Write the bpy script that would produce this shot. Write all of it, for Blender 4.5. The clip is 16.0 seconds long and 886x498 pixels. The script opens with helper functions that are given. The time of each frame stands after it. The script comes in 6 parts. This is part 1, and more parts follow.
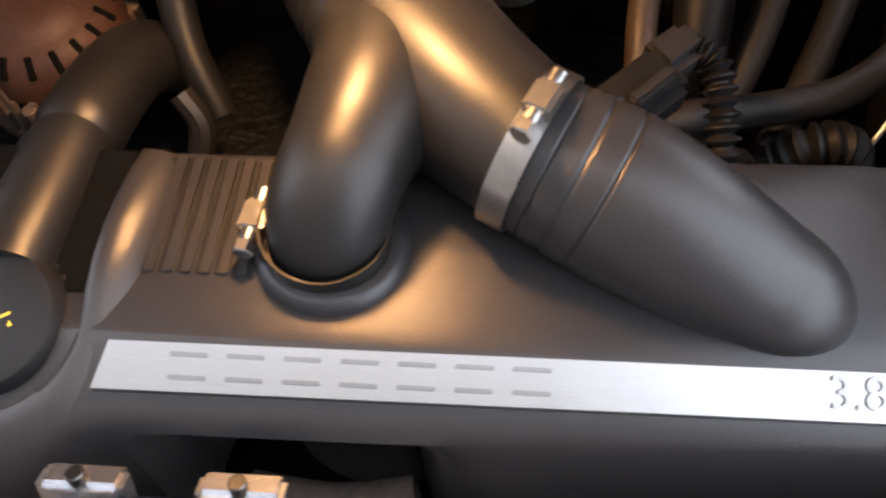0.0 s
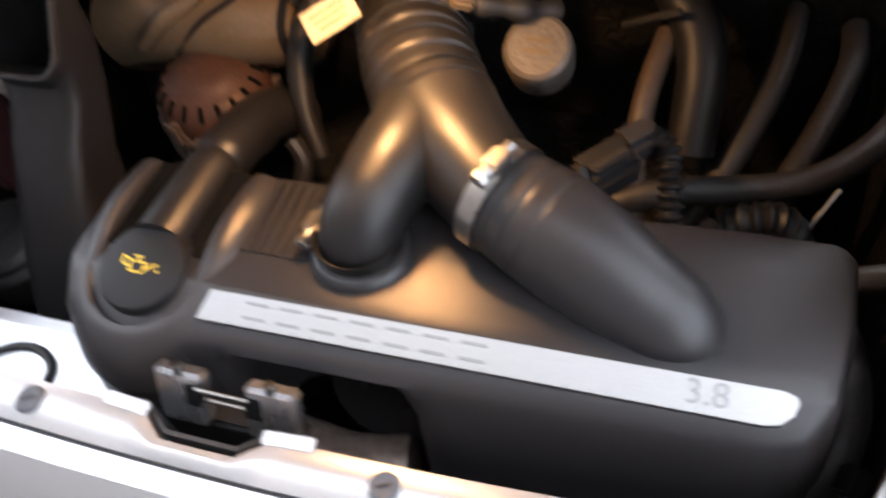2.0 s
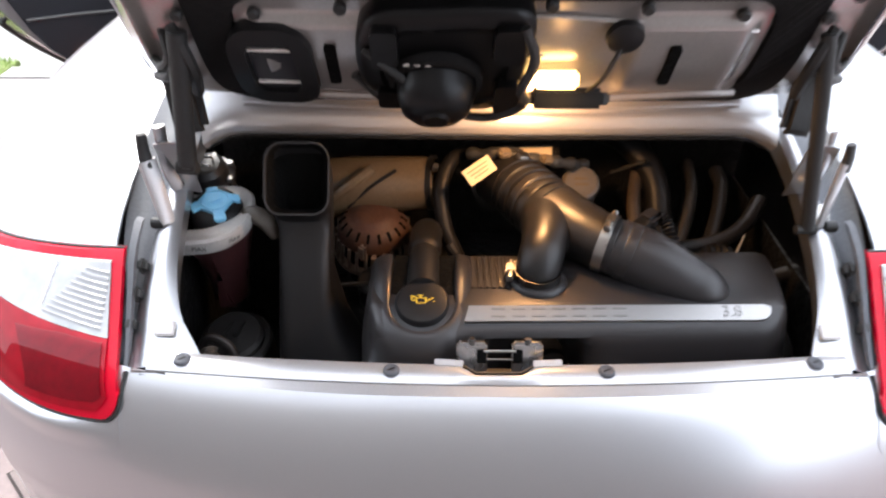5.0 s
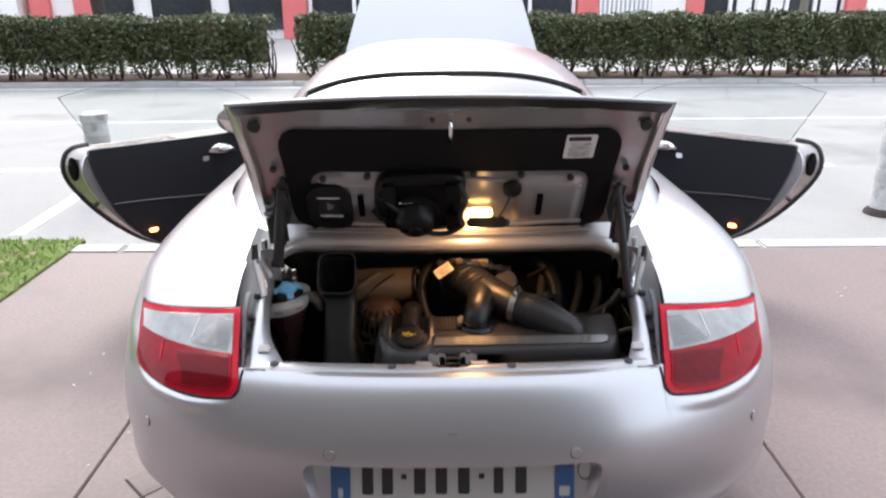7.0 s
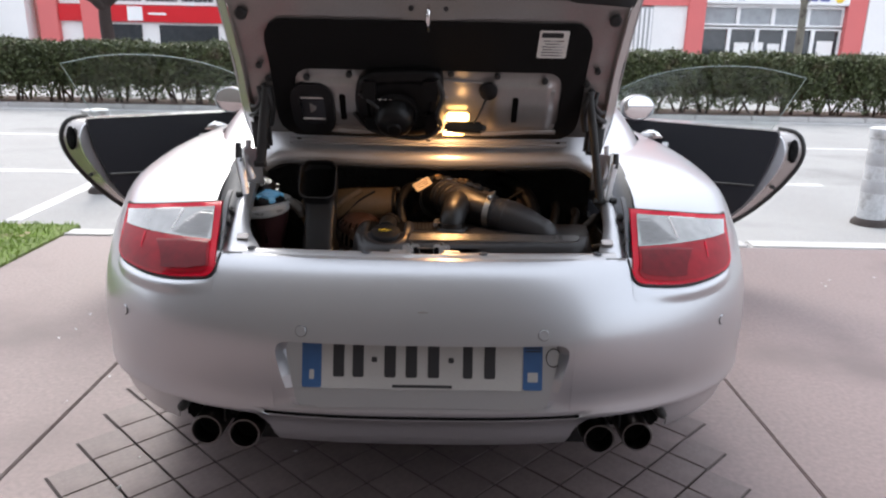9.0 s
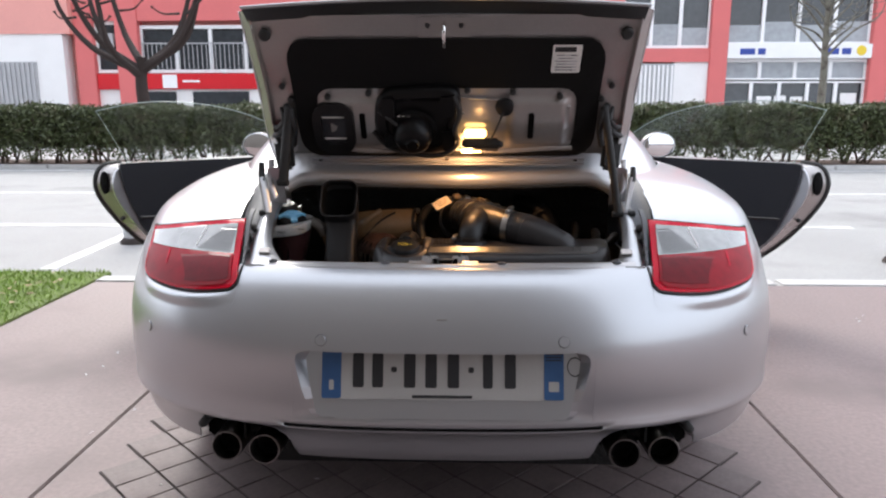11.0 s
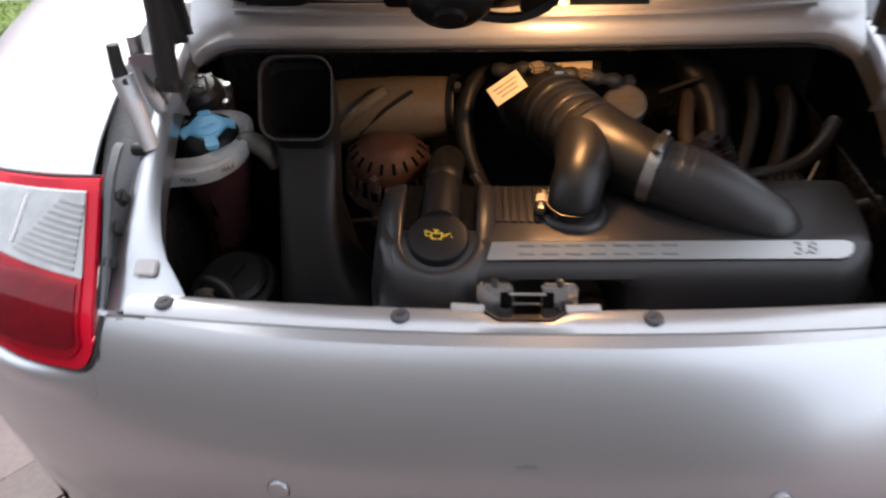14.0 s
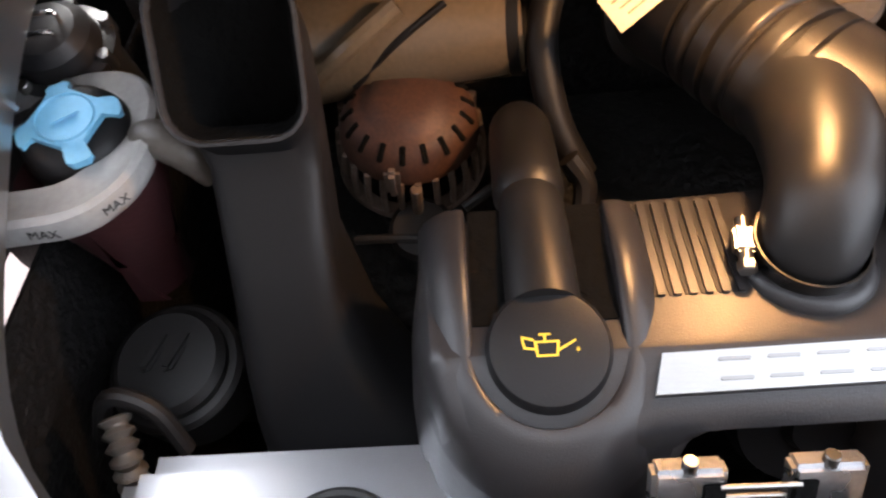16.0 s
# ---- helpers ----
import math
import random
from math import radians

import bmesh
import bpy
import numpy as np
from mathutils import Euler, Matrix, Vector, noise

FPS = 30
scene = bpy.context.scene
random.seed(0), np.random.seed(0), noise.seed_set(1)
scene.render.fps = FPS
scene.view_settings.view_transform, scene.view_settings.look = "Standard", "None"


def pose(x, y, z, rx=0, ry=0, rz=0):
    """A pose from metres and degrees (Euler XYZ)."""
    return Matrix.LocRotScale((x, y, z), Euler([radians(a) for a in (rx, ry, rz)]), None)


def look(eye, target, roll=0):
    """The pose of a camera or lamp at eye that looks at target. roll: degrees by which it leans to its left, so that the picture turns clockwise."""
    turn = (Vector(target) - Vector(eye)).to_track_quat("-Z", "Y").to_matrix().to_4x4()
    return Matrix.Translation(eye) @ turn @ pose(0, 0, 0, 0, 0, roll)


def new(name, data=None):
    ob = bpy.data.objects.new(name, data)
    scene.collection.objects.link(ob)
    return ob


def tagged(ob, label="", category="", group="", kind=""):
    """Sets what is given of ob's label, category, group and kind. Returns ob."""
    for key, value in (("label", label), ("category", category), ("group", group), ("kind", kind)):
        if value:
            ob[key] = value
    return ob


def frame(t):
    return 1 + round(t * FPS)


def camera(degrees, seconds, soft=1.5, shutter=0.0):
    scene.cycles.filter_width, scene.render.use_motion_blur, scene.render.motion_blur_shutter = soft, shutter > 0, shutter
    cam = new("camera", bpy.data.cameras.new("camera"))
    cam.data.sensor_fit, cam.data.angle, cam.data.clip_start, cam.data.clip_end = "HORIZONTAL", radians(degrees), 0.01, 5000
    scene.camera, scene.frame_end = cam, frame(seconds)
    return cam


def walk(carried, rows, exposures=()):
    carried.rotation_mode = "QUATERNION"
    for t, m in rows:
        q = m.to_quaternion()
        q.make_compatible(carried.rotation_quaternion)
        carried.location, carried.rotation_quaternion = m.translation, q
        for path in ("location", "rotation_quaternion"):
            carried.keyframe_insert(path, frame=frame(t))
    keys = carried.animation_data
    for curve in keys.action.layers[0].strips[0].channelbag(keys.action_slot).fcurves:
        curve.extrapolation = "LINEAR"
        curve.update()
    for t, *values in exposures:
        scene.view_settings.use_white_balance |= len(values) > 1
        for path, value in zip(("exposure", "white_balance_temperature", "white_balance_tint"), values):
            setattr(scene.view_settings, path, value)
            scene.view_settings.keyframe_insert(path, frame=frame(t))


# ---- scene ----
cam = camera(63.7, 16.0, 2.2, 0.5)
PATH = [
    (0, (0.126, 0.039, 1.07), (0.076, 1.112, -0.617), 0.7),
    (0.5, (0.197, 0.047, 1.073), (0.018, 1.085, -0.627), -2.1),
    (1, (0.287, 0.024, 1.075), (-0.02, 1.004, -0.641), -1.1),
    (1.5, (0.314, 0.013, 1.114), (-0.087, 0.988, -0.586), -5.0),
    (2, (0.24, -0.058, 1.173), (-0.224, 1.097, -0.392), -8.2),
    (2.5, (0.12, -0.128, 1.219), (-0.271, 1.169, -0.253), -7.4),
    (3, (0.063, -0.195, 1.242), (-0.191, 1.222, -0.147), -0.1),
    (3.5, (-0.027, -0.249, 1.268), (-0.216, 1.212, -0.086), -3.4),
    (4, (-0.096, -0.319, 1.267), (-0.152, 1.19, -0.044), -1.9),
    (6.5, (-0.01, -1.09, 1.538), (-0.008, 0.753, 0.761), 0.8),
    (7, (-0.026, -1.289, 1.512), (-0.014, 0.592, 0.831), -0.3),
    (7.5, (-0.019, -1.386, 1.456), (0.031, 0.492, 0.769), 1.8),
    (8, (0.012, -1.438, 1.455), (0.076, 0.418, 0.714), -0.3),
    (8.5, (0.024, -1.435, 1.295), (0.057, 0.453, 0.637), 0.8),
    (11, (0.048, -1.475, 1.095), (-0.014, 0.485, 0.701), -0.1),
    (11.5, (0.052, -1.452, 1.09), (-0.005, 0.502, 0.667), -1.2),
    (12, (0.042, -1.34, 1.186), (0.018, 0.578, 0.618), -2.1),
    (12.5, (-0.001, -1.289, 1.351), (-0.089, 0.514, 0.491), -0.8),
    (13, (-0.042, -1.082, 1.379), (-0.163, 0.599, 0.302), -2.1),
    (13.5, (-0.012, -0.745, 1.343), (-0.12, 0.861, 0.156), -0.6),
    (14, (-0.043, -0.454, 1.27), (-0.158, 1.092, 0.006), -2.4),
    (14.5, (-0.107, -0.254, 1.209), (-0.144, 1.216, -0.147), -2.3),
    (15, (-0.106, -0.114, 1.158), (-0.199, 1.27, -0.283), -2.3),
    (15.5, (-0.14, -0.05, 1.132), (-0.28, 1.241, -0.39), -5.4),
    (16, (-0.128, -0.024, 1.119), (-0.24, 1.218, -0.445), -7.7),
]
walk(cam, [(t, look(eye, target, roll)) for t, eye, target, roll in PATH],
     [(0.0, 1.95), (1.0, 1.78), (2.0, 1.82), (3.0, 1.88), (4.0, 1.82), (6.5, 0.72), (7.5, 0.47), (8.5, 0.38), (11.0, 0.42), (13.0, 0.3), (14.0, 0.75), (15.0, 1.48), (15.5, 1.82), (16.0, 1.92)])


# ---- world, sun, exposure ----
world = bpy.data.worlds.new("overcast_sky")
scene.world = world
world.use_nodes = True
wn = world.node_tree
sky = wn.nodes.new("ShaderNodeTexSky")
sky.sky_type = "NISHITA"
sky.sun_disc = False
sky.sun_elevation, sky.sun_rotation = radians(42), radians(-17)
sky.air_density, sky.dust_density, sky.ozone_density = 1.0, 6.0, 1.0
wash = wn.nodes.new("ShaderNodeMix")
wash.data_type = "RGBA"
wash.inputs[0].default_value = 0.75
wash.inputs[7].default_value = (8.7, 9.2, 10.3, 1)
wn.links.new(sky.outputs[0], wash.inputs[6])
wn.links.new(wash.outputs[2], wn.nodes["Background"].inputs[0])
wn.nodes["Background"].inputs[1].default_value = 0.19

sun_data = bpy.data.lights.new("sun", "SUN")
sun_data.energy, sun_data.angle, sun_data.color = 2.0, radians(30), (1.0, 0.98, 0.95)
sun = new("sun", sun_data)
sun.matrix_world = look((-2.0, 6.5, 6.2), (0, 0, 0))

# ---- materials ----
def material(name, base, rough=0.5, metal=0.0, var=0.12, scale=6.0, fine=80.0, bump=0.05, coat=0.0, coat_rough=0.05,
             stain=None, stain_at=0.62, trans=0.0, ior=1.45, rand=0.0, spec=0.5, emit=None, emit_strength=0.0, stretch=None, worn=0.15):
    m = bpy.data.materials.new(name)
    m.use_nodes = True
    nt = m.node_tree
    n, l = nt.nodes, nt.links
    p = n["Principled BSDF"]
    p.inputs["Metallic"].default_value = metal
    p.inputs["Coat Weight"].default_value = coat
    p.inputs["Coat Roughness"].default_value = coat_rough
    p.inputs["Transmission Weight"].default_value = trans
    p.inputs["IOR"].default_value = ior
    p.inputs["Specular IOR Level"].default_value = spec
    if emit:
        p.inputs["Emission Color"].default_value = (*emit, 1)
        p.inputs["Emission Strength"].default_value = emit_strength
    co = n.new("ShaderNodeTexCoord")
    out = co.outputs["Object"]
    if stretch:
        mp = n.new("ShaderNodeMapping")
        mp.inputs["Scale"].default_value = stretch
        l.new(out, mp.inputs[0])
        out = mp.outputs[0]
    big, small = n.new("ShaderNodeTexNoise"), n.new("ShaderNodeTexNoise")
    for node, sc, det in ((big, scale, 4.0), (small, fine, 3.0)):
        node.inputs["Scale"].default_value = sc
        node.inputs["Detail"].default_value = det
        l.new(out, node.inputs["Vector"])
    add = n.new("ShaderNodeMath")
    add.operation = "ADD"
    l.new(big.outputs[0], add.inputs[0])
    l.new(small.outputs[0], add.inputs[1])
    ramp = n.new("ShaderNodeMapRange")
    ramp.inputs[1].default_value, ramp.inputs[2].default_value = 0.6, 1.4
    ramp.inputs[3].default_value, ramp.inputs[4].default_value = 1 - var, 1 + var
    l.new(add.outputs[0], ramp.inputs[0])
    tint = n.new("ShaderNodeVectorMath")
    tint.operation = "SCALE"
    tint.inputs[0].default_value = base
    value = ramp.outputs[0]
    if rand:
        info = n.new("ShaderNodeObjectInfo")
        rr = n.new("ShaderNodeMapRange")
        rr.inputs[3].default_value, rr.inputs[4].default_value = 1 - rand, 1 + rand
        l.new(info.outputs["Random"], rr.inputs[0])
        mul = n.new("ShaderNodeMath")
        mul.operation = "MULTIPLY"
        l.new(value, mul.inputs[0])
        l.new(rr.outputs[0], mul.inputs[1])
        value = mul.outputs[0]
    l.new(value, tint.inputs["Scale"])
    colour = tint.outputs[0]
    if stain:
        st = n.new("ShaderNodeMapRange")
        st.inputs[1].default_value, st.inputs[2].default_value = stain_at - 0.05, stain_at + 0.12
        l.new(big.outputs[0], st.inputs[0])
        mx = n.new("ShaderNodeMix")
        mx.data_type = "RGBA"
        l.new(st.outputs[0], mx.inputs[0])
        l.new(colour, mx.inputs[6])
        mx.inputs[7].default_value = (*stain, 1)
        colour = mx.outputs[2]
    l.new(colour, p.inputs["Base Color"])
    rg = n.new("ShaderNodeMapRange")
    rg.inputs[1].default_value, rg.inputs[2].default_value = 0.2, 0.8
    rg.inputs[3].default_value, rg.inputs[4].default_value = max(0.02, rough * (1 - worn)), min(1, rough * (1 + worn))
    l.new(big.outputs[0], rg.inputs[0])
    l.new(rg.outputs[0], p.inputs["Roughness"])
    if bump:
        bp = n.new("ShaderNodeBump")
        bp.inputs["Strength"].default_value = min(1.0, bump * 4)
        bp.inputs["Distance"].default_value = 0.02 * bump
        l.new(small.outputs[0], bp.inputs["Height"])
        l.new(bp.outputs[0], p.inputs["Normal"])
    return m


SILVER = material("silver_paint", (0.46, 0.468, 0.485), 0.32, 0.90, 0.03, 1.5, 900, 0.0, 0.5, 0.06, worn=0.0)
# Body silver made flatter and brighter; the extra brightness stands in for light
SILVER_LIT = material("silver_paint_lit", (0.48, 0.478, 0.485), 0.34, 0.55, 0.08, 4, 500, 0.02, 0.3, 0.15)
# Same silver copied darker and browner; inner shade is in the base colour
SILVER_SHADED = material("silver_paint_shaded", (0.36, 0.335, 0.322), 0.24, 0.55, 0.10, 5, 300, 0.02, 0.4, 0.1)
BLACK = material("black_plastic", (0.009, 0.0088, 0.0095), 0.46, 0, 0.2, 14, 700, 0.04, spec=0.28)
COVER = material("engine_cover_plastic", (0.022, 0.0205, 0.0215), 0.36, 0, 0.14, 5, 900, 0.05, stain=(0.042, 0.038, 0.036), stain_at=0.66)
HOSE = material("grey_black_moulded_rubber", (0.0095, 0.0088, 0.0088), 0.42, 0, 0.2, 8, 600, 0.03, stain=(0.022, 0.018, 0.016), stain_at=0.64)
GREYCAP = material("grey_printed_cap", (0.085, 0.075, 0.065), 0.4, 0, 0.15, 20, 200, 0.1)
# Near-black base carries the deep shade of bay and underside
DARK = material("shaded_bay_metal", (0.0050, 0.0047, 0.0047), 0.6, 0.1, 0.4, 12, 90, 0.3)
FELT = material("black_felt", (0.013, 0.012, 0.012), 0.85, 0, 0.35, 9, 500, 0.5, spec=0.2)
RUBBER = material("black_rubber", (0.018, 0.018, 0.018), 0.55, 0, 0.2, 20, 300, 0.1)
ALU = material("brushed_aluminium", (0.32, 0.314, 0.308), 0.33, 1.0, 0.14, 20, 60, 0.02, stretch=(4, 300, 300))
ALU_MARK = material("embossed_aluminium", (0.22, 0.214, 0.21), 0.32, 1.0, 0.08, 30, 200, 0.03)
STEEL = material("zinc_steel", (0.38, 0.37, 0.355), 0.30, 1.0, 0.14, 40, 200, 0.05)
DARKSTEEL = material("dark_clamp_steel", (0.11, 0.105, 0.10), 0.3, 1.0, 0.2, 40, 200, 0.05)
CHROME = material("chrome", (0.80, 0.79, 0.78), 0.09, 1.0, 0.03, 20, 80, 0.0)
EXHAUST = material("sooty_exhaust_steel", (0.20, 0.19, 0.185), 0.3, 1.0, 0.25, 25, 120, 0.08)
# Soot in the exhaust bores; elsewhere painted shade in gaps, slots and holes
SOOT_SHADE = material("soot_and_shade", (0.003, 0.003, 0.003), 0.9, 0, 0.3, 30, 120, 0.2, spec=0.1)
GREYBOX = material("zinc_plated_latch", (0.46, 0.46, 0.47), 0.27, 0.95, 0.15, 30, 300, 0.03)
ALT = material("cast_aluminium_oily", (0.19, 0.145, 0.12), 0.42, 0.5, 0.35, 24, 160, 0.05)
RUST = material("rusty_brown_rotor", (0.060, 0.026, 0.016), 0.6, 0.1, 0.4, 30, 300, 0.05, stain=(0.03, 0.018, 0.014), stain_at=0.58)
PLENUM = material("tan_grey_plenum_plastic", (0.125, 0.095, 0.063), 0.26, 0.0, 0.14, 6, 200, 0.02)
TANK = material("milky_tank_plastic", (0.32, 0.315, 0.305), 0.35, 0, 0.14, 10, 200, 0.05)
SHADED_COOLANT = material("pink_coolant_shaded", (0.038, 0.013, 0.014), 0.4, 0, 0.2, 10, 200, 0.05)
BLUE = material("light_blue_plastic", (0.16, 0.44, 0.66), 0.4, 0, 0.08, 30, 300, 0.05)
YELLOW = material("yellow_print", (0.72, 0.52, 0.04), 0.5, 0, 0.08, 30, 200, 0.0)
PAPER = material("white_label_paper", (0.76, 0.74, 0.70), 0.55, 0, 0.06, 20, 200, 0.02)
TAG = material("cream_paper_tag", (0.52, 0.42, 0.28), 0.6, 0, 0.1, 20, 200, 0.03)
INK = material("black_ink", (0.02, 0.02, 0.022), 0.5, 0, 0.1, 30, 200, 0.0)
PLATE = material("white_reflective_plate", (0.37, 0.355, 0.335), 0.35, 0, 0.06, 10, 300, 0.02)
PLATE_BLUE = material("blue_plate_band", (0.03, 0.085, 0.20), 0.4, 0, 0.1, 30, 200, 0.0)
RED_LENS = material("red_tail_lens", (0.27, 0.0020, 0.010), 0.3, 0, 0.25, 9, 40, 0.0, 0.40, 0.012, spec=0.0)
DEEP_RED = material("deep_red_reflector", (0.135, 0.0014, 0.006), 0.3, 0, 0.3, 14, 60, 0.0, 0.40, 0.012, spec=0.0)
RED_FRAME = material("bright_red_lens_border", (0.50, 0.003, 0.020), 0.3, 0, 0.06, 8, 60, 0.0, 0.40, 0.012, spec=0.0)
CLEAR_LENS = material("smoky_clear_lens", (0.25, 0.25, 0.245), 0.10, 0.55, 0.22, 10, 40, 0.0, 1.0, 0.015)
RIB_LENS = material("ribbed_lens", (0.13, 0.13, 0.13), 0.15, 0.3, 0.12, 12, 60, 0.0, 1.0, 0.03)
DUSTY = material("dusty_dark_casting", (0.015, 0.014, 0.014), 0.5, 0.2, 0.25, 18, 400, 0.03)
SEPAR = material("black_separator_plastic", (0.022, 0.022, 0.024), 0.35, 0, 0.2, 20, 200, 0.05)
GASKET = material("blue_grey_rubber_gasket", (0.075, 0.08, 0.092), 0.6, 0, 0.15, 12, 200, 0.1)
BROWN = material("brown_hose", (0.055, 0.040, 0.030), 0.45, 0, 0.25, 12, 200, 0.1)
GLASS = material("door_glass", (0.92, 0.955, 0.945), 0.02, 0, 0.02, 2, 20, 0.0, trans=1.0, ior=1.45)
GLASS_EDGE = material("pale_glass_edge", (0.34, 0.41, 0.39), 0.2, 0, 0.05, 10, 60, 0.0)
VENT = material("dark_vent_screen", (0.05, 0.05, 0.056), 0.16, 0.3, 0.1, 20, 200, 0.02)
REAR_GLASS = material("rear_window_glass", (0.03, 0.034, 0.035), 0.03, 0, 0.05, 3, 20, 0.0, 1.0, 0.02, ior=1.9)
MIRROR = material("mirror_glass", (0.85, 0.87, 0.88), 0.03, 1.0, 0.01, 3, 20, 0.0)
GLOSSY_LIP = material("shiny_black_plastic", (0.03, 0.03, 0.032), 0.22, 0, 0.2, 20, 300, 0.02)
GLOSS = material("black_fan_plastic", (0.0055, 0.0052, 0.0055), 0.35, 0, 0.3, 20, 300, 0.05, spec=0.25)
TRIM = material("dark_door_trim_leather", (0.010, 0.011, 0.016), 0.55, 0, 0.15, 12, 500, 0.15)
TYRE = material("tyre_rubber", (0.02, 0.02, 0.02), 0.8, 0, 0.2, 20, 200, 0.2)
BULB = material("warm_bulb", (1.0, 0.75, 0.45), 0.4, emit=(1.0, 0.60, 0.20), emit_strength=6.0, bump=0)
RED_BULB = material("red_door_lamp", (0.8, 0.1, 0.05), 0.3, emit=(1.0, 0.25, 0.07), emit_strength=8.0, bump=0)

PAVING = material("mauve_worn_paving", (0.208, 0.159, 0.153), 0.60, 0, 0.24, 1.3, 60, 0.10, stain=(0.155, 0.120, 0.116), stain_at=0.56)
PAVER = material("mauve_paver", (0.165, 0.128, 0.123), 0.6, 0, 0.2, 4, 90, 0.12, rand=0.10, stain=(0.115, 0.089, 0.086), stain_at=0.6)
JOINT = material("dark_joint", (0.05, 0.040, 0.037), 0.9, 0, 0.3, 20, 100, 0.2)
KERB = material("pale_kerb_stone", (0.46, 0.45, 0.44), 0.7, 0, 0.16, 6, 80, 0.3, rand=0.08)
ROAD = material("pale_worn_asphalt", (0.325, 0.322, 0.317), 0.75, 0, 0.22, 0.8, 120, 0.4, stain=(0.245, 0.243, 0.238), stain_at=0.56)
LINE = material("white_road_paint", (0.60, 0.60, 0.595), 0.6, 0, 0.25, 3, 40, 0.15, stain=(0.40, 0.40, 0.40), stain_at=0.52)
SOIL = material("hedge_soil", (0.10, 0.065, 0.05), 0.9, 0, 0.3, 3, 40, 0.5)
GRASS = material("grass_blades", (0.22, 0.33, 0.055), 0.55, 0, 0.4, 7, 40, 0.0)
LAWN = material("lawn_ground", (0.13, 0.18, 0.045), 0.9, 0, 0.4, 4, 60, 0.5, stain=(0.16, 0.12, 0.07), stain_at=0.62)
DEADLEAF = material("fallen_leaves", (0.32, 0.22, 0.12), 0.7, 0, 0.4, 3, 30, 0.1)
LEAF = material("hedge_leaf", (0.070, 0.086, 0.034), 0.42, 0, 0.7, 4, 14, 0.0, stain=(0.085, 0.052, 0.032), stain_at=0.62)
STEM = material("hedge_stem", (0.075, 0.050, 0.038), 0.85, 0, 0.3, 8, 60, 0.4)
BARK = material("tree_bark", (0.0341, 0.0235, 0.0205), 0.85, 0, 0.3, 6, 50, 0.5)
PALE_BARK = material("pale_grey_bark", (0.16, 0.15, 0.12), 0.85, 0, 0.35, 6, 50, 0.4, stain=(0.07, 0.06, 0.05), stain_at=0.55)
PINK = material("coral_pink_render", (0.62, 0.155, 0.150), 0.75, 0, 0.07, 1.2, 30, 0.15)
PALE_PINK = material("pale_pink_render", (0.70, 0.32, 0.28), 0.75, 0, 0.07, 1.2, 30, 0.15)
SIGN_RED = material("red_sign_panel", (0.56, 0.010, 0.018), 0.4, 0, 0.05, 2, 30, 0.0)
WHITE_WALL = material("white_render", (0.78, 0.77, 0.76), 0.7, 0, 0.05, 1.5, 30, 0.1)
FRAME_W = material("white_window_frame", (0.80, 0.80, 0.80), 0.4, 0, 0.04, 5, 40, 0.0)
PANE = material("shop_window_glass", (0.035, 0.040, 0.045), 0.06, 0, 0.3, 0.8, 6, 0.0, 0.6, 0.03)
PANE_LIT = material("window_film", (0.33, 0.35, 0.37), 0.3, 0, 0.2, 0.9, 6, 0.0)
UNSEEN_WALL = material("unseen_wall_dull", (0.085, 0.078, 0.075), 0.6, 0, 0.2, 0.7, 12, 0.1)
GREYHOSE = material("dusty_grey_hose", (0.026, 0.024, 0.023), 0.5, 0, 0.25, 14, 200, 0.1)
SHUTTER = material("grey_slatted_gate", (0.42, 0.42, 0.43), 0.6, 0.1, 0.1, 3, 40, 0.05)
BOLLARD = material("weathered_white_bollard", (0.52, 0.53, 0.54), 0.6, 0, 0.2, 9, 60, 0.2, stain=(0.30, 0.29, 0.28), stain_at=0.58)
SIGN_BLUE = material("blue_sign_letters", (0.03, 0.06, 0.30), 0.5, 0, 0.05, 5, 40, 0.0)

# ---- building helpers ----
def finish(bm, sharp=35):
    bmesh.ops.recalc_face_normals(bm, faces=bm.faces)
    me = bpy.data.meshes.new("mesh")
    bm.to_mesh(me)
    bm.free()
    me.polygons.foreach_set("use_smooth", [True] * len(me.polygons))
    me.set_sharp_from_angle(angle=radians(sharp))
    return me


def part(name, bm, mat, parent=None, label="", sharp=35):
    me = finish(bm, sharp)
    me.name = name
    me.materials.append(mat)
    ob = new(name, me)
    if parent:
        ob.parent = parent
    if label:
        tagged(ob, label)
    return ob


def thing(name, label, category, group="", kind="", at=(0, 0, 0)):
    ob = new(name)
    ob.location = at
    ob.empty_display_size = 0.1
    return tagged(ob, label, category, group, kind)


def box(bm, size, m=Matrix(), bevel=0.0, seg=2):
    got = bmesh.ops.create_cube(bm, size=1.0, matrix=m @ Matrix.Diagonal((*size, 1)))
    if bevel:
        es = {e for v in got["verts"] for e in v.link_edges}
        bmesh.ops.bevel(bm, geom=list(es), offset=bevel, segments=seg, affect="EDGES", clamp_overlap=True)
    return bm


def rbox(size, m=Matrix(), bevel=0.0, seg=2):
    return box(bmesh.new(), size, m, bevel, seg)


def span(lo, hi, bevel=0.0):
    lo, hi = Vector(lo), Vector(hi)
    return rbox(tuple(hi - lo), Matrix.Translation((lo + hi) / 2), bevel)


def frame_to(p0, p1, up=(0, 0, 1)):
    """z axis runs from p0 to p1"""
    z = (Vector(p1) - Vector(p0)).normalized()
    x = Vector(up).cross(z)
    if x.length < 1e-4:
        x = Vector((1, 0, 0)).cross(z)
    x.normalize()
    y = z.cross(x)
    m = Matrix((x, y, z)).transposed().to_4x4()
    m.translation = p0
    return m


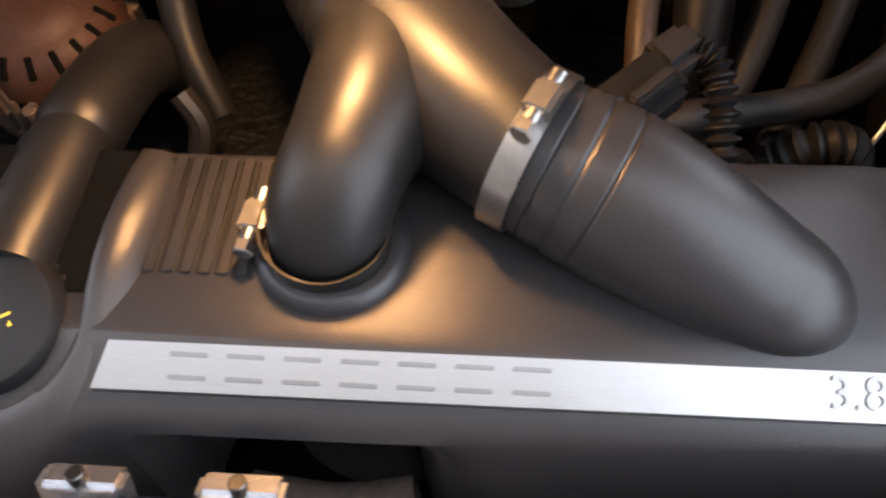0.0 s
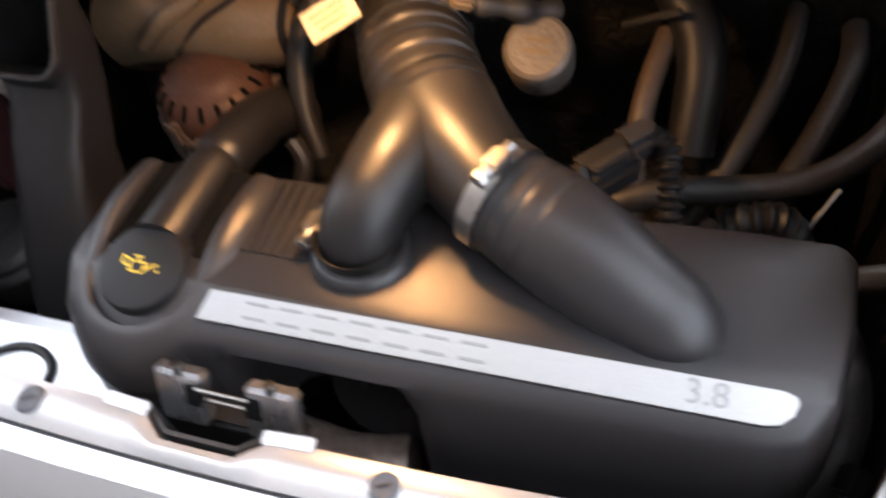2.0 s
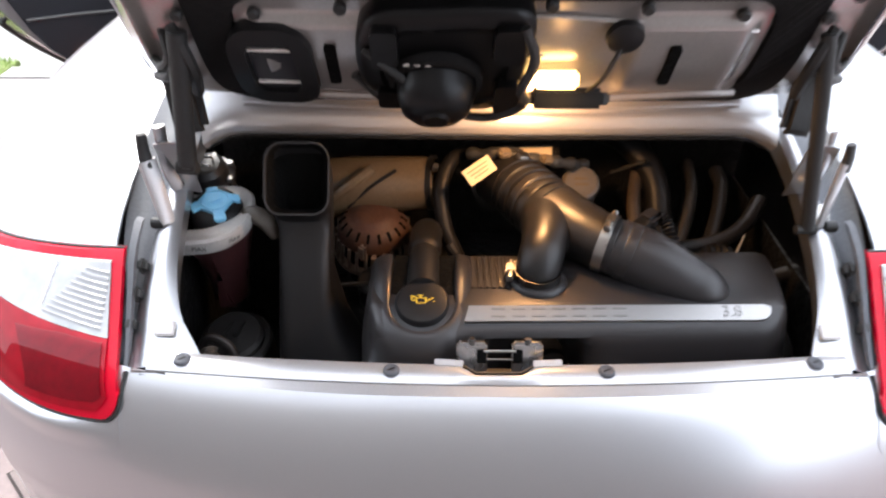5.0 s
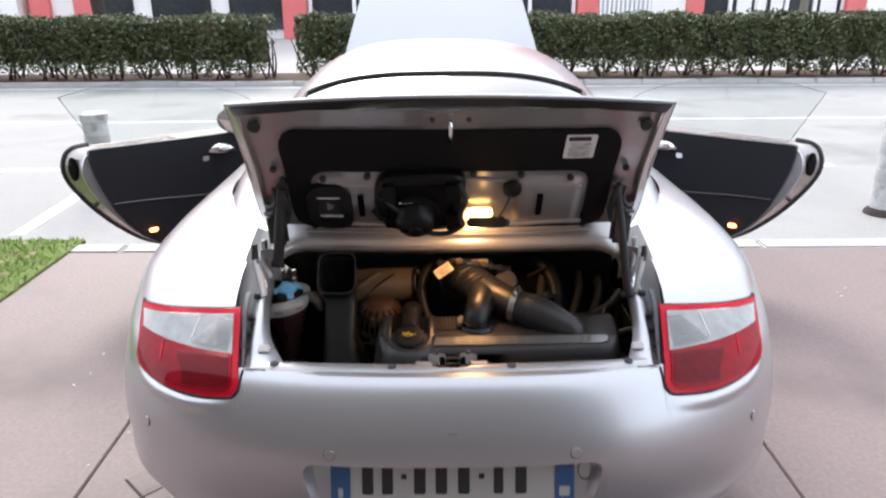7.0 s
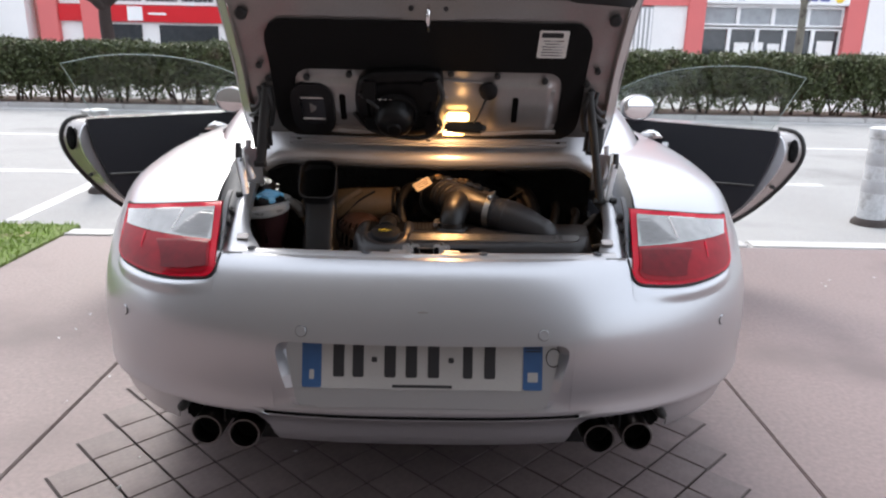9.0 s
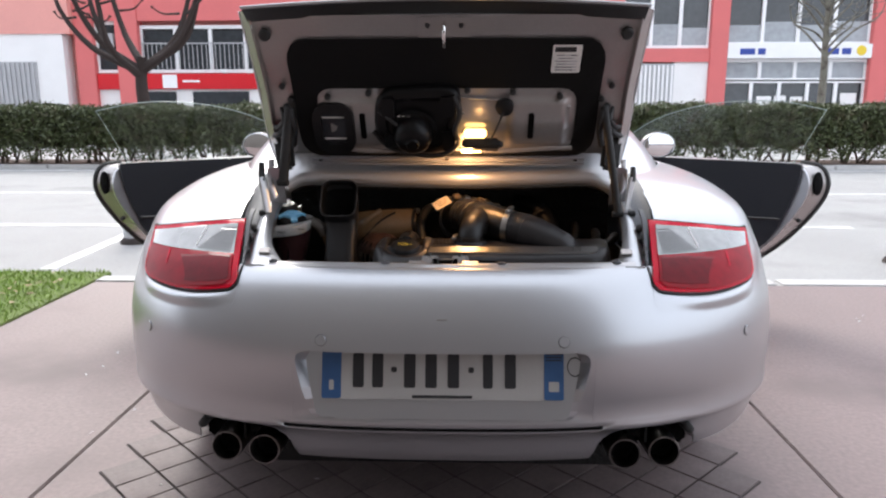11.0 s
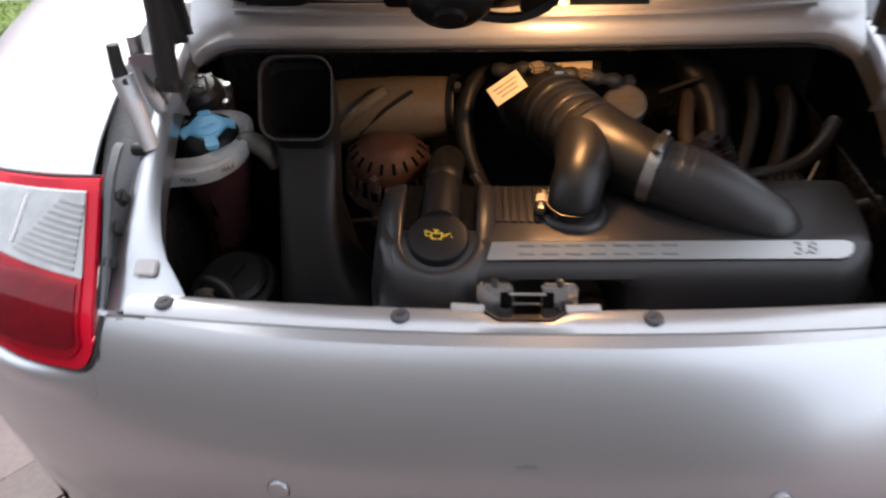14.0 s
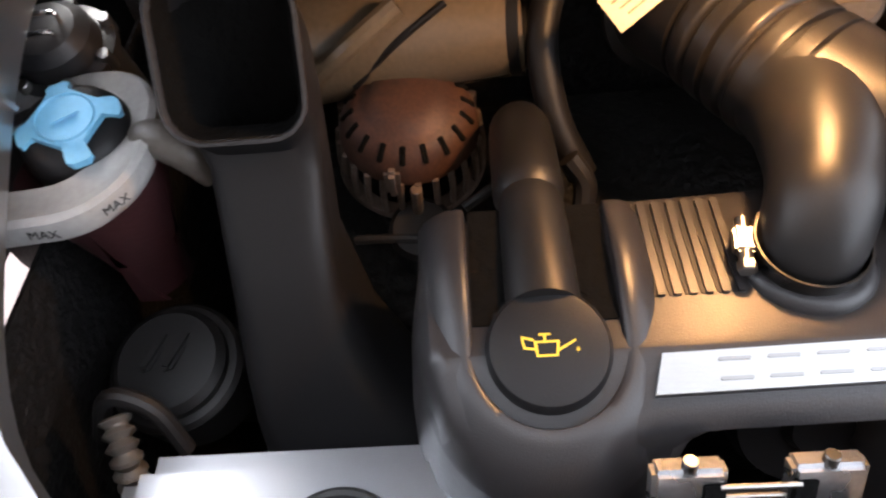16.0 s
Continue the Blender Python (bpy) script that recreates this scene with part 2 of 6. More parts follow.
def lathe(profile, m=Matrix(), seg=32, bm=None):
    bm = bm or bmesh.new()
    rings = []
    for r, h in profile:
        if r < 1e-5:
            rings.append([bm.verts.new(m @ Vector((0, 0, h)))])
        else:
            rings.append([bm.verts.new(m @ Vector((r * math.cos(2 * math.pi * k / seg), r * math.sin(2 * math.pi * k / seg), h))) for k in range(seg)])
    for a, b in zip(rings, rings[1:]):
        for k in range(seg):
            j = (k + 1) % seg
            if len(a) == 1 and len(b) == 1:
                continue
            if len(a) == 1:
                bm.faces.new((a[0], b[j], b[k]))
            elif len(b) == 1:
                bm.faces.new((a[k], a[j], b[0]))
            else:
                bm.faces.new((a[k], a[j], b[j], b[k]))
    return bm


def rod(p0, p1, r0, r1=None, seg=16, bm=None, edge=0.15):
    r1 = r0 if r1 is None else r1
    m = frame_to(p0, p1)
    h = (Vector(p1) - Vector(p0)).length
    e = min(r0, r1) * edge
    return lathe([(0, 0), (r0 - e, 0), (r0, e), (r1, h - e), (r1 - e, h), (0, h)], m, seg, bm)


def curve_points(pts, n=8):
    """Smooth line through the points"""
    p = [Vector(q) for q in pts]
    p = [2 * p[0] - p[1]] + p + [2 * p[-1] - p[-2]]
    out = []
    for a, b, c, d in zip(p, p[1:], p[2:], p[3:]):
        for k in range(n):
            t = k / n
            out.append(0.5 * (2 * b + (c - a) * t + (2 * a - 5 * b + 4 * c - d) * t * t + (3 * b - a - 3 * c + d) * t ** 3))
    out.append(p[-2])
    return out


def tube(pts, radius, seg=14, n=8, bm=None, flat=1.0, cap=True):
    """Round tube along a smooth line; radius is a number, or a function of 0..1"""
    bm = bm or bmesh.new()
    line = curve_points(pts, n)
    rad = radius if callable(radius) else (lambda s: radius)
    rings, side = [], None
    for k, q in enumerate(line):
        t = (line[min(k + 1, len(line) - 1)] - line[max(k - 1, 0)]).normalized()
        if side is None:
            side = t.orthogonal().normalized()
        side = (side - t * side.dot(t)).normalized()
        up = t.cross(side)
        r = rad(k / (len(line) - 1))
        rings.append([bm.verts.new(q + r * (math.cos(2 * math.pi * j / seg) * side + flat * math.sin(2 * math.pi * j / seg) * up)) for j in range(seg)])
    for a, b in zip(rings, rings[1:]):
        for j in range(seg):
            bm.faces.new((a[j], a[(j + 1) % seg], b[(j + 1) % seg], b[j]))
    if cap:
        bm.faces.new(rings[0][::-1])
        bm.faces.new(rings[-1])
    return bm


def rrect(w, h, r, n=5):
    out = []
    for cx, cy, a0 in ((w / 2 - r, h / 2 - r, 0), (-w / 2 + r, h / 2 - r, 90), (-w / 2 + r, -h / 2 + r, 180), (w / 2 - r, -h / 2 + r, 270)):
        out += [(cx + r * math.cos(radians(a0 + 90 * k / n)), cy + r * math.sin(radians(a0 + 90 * k / n))) for k in range(n + 1)]
    return out


def plate_mesh(outline, thick, place, bm=None):
    """A flat shape with thickness; place maps (u, v, height) to a point"""
    bm = bm or bmesh.new()
    top = [bm.verts.new(place(u, v, thick)) for u, v in outline]
    low = [bm.verts.new(place(u, v, 0.0)) for u, v in outline]
    bm.faces.new(top)
    bm.faces.new(low[::-1])
    for k in range(len(top)):
        j = (k + 1) % len(top)
        bm.faces.new((top[k], low[k], low[j], top[j]))
    return bm


def ring_mesh(outer, inner, thick, place, bm=None):
    bm = bm or bmesh.new()
    rows = [[bm.verts.new(place(u, v, h)) for u, v in o] for o, h in ((outer, 0.0), (outer, thick), (inner, thick), (inner, 0.0))]
    n = len(outer)
    for a, b in zip(rows, rows[1:]):
        for k in range(n):
            bm.faces.new((a[k], a[(k + 1) % n], b[(k + 1) % n], b[k]))
    return bm


def sheet(f, us, vs, thick=0.0, away=(0, 0, -1)):
    """A curved sheet f(u, v); thickness goes towards away"""
    bm = bmesh.new()
    a = [[bm.verts.new(f(u, v)) for v in vs] for u in us]
    for i in range(len(us) - 1):
        for j in range(len(vs) - 1):
            bm.faces.new((a[i][j], a[i + 1][j], a[i + 1][j + 1], a[i][j + 1]))
    if thick:
        d = Vector(away) * thick
        b = [[bm.verts.new(v.co + d) for v in row] for row in a]
        for i in range(len(us) - 1):
            for j in range(len(vs) - 1):
                bm.faces.new((b[i][j], b[i][j + 1], b[i + 1][j + 1], b[i + 1][j]))
        for i in range(len(us) - 1):
            for j in (0, len(vs) - 1):
                bm.faces.new((a[i][j], b[i][j], b[i + 1][j], a[i + 1][j]))
        for j in range(len(vs) - 1):
            for i in (0, len(us) - 1):
                bm.faces.new((a[i][j], a[i][j + 1], b[i][j + 1], b[i][j]))
    return bm


def lerp_table(table, t):
    """Smooth values of a table of (t, value)"""
    ts = [r[0] for r in table]
    vs = [r[1] for r in table]
    if t <= ts[0]:
        return vs[0]
    if t >= ts[-1]:
        return vs[-1]
    k = max(i for i in range(len(ts) - 1) if ts[i] <= t)
    def slope(i):
        if i == 0 or i == len(ts) - 1:
            return (vs[min(i + 1, len(ts) - 1)] - vs[max(i - 1, 0)]) / (ts[min(i + 1, len(ts) - 1)] - ts[max(i - 1, 0)])
        return (vs[i + 1] - vs[i - 1]) / (ts[i + 1] - ts[i - 1])
    h = ts[k + 1] - ts[k]
    s = (t - ts[k]) / h
    return ((2 * s ** 3 - 3 * s * s + 1) * vs[k] + (s ** 3 - 2 * s * s + s) * h * slope(k) + (3 * s * s - 2 * s ** 3) * vs[k + 1] + (s ** 3 - s * s) * h * slope(k + 1))


def words(name, text, size, m, mat, parent, depth=0.0006, label=""):
    cu = bpy.data.curves.new(name, "FONT")
    cu.body, cu.size, cu.extrude = text, size, depth
    cu.align_x, cu.align_y = "CENTER", "CENTER"
    tmp = bpy.data.objects.new(name, cu)
    scene.collection.objects.link(tmp)
    me = bpy.data.meshes.new_from_object(tmp.evaluated_get(bpy.context.evaluated_depsgraph_get()))
    bpy.data.objects.remove(tmp)
    me.materials.clear()
    me.materials.append(mat)
    me.transform(m)
    ob = new(name, me)
    ob.parent = parent
    if label:
        tagged(ob, label)
    return ob

# ---- ground, road, kerb ----
def flat_part(name, lo, hi, mat, label, top, thick, cat, parent=None):
    ob = part(name, span((lo[0], lo[1], top - thick), (hi[0], hi[1], top)), mat, parent)
    return tagged(ob, label, cat, kind="structure")


flat_part("ground", (-400, -400), (400, 400), JOINT, "dark earth under the street reaching the horizon", -0.03, 0.3, "ground")
paving = thing("pavement", "mauve worn paving slabs with long straight joints", "pavement", kind="structure")
for lo, hi in (((-2.31, -14), (-1.193, 2.86)), ((-1.186, -14), (1.1175, 2.86)), ((1.1225, -14), (14, 2.86)), ((-14, -14), (-2.31, 1.6))):
    part("slab", span((lo[0], lo[1], -0.06), (hi[0], hi[1], 0.0), 0.004), PAVING, paving)
road = flat_part("road", (-60, 3.02), (60, 11.2), ROAD, "pale grey worn asphalt road with white markings", -0.012, 0.05, "road")
flat_part("far_pavement", (-60, 12.7), (60, 23.9), KERB, "pale far pavement behind the hedge", 0.0, 0.06, "pavement")
flat_part("hedge_bed", (-60, 11.36), (60, 12.7), SOIL, "brown soil bed under the hedge", 0.05, 0.1, "soil")
kerb = thing("kerb", "pale stone kerb between paving and road", "kerb", kind="structure")
one = rbox((0.985, 0.15, 0.12), Matrix(), 0.012)
stone = finish(one)
stone.name = "kerb_stone"
stone.materials.append(KERB)
for k in range(26):
    ob = new("kerb_stone", stone)
    ob.location = (-12.5 + k, 2.94, -0.053)
    ob.parent = kerb
far_kerb = thing("far_kerb", "pale stone kerb along the hedge bed", "kerb", kind="structure")
for k in range(40):
    ob = new("kerb_stone", stone)
    ob.location = (-20 + k, 11.28, 0.0)
    ob.parent = far_kerb


def paint(lo, hi):
    ob = part("road_line", plate_mesh([lo[0], lo[1], hi[1], hi[0]], 0.003, lambda u, v, h: (u, v, -0.012 + h)), LINE, road)
    return ob


paint(((-2.90, 3.25), (-2.79, 3.25)), ((-2.98, 4.75), (-2.87, 4.75)))
for x0 in (-9.0, -5.6, -2.2, 1.2, 4.6):
    paint(((x0, 5.05), (x0 + 2.4, 5.05)), ((x0, 5.17), (x0 + 2.4, 5.17)))
paint(((-30, 7.6), (30, 7.6)), ((-30, 7.70), (30, 7.70)))
paint(((-30, 10.85), (30, 10.85)), ((-30, 11.0), (30, 11.0)))

# lawn by the paving
lawn = part("lawn", span((-14, 1.6, -0.06), (-2.31, 3.09, 0.012), 0.004), LAWN)
tagged(lawn, "small lawn beside the paving, with fallen leaves", "lawn", kind="structure")


def scatter_blades():
    bm = bmesh.new()
    rng = random.Random(4)
    for _ in range(18000):
        x, y = rng.uniform(-5.6, -2.30), rng.uniform(1.62, 3.10)
        if x > -2.4 and rng.random() < 0.4:
            continue
        h, a = rng.uniform(0.014, 0.036), rng.uniform(0, 6.28)
        dx, dy = 0.004 * math.cos(a), 0.004 * math.sin(a)
        lx, ly = rng.gauss(0, 0.014), rng.gauss(0, 0.014)
        v = [bm.verts.new(c) for c in ((x - dx, y - dy, 0.01), (x + dx, y + dy, 0.01), (x + lx, y + ly, 0.01 + h))]
        bm.faces.new(v)
    return bm


tagged(part("grass", scatter_blades(), GRASS), "short green grass on the lawn", "grass", kind="stuff")


def scatter_leaves(n, area, z, size, seed):
    bm = bmesh.new()
    rng = random.Random(seed)
    for _ in range(n):
        x, y = rng.uniform(area[0], area[2]), rng.uniform(area[1], area[3])
        a, s = rng.uniform(0, 6.28), size * rng.uniform(0.5, 1.2)
        v = []
        for k in range(6):
            t = a + k * math.pi / 3
            r = s * (1.0 if k % 3 == 0 else 0.5)
            v.append(bm.verts.new((x + r * math.cos(t), y + r * math.sin(t), z + 0.004 + rng.uniform(0, 0.008))))
        bm.faces.new(v)
    return bm


tagged(part("lawn_leaves", scatter_leaves(130, (-5.0, 1.65, -2.4, 3.05), 0.035, 0.028, 9), DEADLEAF), "pale fallen leaves lying on the lawn", "leaves", kind="stuff")
tagged(part("paving_crumbs", scatter_leaves(90, (-2.2, -1.0, 3.6, 2.8), 0.0, 0.011, 5), KERB), "pale crumbs and bits of leaf on the paving", "litter", kind="stuff")

# ---- hedge ----
def hedge_leaves(x0, x1, seed):
    rng = np.random.default_rng(seed)
    n = int((x1 - x0) * 6500)
    x = rng.uniform(x0, x1, n)
    side = rng.random(n)
    z = np.where(side < 0.3, rng.normal(1.05, 0.035, n), 0.12 + 0.96 * rng.random(n) ** 0.68)
    y = np.where(side < 0.3, rng.uniform(11.5, 12.5, n), np.where(side < 0.85, rng.normal(11.52, 0.07, n), rng.uniform(11.5, 12.5, n)))
    lump = 0.05 * np.sin(x * 3.1 + seed) + 0.04 * np.sin(x * 7.7) + 0.03 * np.sin(x * 13.0 + z * 9)
    z, y = z + np.where(side < 0.3, lump * 0.5, 0), y - lump
    keep = (z > 0.25) | (np.sin(x * 5.3 + 2 * np.sin(x * 1.7)) > -0.6)
    x, y, z = x[keep], y[keep], z[keep]
    n = len(x)
    a, b = rng.normal(size=(n, 3)), rng.normal(size=(n, 3))
    a /= np.linalg.norm(a, axis=1)[:, None]
    b -= (a * b).sum(1)[:, None] * a
    b /= np.linalg.norm(b, axis=1)[:, None]
    s = rng.uniform(0.020, 0.040, n)[:, None]
    c = np.stack([x, y, z], 1)
    v = np.stack([c - a * s, c + b * s * 0.5, c + a * s, c - b * s * 0.5], 1).reshape(-1, 3)
    me = bpy.data.meshes.new("crown")
    me.from_pydata(v.tolist(), [], np.arange(4 * n).reshape(-1, 4).tolist())
    me.materials.append(LEAF)
    return me


def hedge(x0, x1, seed):
    h = thing("hedge", "clipped dark green hedge with bare stems below", "hedge", "street hedges", at=(0, 0, 0))
    ob = new("crown", hedge_leaves(x0, x1, seed))
    ob.parent = h
    rng = random.Random(seed)
    bm = bmesh.new()
    core = bmesh.new()
    x = x0 + 0.2
    while x < x1 - 0.1:
        for _ in range(5):
            px, py = x + rng.uniform(-0.1, 0.1), 11.95 + rng.uniform(-0.25, 0.25)
            q = (px + rng.uniform(-0.3, 0.3), py + rng.uniform(-0.3, 0.1), rng.uniform(0.6, 0.9))
            tube([(px, py, 0.03), ((px + q[0]) / 2 + rng.uniform(-0.05, 0.05), (py + q[1]) / 2, 0.33), q], lambda s: 0.022 - 0.012 * s, 6, 3, bm)
        x += rng.uniform(0.35, 0.6)
    tagged(part("stem_work", bm, STEM, h), kind="stuff")
    n = int((x1 - x0) / 0.25)
    part("twig_core", sheet(lambda u, v: Vector((u, 11.75 + 0.1 * math.sin(u * 6) + 0.25 * (v > 1.0), v + 0.06 * math.sin(u * 9 + v * 5))),
         [x0 + 0.1 + (x1 - x0 - 0.2) * k / n for k in range(n + 1)], [0.36, 0.5, 0.65, 0.8, 0.95, 1.01], 0.3, (0, 1, 0)), STEM, h)
    return h


hedge(-16.0, -2.98, 1)
hedge(-2.46, 16.0, 2)

# ---- bare street trees ----
def street_tree(x, y, height, spread, trunk_r, seed, label, knobs, bark):
    t = thing("street_tree", label, "tree", "street trees")
    rng = random.Random(seed)
    fork = height * 0.42
    tall = fork + 0.3 if knobs else height * 0.86
    part("trunk", tube([(x, y, 0), (x + 0.03, y, tall * 0.35), (x - 0.02, y, tall * 0.7), (x + 0.04, y, tall)], lambda q: trunk_r * (1.15 - (0.35 if knobs else 0.85) * q), 12, 6), bark, t)
    bm = bmesh.new()
    for k in range(8 if knobs else 22):
        a = k * 2.4 + rng.uniform(-0.4, 0.4)
        r, top = spread * rng.uniform(0.5, 1.0), height * rng.uniform(0.80, 1.08)
        s0 = fork * rng.uniform(0.88, 1.12) if knobs else fork + (height * 0.8 - fork) * k / 22
        ex, ey = x + r * math.cos(a), y + 0.6 * r * math.sin(a)
        if not knobs:
            top = s0 + r * rng.uniform(0.7, 1.3)
        out = 0.62 if knobs else 0.5
        mid = Vector((x + out * r * math.cos(a) + rng.uniform(-0.08, 0.08), y + out * 0.6 * r * math.sin(a), s0 + (0.26 if knobs else 0.42) * (top - s0)))
        far = Vector((x + 0.92 * r * math.cos(a) + rng.uniform(-0.1, 0.1), y + 0.5 * r * math.sin(a), s0 + 0.66 * (top - s0)))
        thick = trunk_r * (0.62 if knobs else 0.30)
        tube([(x, y, s0), mid, far, (ex, ey, top)], lambda q: thick * (1 - 0.68 * q), 8, 5, bm)
        for _ in range(7 if knobs else 5):
            f = rng.uniform(0.25, 1.0)
            b0 = mid.lerp(Vector((ex, ey, top)), f)
            L = rng.uniform(0.4, 1.1) * (1.0 if knobs else 0.6)
            b = rng.uniform(0, 6.28)
            q = b0 + Vector((L * math.cos(b), 0.4 * L * math.sin(b), L * rng.uniform(0.1, 0.8)))
            tube([b0, (b0 + q) / 2 + Vector((0.12 * math.cos(b), 0, -0.08)), q], lambda q: thick * (0.34 - 0.2 * q), 5, 3, bm)
            if knobs:
                bmesh.ops.create_icosphere(bm, subdivisions=1, radius=trunk_r * 0.24, matrix=Matrix.Translation(q))
    part("branchwork", bm, bark, t)


street_tree(-7.6, 15.6, 4.6, 2.3, 0.15, 3, "bare pollarded street tree with knobbly branches", True, BARK)
street_tree(8.6, 16.4, 5.2, 1.3, 0.10, 8, "slim bare street tree with pale bark and fine twigs", False, PALE_BARK)

# ---- apartment block across the street ----
block = thing("apartment_building", "coral pink apartment block with shopfronts and white window frames", "building", kind="")
YB = 24.0


def slab(name, x0, x1, z0, z1, y0, y1, mat, parent=None, bevel=0.0):
    return part(name, span((x0, y0, z0), (x1, y1, z1), bevel), mat, parent or block)


def window_band(x0, x1, z0, z1, n, pane=PANE, film=False, rail=False):
    w = slab("window", x0, x1, z0, z1, YB + 0.22, YB + 0.26, pane)
    bm = bmesh.new()
    for k in range(n + 1):
        x = x0 + (x1 - x0) * k / n
        box(bm, (0.12, 0.1, z1 - z0), Matrix.Translation((x, YB + 0.17, (z0 + z1) / 2)), 0.01, 1)
    for z in (z0, z1):
        box(bm, (x1 - x0 + 0.12, 0.1, 0.12), Matrix.Translation(((x0 + x1) / 2, YB + 0.165, z)), 0.01, 1)
    part("window_frame", bm, FRAME_W, w)
    if film:
        for k in range(n):
            xa = x0 + (x1 - x0) * (k + 0.04) / n
            xb = x0 + (x1 - x0) * (k + 0.96) / n
            part("window_film", span((xa, YB + 0.205, z0 + 0.05), (xb, YB + 0.215, z0 + 0.34 * (z1 - z0) * (0.85 + 0.15 * (k % 2)))), PANE_LIT, w)
    if rail:
        bm = bmesh.new()
        for k in range(int((x1 - x0) / 0.16)):
            box(bm, (0.02, 0.02, 0.9), Matrix.Translation((x0 + 0.08 + 0.16 * k, YB + 0.08, z0 + 0.5)))
        box(bm, (x1 - x0, 0.04, 0.04), Matrix.Translation(((x0 + x1) / 2, YB + 0.08, z0 + 0.95)))
        part("balcony_rail", bm, SHUTTER, w)
    return w


slab("wall", -40, 40, -0.1, 7.8, YB + 0.35, YB + 0.9, PALE_PINK)
# left bay: white gate house, pink piers, window band over a red fascia
slab("side_wall", -26, -13.9, 0, 3.55, YB - 0.3, YB + 0.3, WHITE_WALL)
slab("side_parapet", -26, -13.6, 3.55, 6.2, YB - 0.35, YB + 0.3, PALE_PINK)
gate = slab("gate", -19.0, -14.9, 0, 2.62, YB - 0.36, YB - 0.3, SHUTTER)
for k in range(24):
    part("slat", span((-18.95 + 0.17 * k, YB - 0.41, 0.05), (-18.87 + 0.17 * k, YB - 0.36, 2.58)), SHUTTER, gate)
for x0, x1 in ((-13.6, -12.95), (-12.15, -11.35), (-5.2, -4.4), (-0.6, 0.1), (4.7, 5.4), (8.35, 8.95), (13.75, 14.4)):
    slab("pier", x0, x1, 0, 4.75 if x0 < 4 else 5.35, YB - 0.1, YB + 0.35, PINK, bevel=0.02)
slab("beam", -13.6, 4.7, 4.0, 4.9, YB - 0.05, YB + 0.35, PINK)
slab("beam", 4.7, 14.4, 5.35, 6.0, YB - 0.05, YB + 0.35, PINK)
slab("storey_band", -13.6, 22, 6.9, 7.6, YB - 0.05, YB + 0.35, PINK)
for x0 in (-13.0, -9.0, -4.5, 0.0):
    window_band(x0, x0 + 3.6, 5.0, 6.8, 3)
window_band(-12.95, -12.15, 2.3, 3.95, 1)
window_band(-11.35, -5.2, 2.3, 3.8, 5, rail=True)
window_band(-4.4, -0.6, 2.3, 3.8, 3)
slab("fascia", -12.95, -12.15, 1.68, 2.22, YB - 0.03, YB + 0.3, SIGN_RED, bevel=0.02)
slab("fascia", -11.35, -5.2, 1.68, 2.22, YB - 0.03, YB + 0.1, SIGN_RED, bevel=0.02)
slab("sign_mark", -10.6, -10.1, 1.72, 2.18, YB - 0.07, YB - 0.03, FRAME_W)
slab("shop_wall", -13.0, -4.4, 0, 1.68, YB + 0.1, YB + 0.3, WHITE_WALL)
for x0 in (-12.2, -9.6, -7.0):
    slab("shop_window", x0, x0 + 2.0, 0.3, 1.6, YB + 0.04, YB + 0.1, PANE)
window_band(-4.3, 4.6, 0.3, 2.2, 6)
slab("fascia_white", -4.3, 4.7, 2.25, 2.3, YB - 0.05, YB + 0.1, FRAME_W)
# right bays
window_band(5.4, 8.35, 3.05, 5.3, 3, PANE, True)
slab("pink_sill", 5.4, 8.35, 2.55, 3.0, YB - 0.05, YB + 0.3, PINK)
grille = slab("grille_gate", 5.4, 7.2, 0, 2.5, YB + 0.0, YB + 0.06, SHUTTER)
for k in range(12):
    part("slat", span((5.44 + 0.15 * k, YB - 0.05, 0.05), (5.51 + 0.15 * k, YB, 2.45)), FRAME_W, grille)
slab("white_panel", 7.2, 8.35, 0, 2.55, YB + 0.02, YB + 0.3, WHITE_WALL)
window_band(8.95, 13.75, 3.15, 5.3, 4, PANE, True)
sign = slab("shop_sign", 8.95, 13.75, 2.66, 3.12, YB - 0.12, YB + 0.1, FRAME_W)
for x0, w in ((9.35, 0.5), (9.95, 0.25), (12.2, 0.45), (12.75, 0.3)):
    part("sign_letters", span((x0, YB - 0.13, 2.78), (x0 + w, YB - 0.122, 2.98)), SIGN_BLUE, sign)
part("sign_spot", lathe([(0, 0), (0.17, 0), (0.16, 0.01), (0, 0.012)], Matrix.Translation((13.4, YB - 0.12, 2.9)) @ pose(0, 0, 0, 90), 20), YELLOW, sign)
window_band(8.95, 13.75, 1.95, 2.6, 4, PANE_LIT)
window_band(8.95, 13.75, 0.1, 1.9, 5)
slab("side_wall", 14.4, 26, 0, 7.0, YB - 0.15, YB + 0.3, WHITE_WALL)
slab("air_unit", -12.75, -12.3, 3.15, 3.6, YB + 0.05, YB + 0.2, SHUTTER, bevel=0.02)
for x0 in (-8.5, -7.6, -6.4, -5.7):
    slab("fascia_lamp", x0, x0 + 0.22, 2.22, 2.36, YB - 0.10, YB + 0.05, FRAME_W, bevel=0.04)
slab("fascia_bar", -9.9, -9.3, 1.92, 1.99, YB - 0.05, YB - 0.03, FRAME_W)
for x0, w, z0, h in ((10.15, 0.5, 0.7, 0.7), (10.75, 0.4, 0.7, 0.72), (11.3, 0.42, 0.7, 0.68), (13.0, 0.55, 0.75, 0.75)):
    slab("window_poster", x0, x0 + w, z0, z0 + h, YB + 0.195, YB + 0.205, WHITE_WALL)
slab("roof_edge", -40, 40, 7.6, 8.1, YB - 0.2, YB + 1.0, WHITE_WALL)

